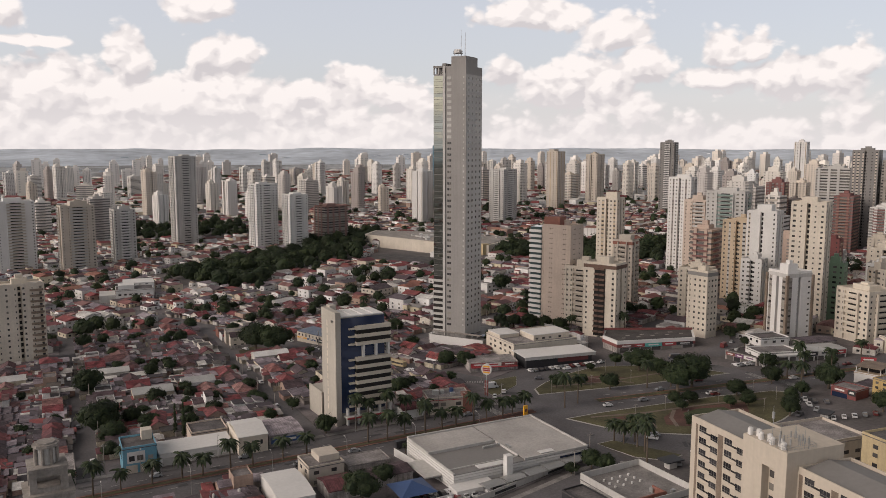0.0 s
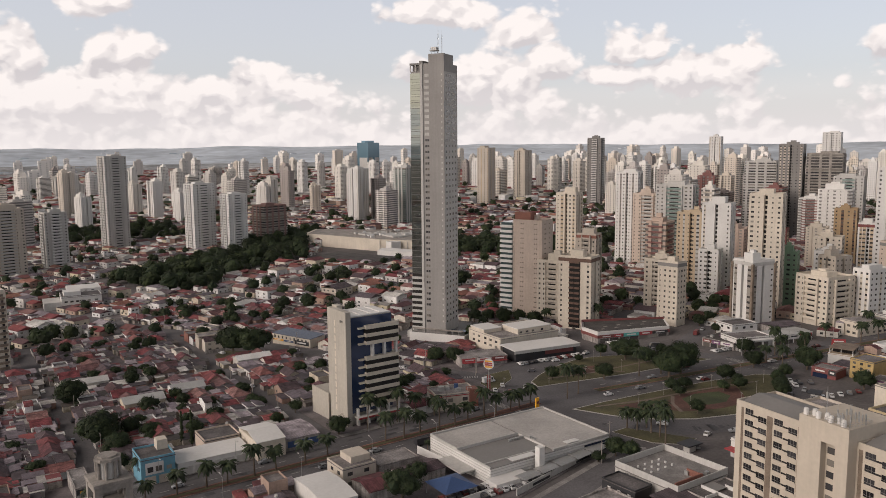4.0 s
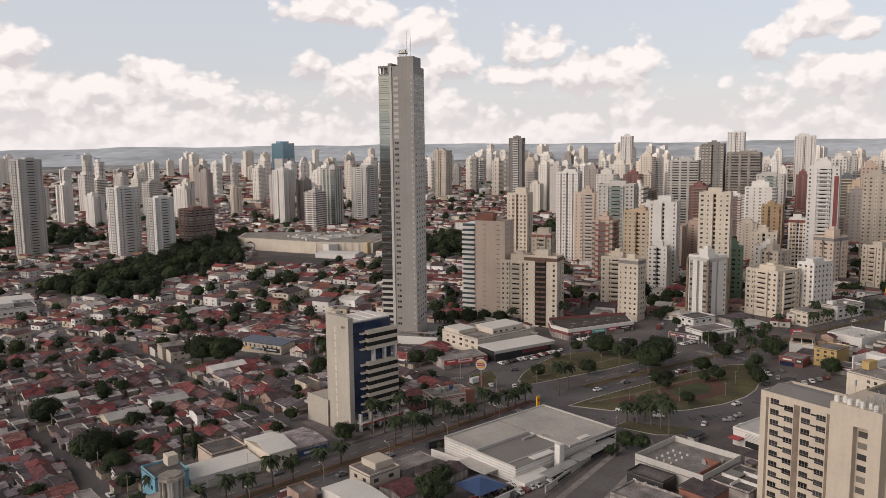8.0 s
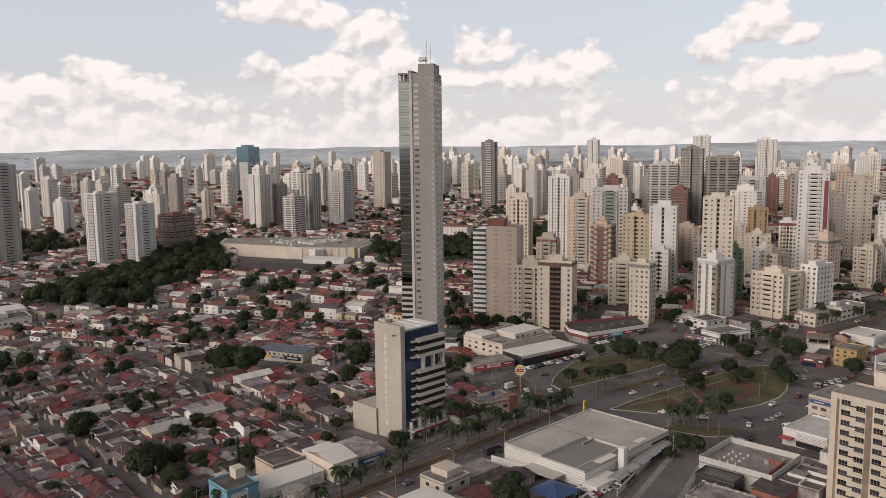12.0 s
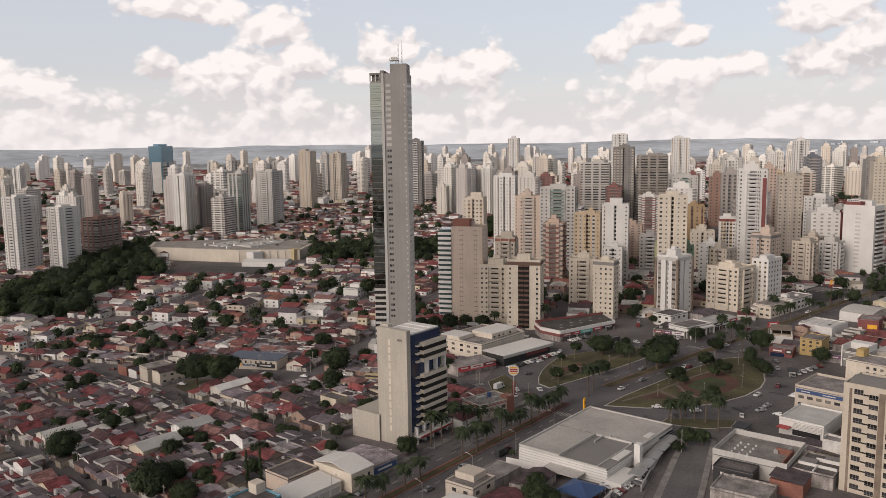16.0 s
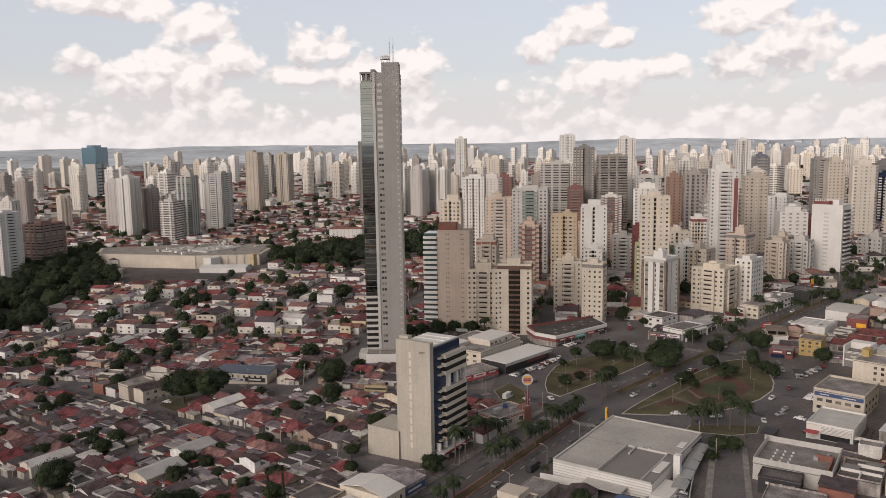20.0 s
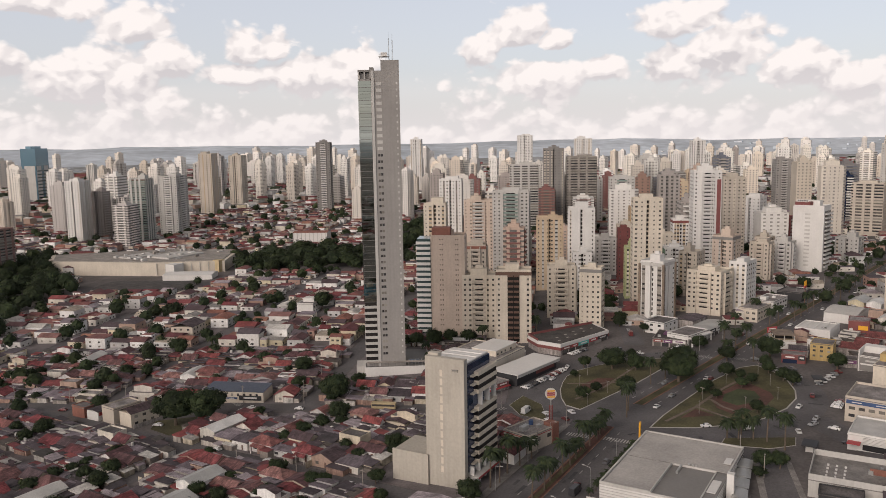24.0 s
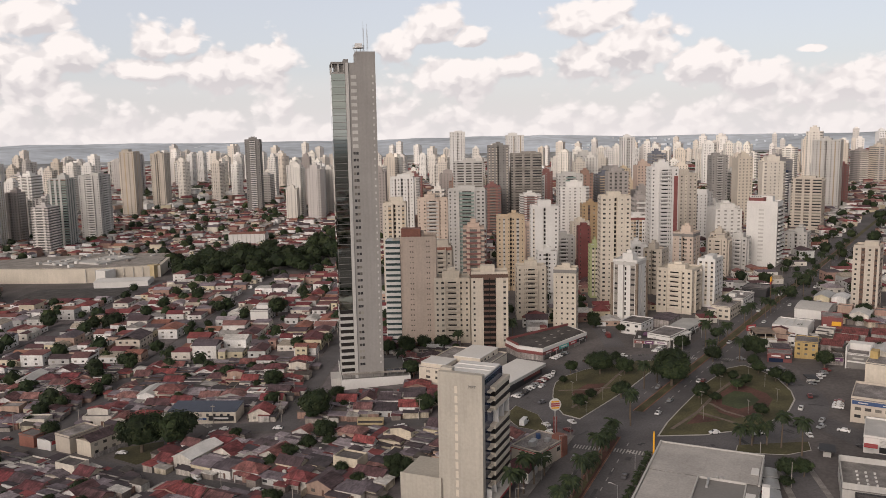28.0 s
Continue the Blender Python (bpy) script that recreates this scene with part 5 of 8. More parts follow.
for cx, hw in ((2.2, 0.4), (11.2, 0.9), (20.6, 0.7), (46.1, 0.9), (55.6, 0.9), (37.0, 0.5)):
    st = Shape()
    st.box(cx - hw, cx + hw, -0.05, 0.1, -1, 33.6)
    part("wall_strip", st, m_stripe, cream, "dark brown tiled strip")
bnd = Shape()
bnd.box(5.85, 7.45, -0.045, 0.08, -0.15, 0.3)
bnd = bnd.mesh("window_band", m_dark)
for i in range(11):
    for x in (0, 9.5, 34.8, 44.3):
        part("window_band", bnd, None, cream, m=pose(x, 0, 1.62 + i * 3.05))
led = Shape()
led.box(3.0, 9.9, -0.14, 0.08, 0, 0.3)
led2 = led.mesh("ledge", m_cream_dull)
for i in range(11):
    for x in (0, 9.5, 34.8, 44.3):
        part("ledge", led2, None, cream, m=pose(x, 0, 0.35 + i * 3.05))
for x0, x1 in ((0, 22.3), (36.2, 64)):
    rf = Shape()
    rf.gable(x0 + 0.6, x1 - 0.6, 0.8, 14.4, 34.6, 1.4)
    part("roof", rf, m_dgrey, cream, "grey corrugated metal roof")
    pr = Shape()
    pr.box(x0, x1, 0, 0.3, 34.2, 35.2)
    pr.box(x0, x1, 14.7, 15, 34.2, 35.2)
    pr.box(x0, x0 + 0.3, 0.3, 14.7, 34.2, 35.2)
    part("parapet", pr, m_cream_dull, cream)
rng = random.Random(5)
for k in range(22):
    an = Shape()
    x, y = (23.6 + k * 1.7, -2.2 + (k % 2)) if k < 7 else (rng.uniform(30, 35.6), rng.uniform(-2.8, 4))
    if k < 7:
        an.tube(x, y, 38.5, 40.0, 0.62, 12)
        an.tube(x, y, 40.0, 40.15, 0.4, 12)
        part("water_tank", an, m_white, cream, "white plastic water tank")
    else:
        an.rod((x, y, 38.5), (x, y, 38.5 + rng.uniform(2.2, 4.4)), 0.05, 6)
        an.box(x - 0.16, x + 0.16, y - 0.1, y + 0.1, 39.6, 41.1)
        part("antenna", an, m_steel, cream)

rail = Shape()
for x0, y0, x1, y1 in ((29.5, -3.0, 35.8, -3.0), (35.8, -3.0, 35.8, 5.0), (29.5, -3.0, 29.5, 5.0), (29.5, 5.0, 35.8, 5.0)):
    for z in (39.0, 39.6):
        rail.rod((x0, y0, z), (x1, y1, z), 0.04, 5)
    for k in range(5):
        x, y = x0 + (x1 - x0) * k / 4, y0 + (y1 - y0) * k / 4
        rail.rod((x, y, 38.5), (x, y, 39.6), 0.04, 5)
part("roof_rail", rail, m_steel, cream)
mast = Shape()
mast.rod((26, 2, 38.5), (26, 2, 45.5), 0.09, 6, r1=0.04)
mast.box(25.75, 26.25, 1.8, 2.2, 42.5, 44.0)
part("antenna_mast", mast, m_steel, cream)

# ---------------------------------------------------------------- low buildings round the plaza and along the avenue
def signs(parent, rows):
    """Shop signs: plain coloured boards with pale bars for the writing; x0, x1, y, z0, z1, colour, bar colour."""
    for x0, x1, y, z0, z1, m, mb in rows:
        b = Shape()
        b.box(x0, x1, y - 0.18, y - 0.02, z0, z1)
        o = part("shop_sign", b, m, parent)
        if mb:
            b = Shape()
            k = (x1 - x0)
            b.box(x0 + k * 0.2, x1 - k * 0.2, y - 0.24, y - 0.19, z0 + (z1 - z0) * 0.35, z1 - (z1 - z0) * 0.3)
            part("sign_bar", b, mb, o)


def hall(name, x, y, rot, w, d, h, wall, roofm, label, category, rise=0.8, kind="gable", parapet=0.0, over=0.2):
    """A low shop, store or shed: walls, roof, optional parapet. Origin at the front left corner, front towards local -y."""
    g = Shape()
    g.box(0, w, 0, d, -2.5, h)
    ob = thing(name, at(x, y, rot), label, category, data=g.mesh(name, wall))
    c, s = math.cos(radians(rot)), math.sin(radians(rot))
    keep_clear(x + c * w / 2 - s * d / 2, y + s * w / 2 + c * d / 2, rot, w, d, 0.8)
    r = Shape()
    if kind == "gable":
        r.gable(-over, w + over, -over, d + over, h + 0.12, rise)
    elif kind == "vault":
        r.vault(-over, w + over, -over, d + over, h + 0.02, rise)
    elif kind == "shed":
        r.shed(-over, w + over, -over, d + over, h + 0.12, rise)
    else:
        r.box(-over, w + over, -over, d + over, h + 0.01, h + 0.25)
    part("roof", r, roofm, ob)
    if parapet:
        p = Shape()
        p.ring(-0.05, w + 0.05, -0.05, d + 0.05, h - 0.3, h + parapet)
        part("parapet", p, wall, ob)
    return ob


def wins(ob, xs, zs, ww=1.4, wh=1.2, y=0.0, m=None):
    me = pane_mesh(ww, wh, m)
    for z in zs:
        for x in xs:
            part("window", me, None, ob, m=pose(x, y, z))


def side_wins(ob, ys, zs, ww=1.4, wh=1.2, x=0.0, m=None):
    me = pane_mesh(ww, wh, m)
    for z in zs:
        for y in ys:
            part("window", me, None, ob, m=pose(x, y, z, 0, 0, -90))


# white store with a stepped metal roof
st = hall("store", 110.5, 212.0, 0.5, 51.5, 35.0, 6.3, m_white, m_dgrey, "large white store with a pale stepped metal roof", "store", rise=0.3, kind="flat", over=0.0)
st.matrix_basis = at(110.5, 212.0, 0.5, -1.1)
for k in range(6):      # pale roof sheets: a broad rear half, two front bays on two levels
    y0 = 0.7 + k * 5.62
    r = Shape()
    r.shed(26.2, 50.8, y0, y0 + 5.58, 7.0 + 0.05 * (k % 2), 0.12)
    part("roof_sheet", r, m_store_roof, st, "pale ribbed roof sheet")
for k in range(3):
    r = Shape()
    r.shed(0.5, 25.7, 18.9 + k * 5.12, 23.97 + k * 5.12, 7.0, 0.12)
    part("roof_sheet", r, m_store_roof, st, "pale ribbed roof sheet")
    r = Shape()
    r.shed(0.5, 25.7, 4.3 + k * 4.66, 8.92 + k * 4.66, 6.45, 0.08)
    part("roof_sheet", r, m_store_roof, st, "pale ribbed roof sheet")
boxes("roof_step", [(0.45, 25.8, 18.42, 18.8, 6.3, 7.5), (25.8, 26.1, 4.0, 18.8, 6.3, 7.3), (0.45, 25.8, 3.8, 4.2, 6.3, 6.9), (0, 51.5, 34.4, 35.0, 6.3, 7.6), (50.9, 51.5, 0, 34.4, 6.3, 7.5), (-0.02, 0.45, 18.4, 34.4, 6.3, 7.4), (-0.02, 0.45, 0.4, 18.4, 6.3, 6.9), (26.1, 50.9, 0, 0.5, 6.3, 7.3)], m_lgrey, st)
# strip at the foot of the step, coloured dark for the shade there
boxes("gutter", [(0.5, 25.6, 18.0, 18.4, 6.36, 6.5)], m_dark_roof, st, "roof gutter strip with its shade painted dark")
boxes("skylight", [(9.5, 19.5, 0.8, 3.6, 6.4, 6.75), (33.0, 38.5, 0.9, 3.2, 7.3, 7.5)], m_white, st, "white skylight strip")
for k in range(9):
    boxes("vent", [(19.2 + k * 0.78, 19.7 + k * 0.78, 14.9 + 0.02 * k, 15.6 + 0.02 * k, 6.5, 7.3)], m_steel, st)
for k in range(3):
    boxes("vent", [(26.6, 27.2, 10.4 + k * 1.1, 11.1 + k * 1.1, 7.1, 7.7)], m_steel, st)
for k in range(6):
    boxes("wall_rib", [(-0.12, 0, 0, 35, 0.8 + k * 0.95, 1.0 + k * 0.95), (0, 51.5, -0.12, 0, 0.8 + k * 0.95, 1.0 + k * 0.95)], m_lgrey, st)
boxes("annex", [(-2, 12, -6, -0.2, -2, 3.9)], m_white, st)
boxes("awning", [(-6, -0.2, 8, 22, 3.4, 3.8)], m_lgrey, st)
boxes("totem", [(17.3, 19.5, -3.2, -1.0, -1, 10.6)], m_white, st)
wins(st, [0.5, 3.0, 8.5], [1.0], 1.0, 1.1, y=-6.0)
gl = Shape()
gl.box(40, 51.55, -0.1, 0.1, 0.4, 5.6)
gl.box(51.4, 51.6, 0.2, 8, 0.4, 5.6)
part("shop_window", gl, m_navy, st)
tot = thing("totem_sign", at(160.5, 249.5, 8), "amber orange totem sign at the store corner", "sign")
boxes("pillar", [(-0.9, 0.9, -0.3, 0.3, -0.5, 9.6)], m_amber, tot)
b = Shape()
b.tube(0, 0, 0, 0.1, 0.6, 14)
part("emblem", b, m_maroon, tot, m=pose(0, -0.32, 7.8, 90, 0, 0))
fw = thing("banner_fence", at(112, 200.5, 14), "grey fence with a dark advertising banner", "fence")
boxes("fence_panel", [(k * 6.0, k * 6.0 + 5.8, 0, 0.25, -0.8, 2.4) for k in range(9)], m_lgrey, fw)
boxes("banner_bar", [(8, 17, -0.06, 0, 0.7, 1.5), (32, 41, -0.06, 0, 0.7, 1.5)], m_black, fw)
for k in range(5):
    c = thing("shade_canopy", at(121 + k * 8.2, 206.3 + k * 1.0, 8), "grey fabric car shade on thin posts", "canopy", "car park shades")
    b = Shape()
    b.vault(-3.8, 3.8, -2.4, 2.4, 2.6, 0.45, 6)
    part("shade", b, m_steel, c)
    for px in (-3.4, 3.4):
        b = Shape()
        b.tube(px, 0, -0.5, 2.7, 0.08, 6)
        part("post", b, m_steel, c)
bc = thing("blue_canopy", at(97, 214, 0), "blue pyramid canopy over parked cars", "canopy")
b = Shape()
b.add([(-6, -6, 3.6), (6, -6, 3.6), (6, 6, 3.6), (-6, 6, 3.6), (0, 0, 6.0)], [(0, 1, 4), (1, 2, 4), (2, 3, 4), (3, 0, 4), (3, 2, 1, 0)])
part("roof", b, m_blue, bc)
for px in (-5.6, 5.6):
    for py in (-5.6, 5.6):
        b = Shape()
        b.tube(px, py, -0.8, 3.7, 0.12, 8)
        part("post", b, m_steel, bc)
keep_clear(97, 214, 0, 14, 14, 1)
keep_clear(136, 205, 8, 60, 16, 1)
wl = thing("yard_wall", at(88, 205.5, 4), "long white yard wall beside the street", "wall")
boxes("wall_panel", [(k * 5.0, k * 5.0 + 4.97, 0, 0.25, -1.0, 2.3) for k in range(4)], m_white, wl)
wl = thing("yard_wall", at(106.5, 250, -82), "long white yard wall beside the store", "wall")
boxes("wall_panel", [(k * 5.0, k * 5.0 + 4.97, 0, 0.25, -1.0, 3.0) for k in range(8)], m_white, wl)

ws = hall("warehouse", 58.0, 222.0, 0, 11, 22, 5.0, m_white, m_white, "white shed with a smooth white roof", "shed", 1.0, "vault")
vh = hall("villa", 72, 238, 2, 12, 11, 6.4, m_beige, m_slab, "beige two-storey house with flat terraces", "house", kind="flat", parapet=0.8)
wins(vh, [2.5, 8.5], [1.0, 4.2], 1.8, 1.2)
side_wins(vh, [3, 7.5], [1.0, 4.2], 1.6, 1.2)
boxes("upper_storey", [(4.5, 11.5, 3, 10.5, 6.3, 8.8)], m_beige, vh)
hall("outbuilding", 86, 240, 0, 15, 9.5, 3.6, m_yard, m_slab, "low grey outbuilding with a worn flat roof", "shed", kind="flat", parapet=0.5)
hall("garage", 74, 224, 0, 10, 12, 3.4, m_yard, m_clay, "low garage under a clay tile roof", "garage", 1.4)
hall("garage", 88.5, 226.5, 3, 15, 9, 3.4, m_yard, m_clay, "low garage with a rusty clay roof", "garage", 1.2)

# north side of the avenue
aq = hall("corner_shop", 20.5, 282.0, 0, 11, 12, 8.6, m_aqua, m_slab, "aqua-blue two-storey corner building", "shop", kind="flat", parapet=0.9)
wins(aq, [9], [4.4], 1.7, 1.3)
side_wins(aq, [3, 8.5], [4.4], 1.6, 1.3)
boxes("stair_tower", [(7, 10.5, 7, 11, 8.6, 12.2)], m_cream, aq)
boxes("white_bay", [(1.4, 7.2, -0.16, 0.04, 3.6, 7.6)], m_white, aq)
boxes("bay_window", [(2.0, 3.8, -0.24, -0.17, 4.4, 6.2), (4.6, 6.6, -0.24, -0.17, 4.4, 6.2)], m_pane, aq)
boxes("shutter", [(1, 4.6, -0.1, 0.05, 0.1, 2.9), (5.6, 10, -0.1, 0.05, 0.1, 2.9)], m_beige, aq)
lg = hall("shop_row", 32.5, 283.0, 0, 25, 11, 4.6, m_white, m_white, "long low shop row with a white roof", "shop", 0.6, "shed")
boxes("shutter", [(1 + k * 4.8, 5 + k * 4.8, -0.1, 0.05, 0.1, 3.0) for k in range(5)], m_lgrey, lg)
pk = hall("shop", 45.5, 296.0, 0, 13, 12, 5.4, m_pink, m_slab, "pink-walled shop with a dark flat roof", "shop", kind="flat", parapet=0.8)
wh = hall("warehouse", 59.0, 279.5, 0, 10.5, 19, 6.6, m_cream, m_white, "cream warehouse under a white arched roof", "warehouse", 1.8)
wins(wh, [2.2, 5.2, 8.2], [3.2], 0.9, 1.6)
gr = hall("garage", 70.5, 281.5, 0, 13, 18, 4.6, m_yard, m_fibre, "dark-roofed garage with a blue banner", "garage", 0.9)
signs(gr, [(0.6, 12.4, -0.03, 1.4, 3.6, m_blue, m_white)])
sc = hall("corner_shop", 0.6, 281.5, 0, 5.2, 17, 4.6, m_yard, m_slab, "low corner shop with yellow, black and red signs", "shop", kind="flat", parapet=0.6)
signs(sc, [(0.2, 5.0, -0.06, 2.6, 4.4, m_black, m_amber)])
boxes("side_sign", [(5.24, 5.4, 0.3, 5.5, 2.6, 4.6)], m_red, sc)
# burger restaurant with its pylon
bk = hall("restaurant", 136.5, 284.5, -14, 18, 12, 6.6, m_beige, m_slab, "two-storey brown restaurant with roof machines", "restaurant", kind="flat", parapet=0.7)
wins(bk, [3.4, 6.2, 12.6], [3.6], 2.2, 1.5, m=m_pane)
side_wins(bk, [3, 7.5], [3.6], 2.0, 1.5)
boxes("red_stripe", [(-0.12, 18.12, -0.12, 12.12, 6.0, 6.3)], m_red, bk)
boxes("tower_wall", [(14.4, 18.3, -0.4, 4, -1, 8.2)], m_terra, bk)
boxes("roof_unit", [(3, 5.5, 5, 7, 6.8, 8.6), (6.5, 8, 6, 8, 6.8, 8.2), (10, 12, 3, 4.5, 6.8, 8.0)], m_steel, bk)
b = Shape()
b.tube(11.5, 8, 6.8, 8.6, 0.9, 12)
part("water_tank", b, m_blue, bk, "blue water tank")
hall("annex_house", 125.5, 285.0, 0, 10, 9, 3.8, m_white, m_clay, "small white house under a red clay roof", "house", 1.5)
py = thing("pylon_sign", at(165.6, 288.0, -55), "round burger sign on a tall pylon", "sign")
b = Shape()
b.tube(0, 0, -0.5, 12.2, 0.28, 10)
part("pole", b, m_steel, py)
b = Shape()
b.tube(0, 0, -0.35, 0.35, 2.35, 28)
d0 = part("disc", b, m_white, py, "white round sign disc", m=pose(0, 0, 14.4, 90, 0, 0))
for r0, z0, z1, mm in ((1.55, 0.95, 1.55, m_amber), (1.55, -1.55, -0.95, m_amber), (1.7, 0.1, 0.7, m_red), (1.7, -0.7, -0.1, m_red)):
    b = Shape()
    b.box(-r0, r0, z0, z1, 0.35, 0.42)
    part("emblem_bar", b, mm, d0)
boxes("price_board", [(-0.8, 0.8, -0.2, 0.2, 3.0 + k * 1.7, 4.5 + k * 1.7) for k in range(4)], m_maroon, py)
# low galleria with an overhanging roof
ga = hall("galleria", 209.0, 324.5, -8, 36, 13, 6.0, m_black, m_white, "dark-glazed showroom under a white overhanging roof", "shop", kind="flat", over=1.6)
boxes("fascia", [(-1.4, 37.4, -1.45, -1.2, 4.6, 6.0)], m_lgrey, ga)
boxes("panel", [(17, 34, -0.14, 0.02, 2.2, 5.4)], m_maroon, ga)
gb = hall("galleria_hall", 212.0, 341.0, -2, 38, 30, 8.2, m_cream, m_slab, "cream flat-roofed hall with stepped volumes", "hall", kind="flat", parapet=0.8)
boxes("upper_volume", [(14, 36, 4, 18, 8.2, 11.2), (0.5, 12, 16, 29, 8.2, 10.2)], m_cream, gb)
boxes("roof_deck", [(13.8, 36.2, 3.8, 18.2, 11.2, 11.5), (0.3, 12.2, 15.8, 29.2, 10.2, 10.5)], m_white, gb)
side_wins(gb, [4, 9, 14, 20, 25], [3.0, 5.8], 2.2, 1.2)
wins(gb, [16, 20, 24, 30], [8.9], 1.6, 1.0, y=4.0)
sr = hall("shop_row", 182.5, 333.5, -16, 24, 13, 4.4, m_yard, m_slab, "row of small shops with red signs", "shop", kind="flat", parapet=0.6)
signs(sr, [(0.4, 7.6, -0.03, 2.9, 4.6, m_red, m_white), (8, 15.5, -0.03, 2.9, 4.6, m_white, m_red), (16, 23.6, -0.03, 2.9, 4.6, m_maroon, m_white)])
boxes("awning", [(0.4, 23.6, -1.7, -0.2, 2.6, 2.8)], m_red, sr)
# red shopping strip on the corner
rm = thing("shopping_strip", at(266, 326, -15), "corner shopping strip with maroon fascia and dark roof", "shop")
poly = [(0, 0), (44, 0), (52, 17), (4, 26), (-2, 14)]
b = Shape()
b.prism(poly, -1.5, 3.0)
part("ground_floor", b, m_yard, rm)
b = Shape()
b.prism([(x + (x - 22) * 0.02, y + (y - 11) * 0.03) for x, y in poly], 3.0, 4.6)
part("fascia", b, m_maroon, rm, "maroon fascia band")
b = Shape()
b.prism([(x + (x - 22) * 0.012, y + (y - 11) * 0.02) for x, y in poly], 4.6, 6.4)
part("parapet_band", b, m_white, rm, "white parapet band")
b = Shape()
b.prism([(22 + (x - 22) * 0.965, 11 + (y - 11) * 0.93) for x, y in poly], 6.4, 6.46)
part("roof", b, m_dark_roof, rm)
for (x0, y0), (x1, y1) in ((poly[2], poly[3]), (poly[3], poly[4])):
    b = Shape()
    b.prism([(x0, y0), (x1, y1), (x1 - 0.5, y1 - 0.6), (x0 - 0.5, y0 - 0.6)], 6.4, 7.6)
    part("rear_parapet", b, m_maroon, rm, "maroon rear parapet")
for k in range(9):
    boxes("roof_patch", [(5 + k * 4.4, 7.2 + k * 4.4, 5 + (k * 5) % 9, 6.2 + (k * 5) % 9, 6.46, 6.5)], m_concrete, rm)
signs(rm, [(1, 9, -0.3, 2.9, 4.4, m_maroon, m_white), (9.6, 15, -0.3, 2.9, 4.4, m_red, m_white), (15.5, 25, -0.3, 2.7, 4.6, m_teal_sign, m_white), (25.5, 33, -0.3, 2.7, 4.6, m_red, m_white), (33.5, 43, -0.3, 2.9, 4.4, m_black, m_white)])
boxes("shop_window", [(1.5 + k * 6, 6.5 + k * 6, -0.12, 0.1, 0.1, 2.6) for k in range(7)], m_pane, rm)
keep_clear(290, 331, -15, 54, 34, 1)

# shops north of the eastern avenue
R2 = -10.6
s1 = hall("shop", 302.5, 287, -84, 18, 21, 4.0, m_yard, m_dark_roof, "low dark-roofed shop row with maroon and white signs", "shop", kind="flat", parapet=0.6)
signs(s1, [(0.5, 5.5, -0.06, 2.5, 3.9, m_maroon, m_white), (6, 10.5, -0.06, 2.4, 4.0, m_purple, m_white), (11, 17.6, -0.06, 2.6, 4.2, m_white, m_purple)])
boxes("shop_window", [(0.8 + k * 4.3, 4.3 + k * 4.3, -0.1, 0.05, 0.1, 2.3) for k in range(4)], m_pane, s1)
boxes("pink_roof", [(4, 16, 9, 16, 4.7, 4.95)], m_purple, s1, "faded pink roof sheet")
boxes("roof_unit", [(2, 3.6, 4, 5.4, 4.26, 5.4), (10, 11.2, 4, 5.2, 4.26, 5.2)], m_steel, s1)
s2 = hall("shop", 306, 268.5, -16, 21, 13, 5.6, m_white, m_slab, "white box-shaped shop with columns", "shop", kind="flat", parapet=0.8)
boxes("glass_front", [(1, 19, -0.1, 0.05, 0.3, 3.4)], m_pane, s2)
boxes("column", [(0.2 + k * 6.6, 0.9 + k * 6.6, -2.6, -1.9, -1, 4.6) for k in range(4)], m_white, s2)
boxes("canopy", [(0, 21, -2.8, -0.06, 4.6, 5.3)], m_white, s2)
side_wins(s2, [3, 9], [1.0], 3.0, 2.2)
s3 = hall("shop", 328, 262.5, R2, 26, 12, 4.8, m_white, m_metal_roof, "white shop row with black and red signs", "shop", 0.5)
signs(s3, [(1, 9, -0.06, 2.6, 4.6, m_black, m_white), (9.5, 17, -0.06, 2.8, 4.6, m_white, m_black), (17.5, 25.5, -0.06, 2.6, 4.6, m_red, m_white)])
boxes("shop_window", [(1 + k * 6.2, 6.4 + k * 6.2, -0.1, 0.05, 0.1, 2.3) for k in range(4)], m_pane, s3)
s4 = hall("house", 328, 288, -12, 17, 13, 6.2, m_white, m_slab, "white two-storey house with a flat roof", "house", kind="flat", parapet=0.8)
side_wins(s4, [3, 8], [1.2, 4.2], 1.8, 1.2)
wins(s4, [3, 8, 13], [1.2, 4.2], 1.8, 1.2)
hall("shop", 347, 276, R2, 19, 12, 4.4, m_yard, m_fibre, "low shop under grey sheets", "shop", 0.9)
keep_clear(326, 300, 24, 30, 22, 0)
yb = hall("office_house", 373.8, 245, R2, 22, 11.5, 7.6, m_cream, m_slab, "cream-yellow two-storey office house", "office", kind="flat", parapet=0.6)
wins(yb, [3, 7.5, 12, 16.5, 20], [1.4, 4.8], 1.9, 1.2)
side_wins(yb, [2.2, 5.8, 9.4], [1.4, 4.8], 1.9, 1.2)
wb2 = hall("office_house", 399, 240, R2, 25, 13, 7.4, m_white, m_slab, "white two-storey commercial house", "office", kind="flat", parapet=0.7)
wins(wb2, [3, 8, 13, 18, 22], [1.6, 4.8], 2.4, 1.2)
side_wins(wb2, [3, 7, 11], [1.6, 4.8], 2.0, 1.2)
boxes("roof_unit", [(4, 8, 6, 10, 7.65, 9.6), (14, 16, 4, 6, 7.65, 8.8)], m_white, wb2)
fd = hall("restaurant", 440, 229, R2, 18, 16, 5.5, m_black, m_slab, "dark fast-food restaurant with flat roof", "restaurant", kind="flat", parapet=0.8)
ar = thing("arch_sign", at(431, 226, R2), "tall pole sign with a yellow double arch", "sign")
b = Shape()
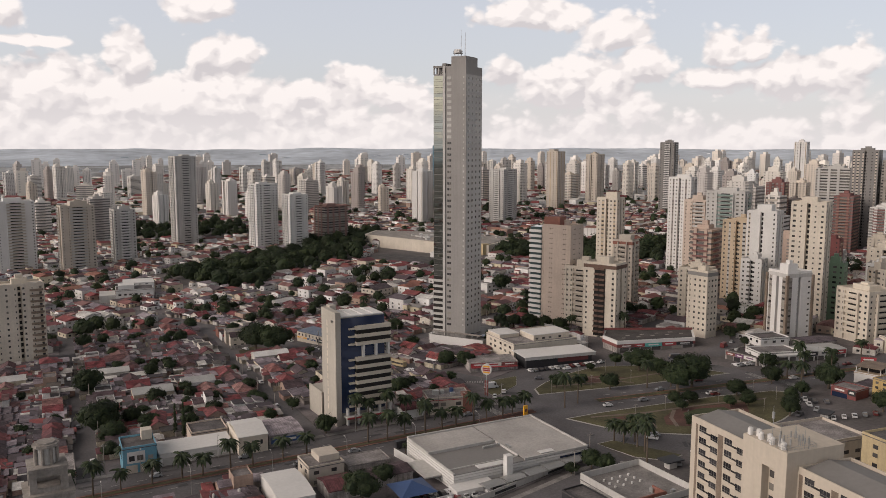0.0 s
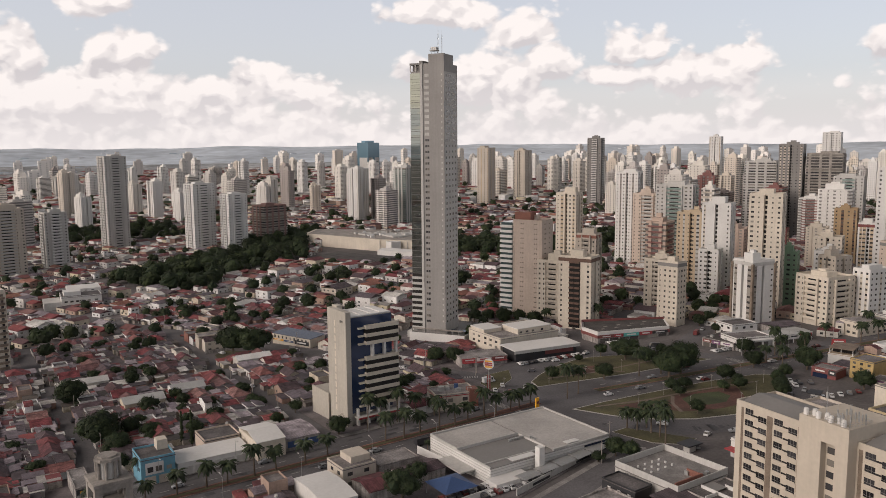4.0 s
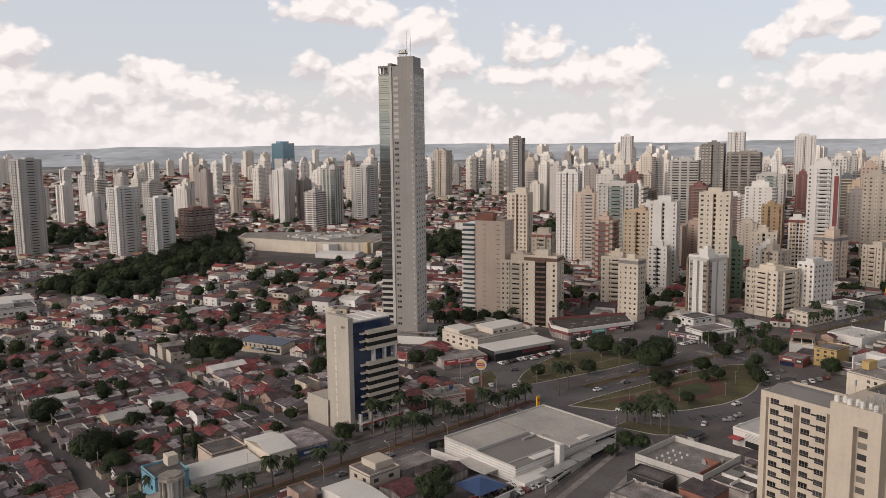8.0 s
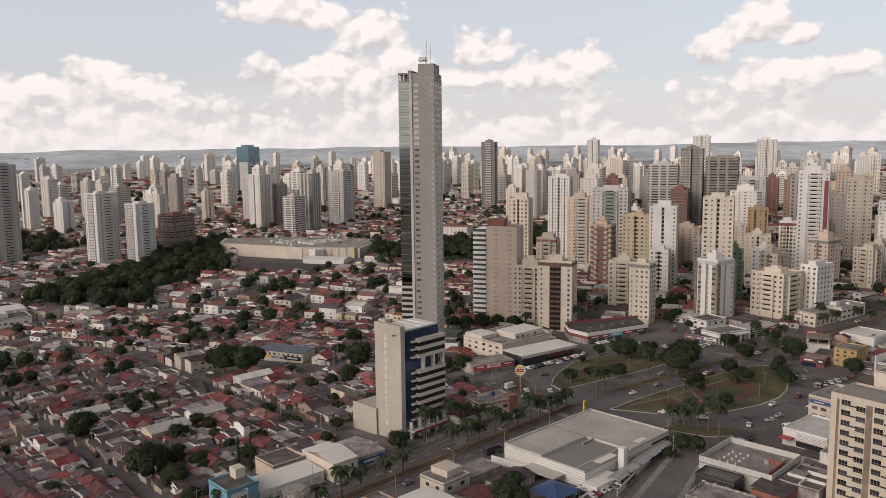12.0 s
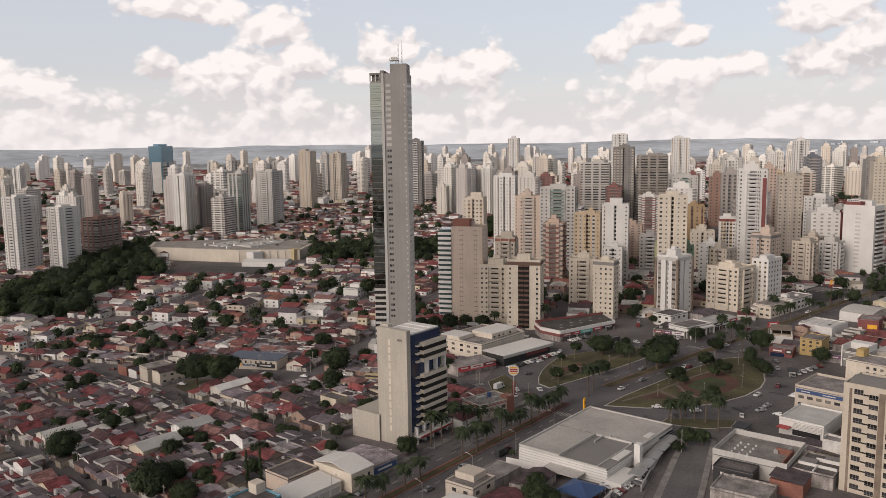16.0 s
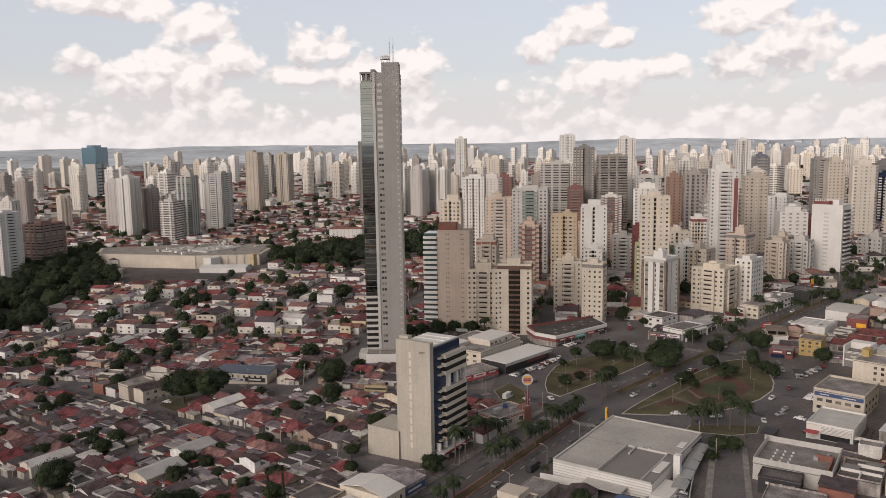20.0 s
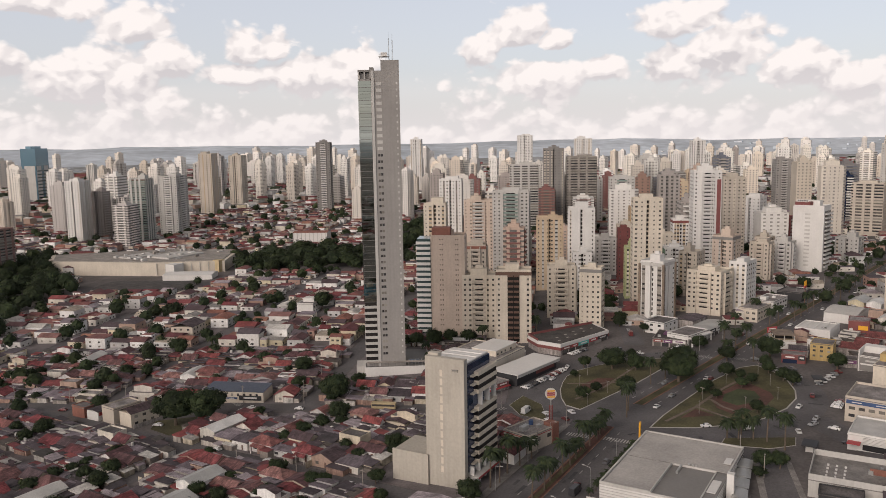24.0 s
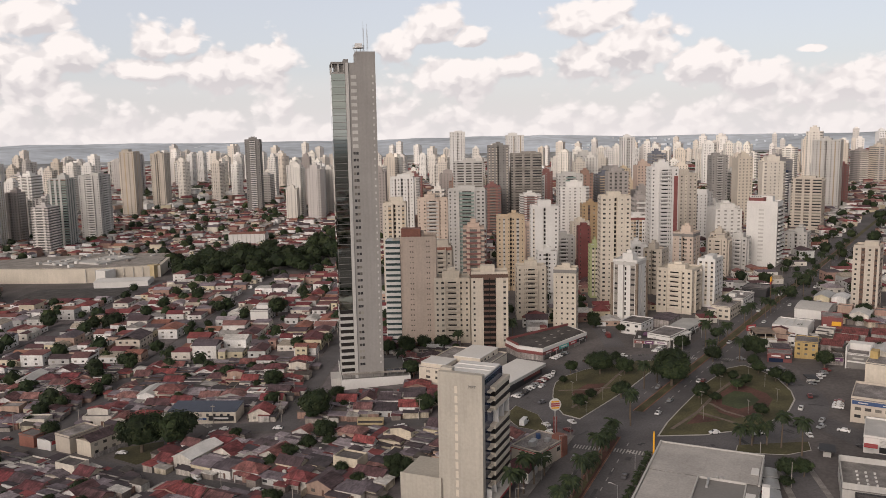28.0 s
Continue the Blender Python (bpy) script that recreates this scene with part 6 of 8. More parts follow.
b.tube(0, 0, -0.5, 12, 0.3, 8)
part("pole", b, m_brown, ar)
boxes("board", [(-2.4, 2.4, -0.3, 0.3, 11.5, 13)], m_red, ar)
for sx in (-1.1, 1.1):
    b = Shape()
    for k in range(10):
        a0, a1 = math.pi * k / 10, math.pi * (k + 1) / 10
        b.rod((sx + math.cos(a0), 0, 13 + 3.2 * math.sin(a0)), (sx + math.cos(a1), 0, 13 + 3.2 * math.sin(a1)), 0.22, 5)
    part("arch", b, m_amber, ar)
rs = thing("billboard", at(331, 230, -40), "red billboard on two posts", "billboard")
boxes("board", [(-3.2, 3.2, -0.2, 0.2, 5.6, 8.6)], m_red, rs)
boxes("board_bar", [(-2.2, 2.2, -0.26, -0.21, 7.3, 7.9), (-2.6, 2.6, -0.26, -0.21, 6.2, 6.7)], m_white, rs)
boxes("post", [(-2.6, -2.2, -0.2, 0.2, -0.5, 5.6), (2.2, 2.6, -0.2, 0.2, -0.5, 5.6)], m_steel, rs)

# south-east of the plaza
mk = hall("bar", 292.7, 219.4, -85, 11, 9, 4.0, m_maroon, m_slab, "low bar with maroon signs and a dark front", "shop", kind="flat", parapet=0.6)
signs(mk, [(0.4, 7.4, -0.06, 2.3, 4.2, m_maroon, m_white), (7.7, 10.8, -0.06, 2.0, 4.3, m_black, m_white)])
boxes("shop_window", [(0.6, 7.2, -0.1, 0.05, 0.1, 2.1)], m_navy, mk)
tr = hall("restaurant", 317.5, 227, -72, 11, 15, 4.4, m_white, m_tan, "white restaurant with a brown-roofed upper terrace", "restaurant", kind="flat", parapet=0.5)
boxes("terrace_roof", [(0.2, 10.8, 0.4, 14, 7.2, 7.5)], m_stripe, tr, "weathered brown terrace roof")
boxes("post", [(x, x + 0.25, y, y + 0.25, 4.4, 7.2) for x in (0.4, 5.3, 10.3) for y in (0.6, 7, 13.5)], m_white, tr)
# near-black box fills the terrace; shade under the roof is its colour
boxes("shaded_bar", [(1, 10, 5, 13, 4.66, 6.6)], m_dark, tr)
hall("annex", 304, 217.5, -80, 9, 13, 3.2, m_yard, m_fibre, "low annex under grey sheets", "shed", kind="flat", parapet=0.5)
yl = hall("office_house", 302.4, 207.6, -91, 10.4, 12.5, 8.3, m_ochre, m_slab, "ochre-yellow three-storey corner building", "office", kind="flat", parapet=0.6)
wins(yl, [1.9, 5.2, 8.5], [2.0, 4.6, 6.6], 1.3, 1.0)
side_wins(yl, [3, 8], [2.0, 4.6], 1.5, 1.1)
lw = hall("warehouse", 343.6, 220.2, -98, 18, 21, 5.8, m_white, m_white, "long white building with roof frames", "warehouse", kind="flat", parapet=0.8)
boxes("corner_panel", [(-0.1, 3.4, -0.12, 0.02, 1.0, 5.4)], m_terra, lw)
boxes("roof_frame", [(1 + k * 4.2, 1.3 + k * 4.2, 1, 19, 6.9, 7.3) for k in range(5)], m_white, lw)
vl = hall("workshop", 389, 210.5, -100, 18, 27, 5.6, m_white, m_lgrey, "workshop under a shallow curved grey roof", "workshop", 1.8, "vault")
rb = hall("shop", 366.5, 195.6, -88, 10.5, 12, 6.6, m_maroon, m_slab, "maroon box-shaped shop with a yellow sign", "shop", kind="flat", parapet=0.5)
signs(rb, [(5, 9.8, -0.06, 1.8, 4.2, m_amber, None), (0.6, 2.4, -0.06, 1.0, 2.4, m_white, None)])
for x, y, w, d in ((318, 196, 10, 13), (330, 190, 11, 12), (344, 186, 12, 15), (325, 176, 12, 14), (345, 172, 14, 15)):
    hall("house", x, y, -98, w, d, 3.6, m_yard, m_clay_red, "low house under a red clay tile roof", "house", 1.8)
pu = hall("shop", 294.2, 193.4, -84, 7.6, 8.5, 3.7, m_yard, m_slab, "small purple-fronted shop under a slab roof", "shop", kind="flat", parapet=0.5)
signs(pu, [(0.5, 7.2, -0.06, 2.2, 3.7, m_purple, m_white)])
wm = hall("shop", 291.8, 185.2, -99, 10.4, 14, 7.0, m_white, m_slab, "white modern building with a dark recessed front", "office", kind="flat", parapet=0.5)
boxes("frame_wall", [(0, 0.5, -1.2, 13.9, -1, 10.4), (9.9, 10.4, -1.2, 13.9, -1, 10.4), (0.5, 9.9, 8.0, 13.6, 7.26, 10.4)], m_white, wm)
boxes("dark_front", [(0.6, 9.8, -0.2, 0.02, 0.2, 3.0), (0.6, 9.8, -0.2, 0.02, 3.8, 6.6)], m_dgrey, wm)
signs(wm, [(3, 7.6, -0.22, 4.7, 5.5, m_lgrey, None)])
by = hall("office_house", 268.5, 178, -101, 17, 15, 9.4, m_cream, m_slab, "cream and yellow three-storey building with a blank wall", "office", kind="flat", parapet=0.6)
boxes("stair_tower", [(0.4, 3.6, 9, 14.5, 9.4, 13.0)], m_ochre, by, "ochre-yellow stair tower")
wins(by, [9.5, 12.5, 15.4], [1.8, 4.6, 7.0], 1.3, 1.2)
bb = hall("office_house", 216.0, 166.0, -6, 22, 19, 8.8, m_beige, m_slab, "beige office house with a blue sign band", "office", kind="flat", parapet=1.2)
side_wins(bb, [2.5, 6, 9.5, 13, 16.5], [1.6, 4.6], 2.2, 1.2)
wins(bb, [3, 8, 13, 18], [1.6, 4.6], 2.2, 1.2)
boxes("sign_band", [(-0.2, -0.02, 0.4, 18.6, 6.9, 8.4)], m_blue, bb)
boxes("sign_bar", [(-0.26, -0.21, 3, 8, 7.5, 7.8), (-0.26, -0.21, 13, 16.5, 7.5, 7.8)], m_white, bb)
wa = hall("store", 186.5, 165.5, -4, 21, 16, 5.2, m_white, m_metal_roof, "white store with a slatted facade", "store", 0.6, "flat", parapet=0.9)
boxes("slat", [(-0.5, -0.05, 0.5, 11, 2.5 + k * 0.5, 2.75 + k * 0.5) for k in range(6)], m_white, wa)
boxes("red_canopy", [(-3.4, -0.1, 11.5, 15.8, 2.8, 3.2)], m_red, wa)
boxes("shop_window", [(-0.12, 0.05, 1, 11, 0.2, 2.3)], m_pane, wa)
ds = hall("shop", 133, 172.5, 4, 7.5, 12.5, 5.0, m_black, m_slab, "dark blue-black shop with small signs", "shop", kind="flat", parapet=0.7)
boxes("sign_panel", [(-0.15, -0.02, 1.5 + k * 3.8, 2.6 + k * 3.8, 3.0, 3.8) for k in range(3)], m_white, ds)
rr = hall("workshop", 142.5, 165.0, 2, 23, 24, 4.8, m_lgrey, m_walk, "flat-roofed workshop behind a curved white parapet", "workshop", kind="flat", parapet=2.2)
boxes("roof_unit", [(12, 13.4, 6, 7.4, 5.05, 6.4), (17, 18.2, 3, 4, 5.05, 6.0)], m_steel, rr)
for k in range(12):
    b = Shape()
    b.tube(5 + (k % 4) * 3.2, 14 + (k // 4) * 2.6, 5.05, 5.6, 0.35, 8)
    part("roof_vent", b, m_white, rr)
boxes("parapet_rib", [(23.06, 23.3, 1 + k * 2.0, 1.25 + k * 2.0, 1, 7.0) for k in range(12)], m_lgrey, rr)
boxes("brick_wall", [(0.4, 12.6, 1.2, 1.6, 5.0, 7.4), (12.6, 13.0, 1.2, 7, 5.0, 7.0)], m_terra, rr)
ax = hall("annex", 145.5, 151.8, 0, 17, 12.4, 4.2, m_yard, m_slab, "low annex with walled roof terraces", "shed", kind="flat", parapet=0.7)
boxes("roof_wall", [(5.5, 5.8, 0.3, 12.1, 4.4, 5.4), (0.3, 5.4, 6, 6.3, 4.4, 5.4), (11, 11.3, 0.3, 8, 4.4, 5.6)], m_white, ax)
boxes("lean_roof", [(6, 10.8, 7, 12, 5.0, 5.15), (11.5, 16.6, 1, 6, 4.9, 5.05)], m_dgrey, ax)
hall("annex", 134.5, 157.6, 3, 12.4, 10, 4.4, m_terra, m_fibre, "red-walled shed under dark sheets", "shed", 1.0, "shed")
hall("annex", 119.5, 163.5, 4, 12.5, 17, 3.4, m_yard, m_slab, "low white-walled yard building", "shed", kind="flat", parapet=0.9)
for k in range(18):
    dt_ = thing("cafe_table", at(190 + (k % 6) * 3.1, 159.2 + (k // 6) * 2.0, 0), "small dark cafe table on a paved terrace", "table", "terrace tables")
    b = Shape()
    b.tube(0, 0, 0.72, 0.78, 0.55, 10)
    part("tabletop", b, m_brown, dt_)
    b = Shape()
    b.tube(0, 0, -0.2, 0.72, 0.1, 6)
    part("leg", b, m_black, dt_)
keep_clear(199, 161, 0, 22, 7, 0.5)
for x, y in ((186.5, 160.5), (188.5, 163.5)):
    um = thing("parasol", at(x, y, 0), "white square parasol over a cafe terrace", "parasol")
    b = Shape()
    b.add([(-1.8, -1.8, 2.4), (1.8, -1.8, 2.4), (1.8, 1.8, 2.4), (-1.8, 1.8, 2.4), (0, 0, 3.1)], [(0, 1, 4), (1, 2, 4), (2, 3, 4), (3, 0, 4), (3, 2, 1, 0)])
    part("canopy", b, m_white, um)
    b = Shape()
    b.tube(0, 0, -0.3, 2.5, 0.05, 6)
    part("pole", b, m_steel, um)
hall("restaurant", 190, 140, -6, 24, 18, 4.8, m_yard, m_metal_roof, "low hall with a grey metal roof", "hall", 1.2)
oy = hall("office_house", 222, 138, -6, 24, 18, 14, m_yellow, m_slab, "tall ochre-yellow building with small windows", "office", kind="flat", parapet=1.0)
side_wins(oy, [3, 8, 13], [2, 5.2, 8.4, 11], 1.8, 1.3)
kk = thing("kiosk", at(264, 199.5, 20), "dark-roofed kiosk on a paved triangle", "kiosk")
boxes("booth", [(-1.6, 1.6, -1.3, 1.3, -0.4, 2.6)], m_white, kk)
boxes("roof", [(-3.2, 3.2, -2.4, 2.4, 2.6, 3.0)], m_black, kk)
kk = thing("kiosk", at(181, 193, 0), "dark-roofed food kiosk on the pavement", "kiosk")
boxes("booth", [(-1.6, 1.6, -1.3, 1.3, -0.4, 2.6)], m_lgrey, kk)
boxes("roof", [(-3.6, 3.6, -2.6, 2.6, 2.6, 3.0)], m_black, kk)

# two-storey corner shop with solar roof, across the diagonal street
hs = hall("shop_row", 131.5, 452.5, -68, 30, 12, 6.2, m_cream, m_solar, "cream two-storey shop row under solar panels", "shop", 0.8, "shed")
wins(hs, [2 + k * 3.1 for k in range(9)], [3.9], 1.1, 1.4)
signs(hs, [(0.5, 9, -0.06, 2.5, 3.4, m_amber, m_white), (9.5, 17, -0.06, 2.5, 3.4, m_blue, m_white), (18, 29, -0.06, 2.2, 4.4, m_black, m_white)])

# stone belfry-like tower close to the camera
bt = thing("stone_tower", at(-1.8, 207, 4), "weathered pale concrete tower with arches and a round top", "tower")
b = Shape()
b.box(-4.9, 4.9, -4.9, 4.9, -2, 27.4)
part("shaft", b, m_concrete, bt)
boxes("cornice", [(-5.5, 5.5, -5.5, 5.5, 27.4, 28.1), (-4.3, 4.3, -4.3, 4.3, 33.4, 34.1), (-5.3, 5.3, -5.3, 5.3, 19.4, 20.0)], m_concrete, bt)
for sx in (-1, 1):
    for sy in (-1, 1):
        boxes("pier", [(sx * 3.3 - 0.8, sx * 3.3 + 0.8, sy * 3.3 - 0.8, sy * 3.3 + 0.8, 28.1, 33.4)], m_concrete, bt)
        boxes("corner_pier", [(sx * 4.7 - 0.6, sx * 4.7 + 0.6, sy * 4.7 - 0.6, sy * 4.7 + 0.6, 20.0, 27.4)], m_concrete, bt)
for rot in (0, 90, 180, 270):
    b = Shape()
    b.box(-2.5, 2.5, -4.0, -3.2, 31.9, 33.4)
    part("lintel", b, m_concrete, bt, m=pose(0, 0, 0, 0, 0, rot))
    b = Shape()
    b.box(-2.5, 2.5, -3.9, -3.4, 28.1, 29.2)
    part("balustrade", b, m_concrete, bt, m=pose(0, 0, 0, 0, 0, rot))
    # thin near-black panels on the solid shaft paint the shade inside arches
    for off in (-2.0, 2.0):
        b = Shape()
        b.prism([(off + 1.1 * math.cos(t), 24.2 + 1.1 * math.sin(t)) for t in [math.pi * j / 8 for j in range(9)]] + [(off - 1.1, 20.6), (off + 1.1, 20.6)], 0, 0.12)
        part("opening", b, m_dark, bt, m=pose(0, 0, 0, 0, 0, rot) @ Matrix.Translation((0, -4.88, 0)) @ pose(0, 0, 0, 90, 0, 0))
b = Shape()
b.tube(0, 0, 34.1, 38.2, 2.3, 8)
part("lantern", b, m_lgrey, bt, "pale blockwork drum")
for k in range(8):
    a0 = math.pi * k / 4 + math.pi / 8
    b = Shape()
    b.tube(2.55 * math.cos(a0), 2.55 * math.sin(a0), 34.1, 38.2, 0.36, 8)
    part("column", b, m_concrete, bt)
b = Shape()
b.tube(0, 0, 38.2, 38.9, 3.0, 8)
part("cap", b, m_concrete, bt)
b = Shape()
b.tube(0, 0, 38.9, 39.3, 2.2, 8)
part("cap_stone", b, m_concrete, bt)
keep_clear(-2, 207, 0, 14, 14, 1)

# large shopping centre far back, and halls beside it
mc = thing("shopping_centre", at(420, 850, 0), "long cream windowless shopping centre", "shopping centre")
b = Shape()
b.prism([(-68, 66), (-26, -46), (15, -96), (82, -50), (56, 24), (-36, 106)], -3, 12.4)
part("wall_body", b, m_cream, mc)
b = Shape()
b.prism([(-64, 63), (-23, -42), (16, -91), (77, -49), (53, 21), (-35, 101)], 12.4, 12.9)
part("roof", b, m_concrete, mc)
mr = random.Random(3)
for k in range(34):
    x, y = mr.uniform(-26, 58), mr.uniform(-52, 22)
    w, d = mr.uniform(1.5, 7), mr.uniform(1.5, 5)
    boxes("roof_unit", [(x - w / 2, x + w / 2, y - d / 2, y + d / 2, 12.9, 13.4 + mr.uniform(0.4, 3.0))], mr.choice((m_white, m_lgrey, m_concrete)), mc)
boxes("roof_hall", [(-6, 40, -40, -8, 12.9, 14.4), (-22, 16, -2, 20, 12.9, 14.0)], m_lgrey, mc)
boxes("corner_sign", [(9, 17, -94, -86, -1, 13.4)], m_yellow, mc)
boxes("entrance", [(-24, -12, -68, -56, -2, 11.8)], m_white, mc)
keep_clear(425, 856, -32, 120, 190, 4)
hb = hall("hall", 372, 770, -58, 46, 22, 6, m_white, m_white, "low hall with a bright white roof", "hall", 1.2)
hb = hall("hall", 303, 780, -64, 80, 44, 5, m_yard, m_dark_roof, "wide hall under a dark roof", "hall", 1.0)
ob2 = hall("office_house", 612, 822, -62, 42, 24, 14, m_white, m_terra, "white gridded building with an orange roof", "office", 1.4)
boxes("pier", [(x, x + 0.7, -0.4, 0, 0, 14) for x in range(0, 42, 5)], m_lgrey, ob2)

boxes("wall_joint", [(-26.9 + k * 5.2, -26.5 + k * 5.2, -46.6 - k * 5.2 * 1.22, -46.1 - k * 5.2 * 1.22, 0, 12.2) for k in range(8)], m_lgrey, mc)
# white clinic near the wooded stream
cl = hall("clinic", 50, 672, -4, 28, 22, 9.0, m_white, m_slab, "white three-storey clinic with terraces", "clinic", kind="flat", parapet=0.8)
wins(cl, [3, 7, 11, 15, 19, 24], [1.6, 5.2], 2.2, 1.3)
boxes("rear_block", [(6, 30, 22.2, 44, -2, 11.5)], m_white, cl)
boxes("upper_block", [(2, 14, 6, 18, 9.2, 12.4)], m_white, cl)
boxes("low_wing", [(-12, -0.2, 3, 26, -2, 5.6)], m_lgrey, cl)
wins(cl, [9, 14, 19, 24], [9.2], 2.0, 1.2, y=22.2)
bh = hall("villa", 226, 566, 22, 19, 15, 6.2, m_beige, m_fibre, "beige two-storey house with a hipped sheet roof", "house", 2.6)
wins(bh, [3, 7, 12, 16], [1.0, 4.0], 1.6, 1.2)
side_wins(bh, [3, 8, 12], [1.0, 4.0], 1.6, 1.2)
wv = hall("villa", 306, 532, 22, 17, 12, 7.0, m_white, m_slab, "white flat-roofed villa with stacked volumes", "house", kind="flat", parapet=0.9)
wins(wv, [3, 8, 13], [1.0, 4.2], 2.0, 1.2)
boxes("upper_block", [(8, 16, 2, 10, 7.2, 9.8)], m_white, wv)

# shops in the fork of the two streets
fk = hall("corner_house", 93.6, 456.5, -6, 17, 9, 6.2, m_cream, m_clay, "two-storey corner house under red gable roofs", "house", 2.0)
wins(fk, [2.5, 6.5, 10.5, 14.5], [1.0, 4.0], 1.6, 1.2)
boxes("garden_wall", [(-0.5, 17.5, -2.4, -2.2, -1, 2.0)], m_yard, fk)
fb = hall("shop", 93.4, 468, -4, 14, 9, 6.6, m_beige, m_slab, "plain beige block-like shop with blank walls", "shop", kind="flat", parapet=0.9)
fs = hall("shop", 93.2, 479, 0, 9.5, 8, 4.2, m_white, m_fibre, "small white shop under grey sheets", "shop", 0.8)
signs(fs, [(0.5, 9.0, -0.06, 2.4, 3.9, m_red, m_white)])
hall("shop", 93.2, 489, 0, 6.5, 9, 4.6, m_terra, m_slab, "narrow brick shop beside a fork", "shop", kind="flat", parapet=0.6)

# ---------------------------------------------------------------- small houses
def turned_gable(roof, x0, x1, y0, y1, z, rise, along):
    """A gable roof whose ridge runs along x or along y."""
    if along == "x":
        roof.gable(x0, x1, y0, y1, z, rise, 0.16)
    else:
        t = Shape()
        t.gable(y0, y1, x0, x1, z, rise, 0.16)
        roof.add([(y, x, h) for x, y, h in t.v], [tuple(reversed(f)) for f in t.f])


def gable_walls(g, x0, x1, y0, y1, h, rise, along):
    """Walls with gable ends under such a roof."""
    g.box(x0, x1, y0, y1, -1.5, h)
    if along == "x":
        ym = (y0 + y1) / 2
        g.add([(x0, y0, h), (x1, y0, h), (x1, y1, h), (x0, y1, h), (x0, ym, h + rise), (x1, ym, h + rise)], [(3, 0, 4), (1, 2, 5), (0, 1, 5, 4), (2, 3, 4, 5)])
    else:
        xm = (x0 + x1) / 2
        g.add([(x0, y0, h), (x1, y0, h), (x1, y1, h), (x0, y1, h), (xm, y0, h + rise), (xm, y1, h + rise)], [(0, 1, 4), (2, 3, 5), (1, 2, 5, 4), (3, 0, 4, 5)])


def house_proto(kind, w, d, h, seed, label):
    """One small house: plastered walls, front and rear roofs, windows, door, tank; its middle at the origin, its street side towards local -y."""
    rng = random.Random(seed)
    g, r, r2 = Shape(), Shape(), Shape()
    a, b = w / 2, d / 2
    mid = b * rng.uniform(-0.05, 0.3)      # the front house ends here, the lower rear wing begins
    wing = a * rng.uniform(0.15, 0.7)      # the wing leaves a yard open beside it
    side = rng.choice((-1, 1))
    wx0, wx1 = (-a, wing) if side > 0 else (-wing, a)
    along = rng.choice("xy")
    span = (mid + b) if along == "x" else w
    rise = span * rng.uniform(0.17, 0.23)
    e = 0.45
    rm = m_metal_roof if kind == "barn" else m_fibre if kind == "lean" else m_clay
    rear_m = m_fibre if rng.random() < 0.7 else m_metal_roof if rng.random() < 0.4 else m_clay
    if kind in ("gable", "double", "barn"):
        if kind == "barn":
            mid = b
            along, rise = "y", w * 0.14
        gable_walls(g, -a, a, -b, mid, h, rise, along)
        turned_gable(r, -a - e, a + e, -b - e, mid + e, h + 0.12 - rise * 2 * e / span, rise * (1 + 2 * e / span), along)
    elif kind == "hip":
        g.box(-a, a, -b, mid, -1.5, h)
        r.hip(-a - 0.6, a + 0.6, -b - 0.6, mid + 0.6, h + 0.02, rise * 1.05)
        r.shed(-3.0, 3.0, -b - 2.6, -b - 0.62, h - 0.7, 0.6)
        for px in (-2.7, 2.7):
            g.box(px - 0.13, px + 0.13, -b - 2.4, -b - 2.14, -1.0, h - 0.78)
    elif kind == "lean":
        g.box(-a, a, -b, mid, -1.5, h)
        r.shed(-a - 0.3, a + 0.3, -b - 0.3, (mid - b) / 2 + 0.3, h + 0.2, 0.7)
        r.shed(-a - 0.3, a + 0.3, (mid - b) / 2 + 0.32, mid + 0.3, h + 0.16, 0.5)
    else:
        g.box(-a, a, -b, mid, -1.5, h)
        r.box(-a + 0.22, a - 0.22, -b + 0.22, mid - 0.22, h, h + 0.12)
        g.ring(-a, a, -b, mid, h - 0.02, h + 0.8, 0.2)
        rm = m_slab
        if kind == "two":
            gable_walls(g, -a + 0.3, a * 0.5, -b * 0.4, mid - 0.3, h + 2.9, 1.0, "y")
            rear_m = m_clay
            turned_gable(r2, -a - 0.1, a * 0.5 + 0.4, -b * 0.4 - 0.4, mid, h + 2.98, 1.1, "y")
    if kind != "barn":      # rear wing, back shed and yard wall
        hw = h - rng.uniform(0.3, 0.7) if h < 4.5 else h - 2.6
        g.box(wx0, wx1, mid, b - 2.4, -1.5, hw)
        if rng.random() < 0.5:
            turned_gable(r2, wx0 - 0.25, wx1 + 0.25, mid + 0.1, b - 2.2, hw + 0.06, (wx1 - wx0) * 0.15, "y")
        else:
            r2.shed(wx0 - 0.25, wx1 + 0.25, mid + 0.1, b - 2.2, hw + 0.16, rng.choice((0.45, 0.7)))
        bx = -a if side < 0 else a - 3.6
        g.box(bx, bx + 3.6, b - 2.6, b, -1.5, 2.4)
        r2.shed(bx - 0.15, bx + 3.75, b - 2.75, b + 0.1, 2.5, 0.35)
        g.box(-a, a, b - 0.15, b, -1.5, 2.0)
        g.box(*((a - 0.15, a) if side > 0 else (-a, -a + 0.15)), mid, b, -1.5, 2.1)
    ob = thing("house", pose(0, 0, 0), label, "house", "low houses", data=g.mesh("house", m_house))
    part("roof", r, rm, ob)
    if r2.v:
        part("rear_roof", r2, rear_m, ob)
    pane = Shape()
    pane.box(-0.75, 0.75, -0.05, 0.1, 0, 1.1)
    part("window", pane, m_pane, ob, m=pose(-a * 0.45, -b, 0.95))
